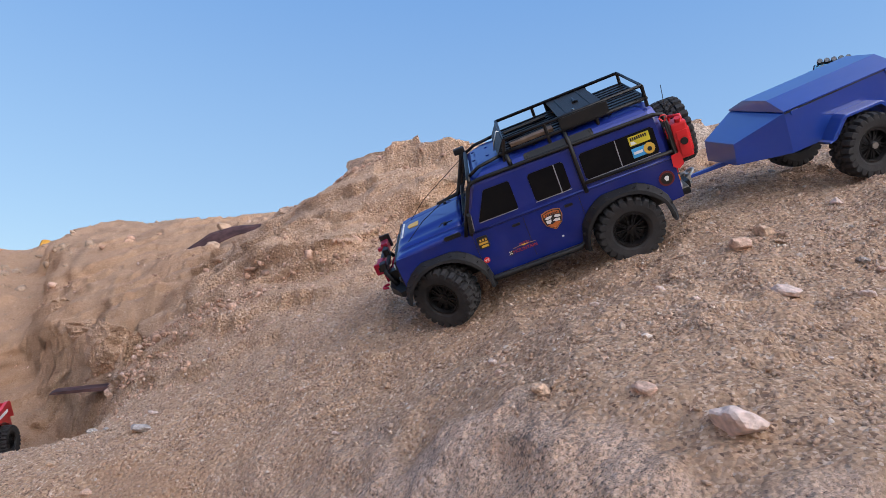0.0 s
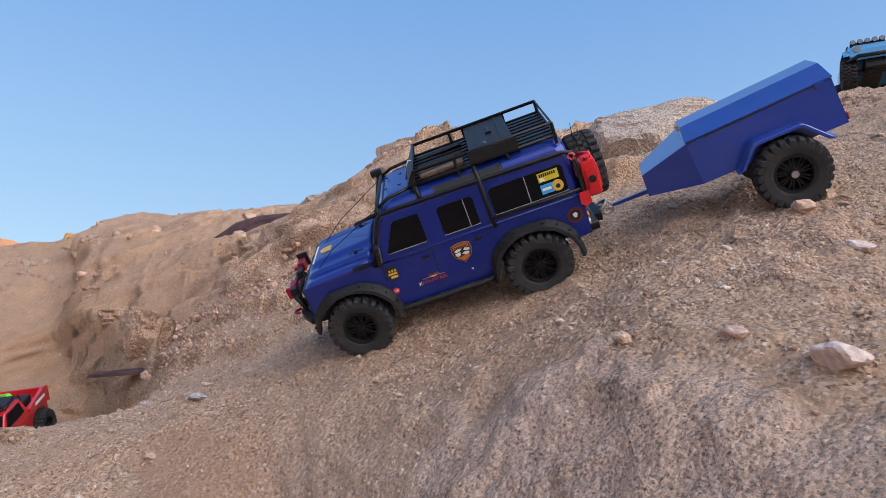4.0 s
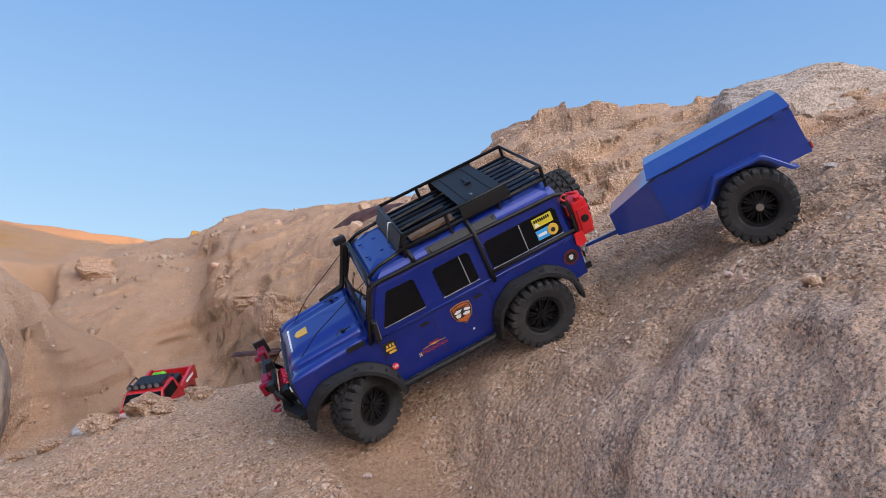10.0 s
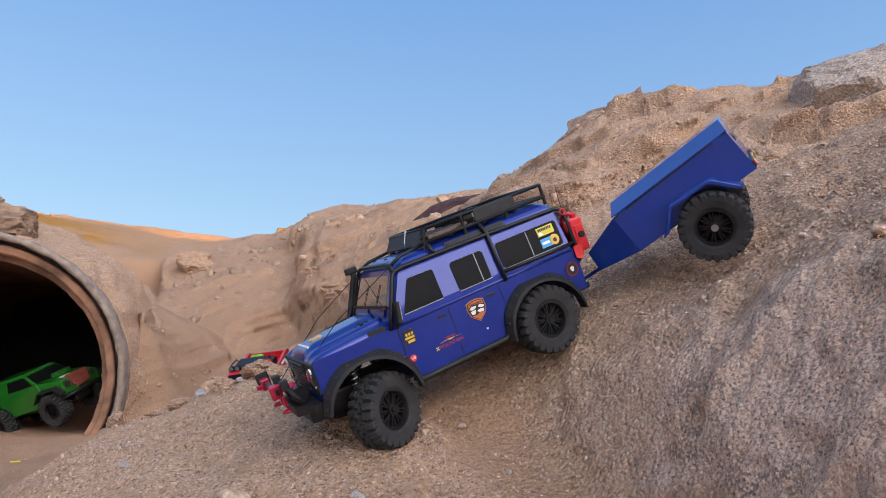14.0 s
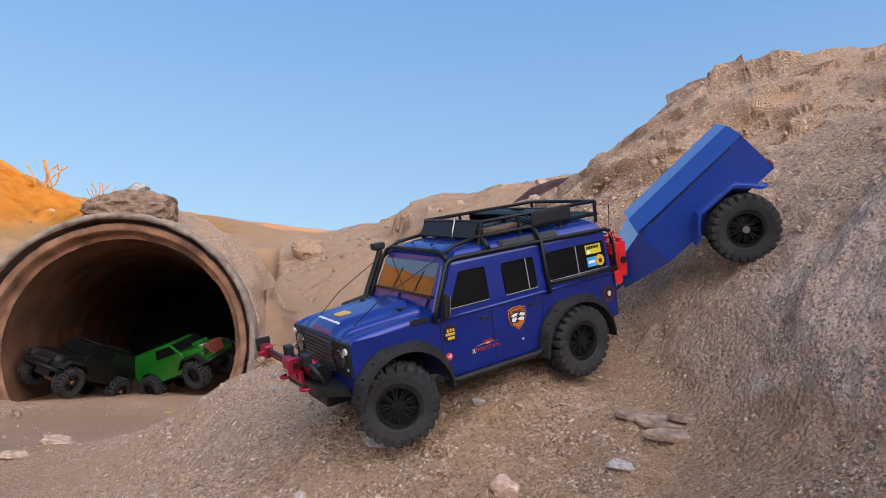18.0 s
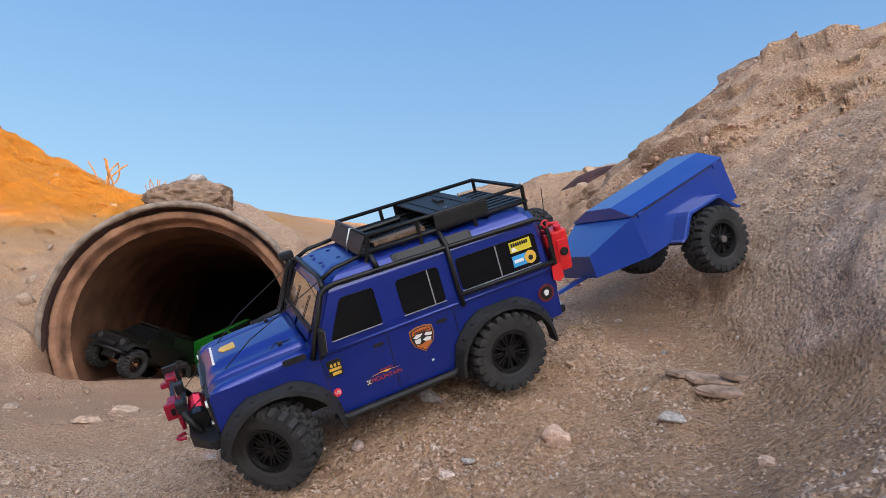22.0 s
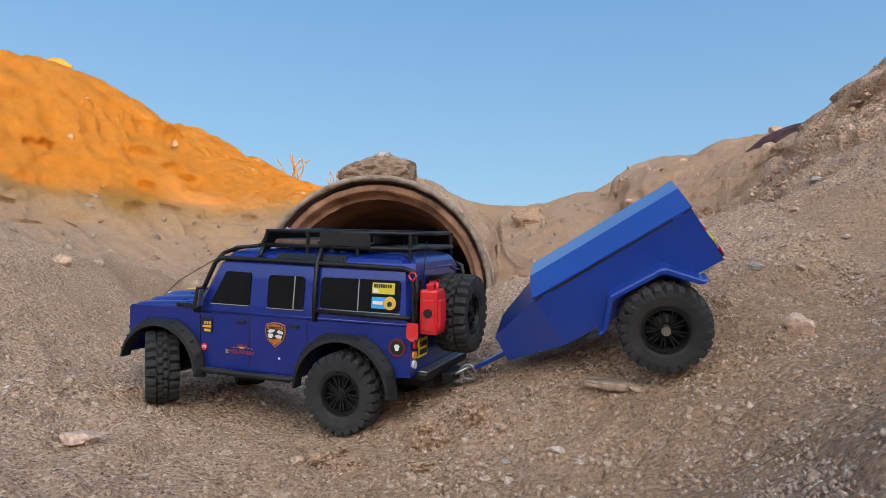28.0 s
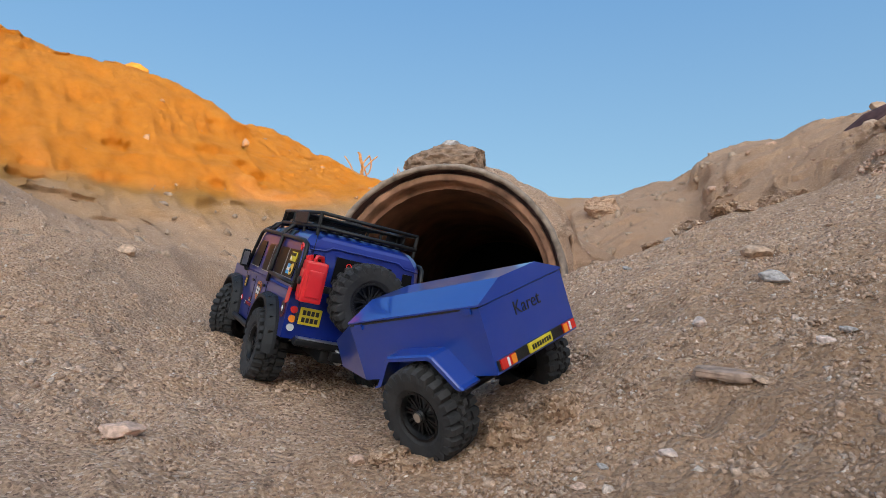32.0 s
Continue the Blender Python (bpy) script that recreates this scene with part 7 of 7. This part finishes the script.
        part("bed_strap", tube(bm_new(), [(-0.07, 0.05, 0.13), (-0.1, 0.02, 0.155), (-0.13, -0.03, 0.14), (-0.16, -0.05, 0.118)], 0.011, 8), LIME, car, "lime-green bundle on the bed")
        for s in (-1, 1):
            part("bed_side", prism(bm_new(), [(-0.235, 0.06), (-0.235, 0.122), (-0.215, 0.128), (-0.10, 0.112), (-0.078, 0.104), (-0.078, 0.084), (-0.10, 0.078), (-0.19, 0.078)], s * 0.086 - 0.006, s * 0.086 + 0.006), paint, car, "flared side of the load bed")
            part("side_rack_bar", tube(bm_new(), [(0.03, s * 0.066, 0.160), (0.0, s * 0.07, 0.170), (-0.06, s * 0.07, 0.170), (-0.075, s * 0.07, 0.15)], 0.003, 6), BLACK_METAL, car, smooth=True)
            part("screen_pillar", rod(bm_new(), (0.094, s * 0.076, 0.110), (0.046, s * 0.068, 0.153), 0.0035, 6), paint, car)
            part("door_mark", box(bm_new(), -0.20, -0.12, s * 0.0928 - 0.0006, s * 0.0928 + 0.0006, 0.095, 0.106), STICKER_WHITE, car)
    if kind == "crawler":
        part("engine_block", box(box(bm_new(), 0.19, 0.222, -0.04, 0.04, 0.06, 0.104, 0.005), 0.20, 0.225, -0.03, 0.03, 0.05, 0.07, 0.003), RUST_RED, car, "rusty red grille block")
        part("bonnet_scoop", box(bm_new(), 0.12, 0.16, -0.03, 0.03, 0.105, 0.125, 0.004), paint, car)
        part("name_mark", box(bm_new(), 0.155, 0.185, -0.03, -0.005, 0.1005, 0.1035), STICKER_WHITE, car)
        part("back_pack", box(bm_new(), -0.24, -0.218, -0.05, 0.05, 0.06, 0.11, 0.006), RED, car, "red fuel pack on the tail")
    if kind == "jeep":
        part("winch", rod(bm_new(), (0.215, -0.04, 0.055), (0.215, 0.04, 0.055), 0.016, 12), BLACK_METAL, car)
        for s in (-1, 1):
            part("link_rod", rod(bm_new(), (0.145, s * 0.03, 0.0), (0.02, s * 0.03, 0.02), 0.005, 8), COPPER, car)
        part("roof_rack", tube(bm_new(), [(0.03, -0.06, 0.168), (0.03, 0.06, 0.168), (-0.18, 0.06, 0.168), (-0.18, -0.06, 0.168), (0.03, -0.06, 0.168)], 0.004, 6), BLACK_METAL, car)
    return car


crawler("red_pickup", "red model pick-up with a row of roof lamps in the gully", pose(-1.807, 2.609, 0.562, 8, 23, -79), RED_PAINT, "pickup", 1.076)
crawler("green_crawler", "bright green model crawler climbing the pipe wall", pose(-2.587, 2.242, 0.549, 21, -14.5, -6.7), GREEN_PAINT, "crawler", 1.083)
crawler("black_jeep", "dusty black model jeep parked in the pipe mouth", pose(-2.9, 1.893, 0.528, -15, -11.4, -79), DARK_PAINT, "jeep", 1.073)
crawler("light_blue_pickup", "light blue model pick-up with roof lamps behind the crest", pose(1.643, 2.717, 2.035, 0, 0, -115), CYAN_PAINT, "pickup", 1.0)
scrap = part("yellow_wrapper", box(bm_new(), -0.014, 0.014, -0.005, 0.005, 0.0, 0.004, 0.001), YELLOW)
scrap.matrix_basis = Matrix.Translation((-2.07, 1.62, float(height(-2.07, 1.62)) + 0.001)) @ Matrix.Rotation(0.6, 4, "Z")
tagged(scrap, "small yellow scrap on the sand", "litter")
# seconds, place, turn of the towing car and of its trailer
TRUCK_ROWS = [
    (0, 0.1637, 1.2539, 1.1966, -31.75, 19.15, 168.86),
    (0.5, 0.1459, 1.2546, 1.1937, -32.31, 18.55, 168.79),
    (1, 0.1246, 1.2577, 1.1891, -32.39, 18.04, 169.92),
    (1.5, 0.1068, 1.2600, 1.1803, -30.97, 17.34, 169.37),
    (2, 0.0810, 1.2615, 1.1716, -29.82, 16.78, 170.59),
    (2.5, 0.0400, 1.2635, 1.1558, -28.88, 16.87, 172.14),
    (4.5, -0.1157, 1.2567, 1.0824, -35.17, 18.29, 171.89),
    (5, -0.1212, 1.2551, 1.0819, -34.65, 18.34, 171.53),
    (5.5, -0.1350, 1.2541, 1.0764, -31.96, 18.33, 171.53),
    (6, -0.1521, 1.2554, 1.0725, -30.08, 18.35, 171.96),
    (6.5, -0.1709, 1.2364, 1.0587, -27.78, 20.14, 175.82),
    (7, -0.1970, 1.2283, 1.0505, -27.24, 21.46, 177.34),
    (7.5, -0.2375, 1.2123, 1.0280, -26.73, 24.48, 179.71),
    (8, -0.2960, 1.1910, 0.9855, -24.05, 30.04, -176.83),
    (8.5, -0.3390, 1.1560, 0.9411, -28.61, 29.79, -173.15),
    (9, -0.3658, 1.1324, 0.9178, -29.17, 28.41, -168.19),
    (9.5, -0.3758, 1.1251, 0.9108, -29.83, 27.96, -167.23),
    (10, -0.3819, 1.1166, 0.9053, -29.66, 27.84, -166.22),
    (10.5, -0.3867, 1.1105, 0.9005, -28.59, 27.32, -165.70),
    (11, -0.4086, 1.0887, 0.8812, -23.42, 27.52, -160.98),
    (11.5, -0.4213, 1.0793, 0.8774, -23.86, 27.94, -159.50),
    (12, -0.4239, 1.0777, 0.8732, -22.34, 27.69, -159.94),
    (12.5, -0.4462, 1.0569, 0.8581, -18.85, 27.29, -156.03),
    (13, -0.4729, 1.0395, 0.8357, -14.85, 26.70, -151.04),
    (13.5, -0.4840, 1.0218, 0.8172, -8.26, 24.81, -146.93),
    (14, -0.5017, 1.0112, 0.8024, -3.11, 22.94, -142.56),
    (14.5, -0.5130, 0.9779, 0.7842, 1.02, 21.43, -138.37),
    (16.5, -0.5507, 0.8614, 0.7225, -8.24, 15.08, -132.48),
    (17, -0.5682, 0.8368, 0.7122, -8.16, 14.51, -129.93),
    (17.5, -0.5798, 0.8148, 0.7013, -8.37, 13.99, -128.30),
    (18, -0.5922, 0.7836, 0.6904, -9.34, 13.59, -125.81),
    (18.5, -0.6013, 0.7662, 0.6805, -8.84, 13.46, -124.57),
    (19, -0.6025, 0.7604, 0.6792, -9.41, 13.50, -123.37),
    (19.5, -0.6009, 0.7512, 0.6776, -9.21, 13.33, -122.55),
    (20, -0.6111, 0.7481, 0.6719, -6.94, 13.37, -123.09),
    (20.5, -0.6212, 0.7265, 0.6637, -4.50, 13.43, -123.17),
    (21, -0.6391, 0.7031, 0.6606, -5.89, 13.29, -125.78),
    (21.5, -0.6738, 0.6578, 0.6423, -12.24, 16.89, -130.67),
    (22, -0.7222, 0.5881, 0.6094, -16.17, 20.08, -134.43),
    (22.5, -0.7699, 0.5308, 0.5851, -22.26, 23.08, -140.60),
    (23, -0.7905, 0.4949, 0.5726, -21.45, 23.87, -140.67),
    (23.5, -0.8011, 0.4819, 0.5651, -20.29, 23.30, -140.37),
    (24, -0.8112, 0.4651, 0.5541, -20.00, 22.52, -141.20),
    (24.5, -0.8456, 0.4352, 0.5461, -20.79, 21.80, -141.94),
    (25, -0.8946, 0.3965, 0.5226, -21.66, 17.95, -143.47),
    (25.5, -0.9331, 0.3757, 0.5103, -20.65, 15.24, -144.28),
    (27.5, -1.1123, 0.3063, 0.4643, -8.03, 0.96, -153.58),
    (28, -1.1505, 0.2993, 0.4671, -7.80, -3.99, -159.21),
    (28.5, -1.1809, 0.2909, 0.4713, -5.96, -7.43, -164.09),
    (29, -1.2190, 0.2897, 0.4739, -4.04, -8.84, -170.10),
    (29.5, -1.2713, 0.2991, 0.4757, -3.46, -8.72, -175.83),
    (30, -1.3199, 0.3084, 0.4774, -0.59, -9.25, 179.88),
    (30.5, -1.3675, 0.3219, 0.4806, 2.45, -11.09, 176.16),
    (31, -1.3997, 0.3423, 0.4861, 4.69, -12.01, 171.05),
    (31.5, -1.4227, 0.3669, 0.4883, 8.06, -10.21, 166.16),
    (32, -1.4457, 0.3910, 0.4915, 10.08, -9.44, 163.38),
]
TRAILER_ROWS = [
    (0, 0.7111, 1.2241, 1.3868, -23.03, 24.26, -178.48),
    (0.5, 0.6998, 1.2038, 1.3748, -25.11, 23.13, 176.98),
    (1, 0.6853, 1.1866, 1.3611, -26.38, 22.11, 172.35),
    (1.5, 0.6677, 1.1904, 1.3515, -24.51, 22.67, 173.16),
    (2, 0.6440, 1.1835, 1.3426, -24.71, 22.97, 170.74),
    (2.5, 0.6085, 1.1665, 1.3281, -25.74, 22.19, 165.64),
    (4.5, 0.4338, 1.1158, 1.2529, -30.18, 20.49, 155.83),
    (5, 0.4250, 1.1163, 1.2539, -31.45, 20.99, 156.04),
    (5.5, 0.4115, 1.1156, 1.2506, -32.14, 21.14, 155.85),
    (6, 0.3957, 1.1186, 1.2479, -33.29, 21.32, 155.72),
    (6.5, 0.3730, 1.1129, 1.2353, -31.48, 20.02, 154.23),
    (7, 0.3511, 1.1187, 1.2214, -26.87, 18.46, 156.75),
    (7.5, 0.3103, 1.1260, 1.2077, -24.49, 17.48, 159.85),
    (8, 0.2503, 1.1323, 1.1877, -22.87, 17.43, 163.05),
    (8.5, 0.1967, 1.1211, 1.1588, -22.43, 19.38, 163.07),
    (9, 0.1627, 1.1066, 1.1412, -24.65, 21.39, 160.17),
    (9.5, 0.1492, 1.1047, 1.1356, -25.66, 22.59, 160.05),
    (10, 0.1430, 1.1075, 1.1346, -25.92, 23.71, 161.34),
    (10.5, 0.1335, 1.1090, 1.1296, -24.65, 24.55, 162.27),
    (11, 0.1094, 1.1089, 1.1170, -21.88, 25.07, 162.86),
    (11.5, 0.0943, 1.1059, 1.1092, -22.01, 24.70, 162.75),
    (12, 0.0853, 1.1076, 1.1047, -21.22, 25.11, 163.86),
    (12.5, 0.0614, 1.1120, 1.0925, -19.11, 25.87, 165.78),
    (13, 0.0264, 1.1067, 1.0747, -19.10, 27.04, 164.19),
    (13.5, -0.0013, 1.1004, 1.0627, -20.70, 29.57, 161.71),
    (14, -0.0349, 1.0932, 1.0490, -25.46, 31.62, 157.93),
    (14.5, -0.0640, 1.0738, 1.0325, -29.71, 32.70, 155.11),
    (16.5, -0.1332, 1.0612, 0.9932, -30.40, 46.22, 170.71),
    (17, -0.1516, 1.0546, 0.9743, -30.01, 44.39, 173.12),
    (17.5, -0.1656, 1.0412, 0.9545, -29.60, 42.84, 174.16),
    (18, -0.1798, 1.0270, 0.9349, -27.84, 41.23, 176.00),
    (18.5, -0.1946, 1.0228, 0.9252, -26.36, 41.30, 178.38),
    (19, -0.2055, 1.0385, 0.9229, -23.32, 41.78, -176.17),
    (19.5, -0.2032, 1.0190, 0.9186, -25.40, 40.72, -179.93),
    (20, -0.2133, 1.0174, 0.9138, -25.23, 40.87, -178.56),
    (20.5, -0.2304, 1.0214, 0.9064, -21.68, 41.40, -172.11),
    (21, -0.2514, 1.0300, 0.8951, -14.03, 40.78, -160.06),
    (21.5, -0.2962, 1.0270, 0.8763, -6.40, 38.07, -143.06),
    (22, -0.3579, 0.9915, 0.8323, -4.94, 31.31, -130.80),
    (22.5, -0.3957, 0.9364, 0.7627, -10.30, 18.82, -128.06),
    (23, -0.4083, 0.8946, 0.7357, -13.78, 14.88, -130.00),
    (23.5, -0.4141, 0.8758, 0.7268, -13.50, 15.05, -131.03),
    (24, -0.4243, 0.8565, 0.7172, -12.41, 15.91, -130.78),
    (24.5, -0.4411, 0.8190, 0.7037, -14.02, 16.72, -133.14),
    (25, -0.4618, 0.7689, 0.6849, -17.92, 19.68, -137.58),
    (25.5, -0.4810, 0.7295, 0.6713, -20.06, 22.41, -141.83),
    (27.5, -0.5920, 0.5727, 0.5956, -20.89, 29.62, -155.21),
    (28, -0.6076, 0.5079, 0.5671, -23.29, 28.73, -162.83),
    (28.5, -0.6293, 0.4554, 0.5460, -26.77, 27.85, -167.53),
    (29, -0.6603, 0.4192, 0.5286, -27.70, 25.33, -168.89),
    (29.5, -0.7032, 0.3968, 0.5077, -26.79, 19.35, -169.69),
    (30, -0.7486, 0.3740, 0.4876, -26.26, 14.38, -172.46),
    (30.5, -0.7959, 0.3533, 0.4711, -24.81, 12.51, -174.52),
    (31, -0.8351, 0.3398, 0.4601, -22.35, 10.45, -175.28),
    (31.5, -0.8665, 0.3266, 0.4511, -20.14, 7.33, -177.07),
    (32, -0.8970, 0.3193, 0.4451, -18.26, 5.12, -178.90),
]


# ---- what moves ----
# seconds, degrees by which the front wheels point to the left
STEERING = [(0, -27), (1.2, -18), (2.5, 0), (5.5, -8), (7, 5), (8, 16), (10, 34), (12, 38), (14, 28), (16.5, 2), (18, -24), (20.5, -24), (22, -36), (24, -41), (25.5, -45), (28, -45), (30, -42), (32, -36)]
# seconds, metres by which the springs lift each wheel: front left, front right, rear left, rear right
SPRINGS = [
    (0, 0.007, 0.010, 0.009, 0.000), (2.5, 0.007, 0.010, 0.005, 0.004), (5.5, -0.001, 0.000, 0.008, 0.000), (8, 0.003, 0.004, -0.002, -0.006),
    (10, 0.002, 0.002, 0.006, -0.008), (12, -0.004, 0.002, 0.006, -0.010), (14, -0.013, 0.016, 0.008, 0.014), (18, -0.001, 0.006, 0.007, 0.014),
    (20.5, 0.005, 0.006, 0.008, 0.016), (22, 0.006, -0.010, 0.009, 0.000), (24, 0.014, -0.016, 0.002, -0.008), (25.5, 0.014, -0.018, -0.001, -0.010),
    (28, 0.002, -0.006, -0.002, 0.012), (30, 0.002, 0.004, -0.003, 0.006), (32, 0.002, 0.003, -0.002, 0.010),
]


def rolled(rows):
    """Metres that a vehicle has gone forwards at each of its rows."""
    out, gone, last = [], 0.0, None
    for t, *p in rows:
        m = pose(*p)
        if last is not None:
            gone += (m.translation - last.translation).dot(m.col[0].xyz.normalized())
        out.append((t, gone))
        last = m
    return out


def roll_wheels(wheels, rows, places, steer=(), springs=()):
    gone = rolled(rows)
    times = np.round(np.arange(0, 32.01, 0.25), 2)
    metres = np.interp(times, [t for t, _ in gone], [g for _, g in gone])
    angle = np.degrees(metres / 0.0585)
    lean = np.interp(times, [t for t, _ in STEERING], [a for _, a in STEERING])
    for k, (w, (x, y)) in enumerate(zip(wheels, places)):
        turn = lean if k in steer else 0 * lean
        lift = np.interp(times, [r[0] for r in springs], [r[k + 1] for r in springs]) if springs else 0 * lean
        pin = 0.022 if y > 0 else -0.022
        walk(w, [(t, Matrix.Translation((x, y - pin, u)) @ Matrix.Rotation(radians(d), 4, "Z") @ Matrix.Translation((0, pin, 0)) @ Matrix.Rotation(radians(a), 4, "Y") @ Matrix.Rotation(0 if y > 0 else math.pi, 4, "Z")) for t, d, a, u in zip(times, turn, angle, lift)])


def motions():
    walk(truck, [(t, pose(*p)) for t, *p in TRUCK_ROWS])
    walk(trailer, [(t, pose(*p)) for t, *p in TRAILER_ROWS])
    roll_wheels(truck_wheels, TRUCK_ROWS, [(x, y) for x in (0.162, -0.162) for y in (0.0995, -0.0995)], (0, 1), SPRINGS)
    roll_wheels(trailer_wheels, TRAILER_ROWS, [(0.0, 0.095), (0.0, -0.095)])


motions()
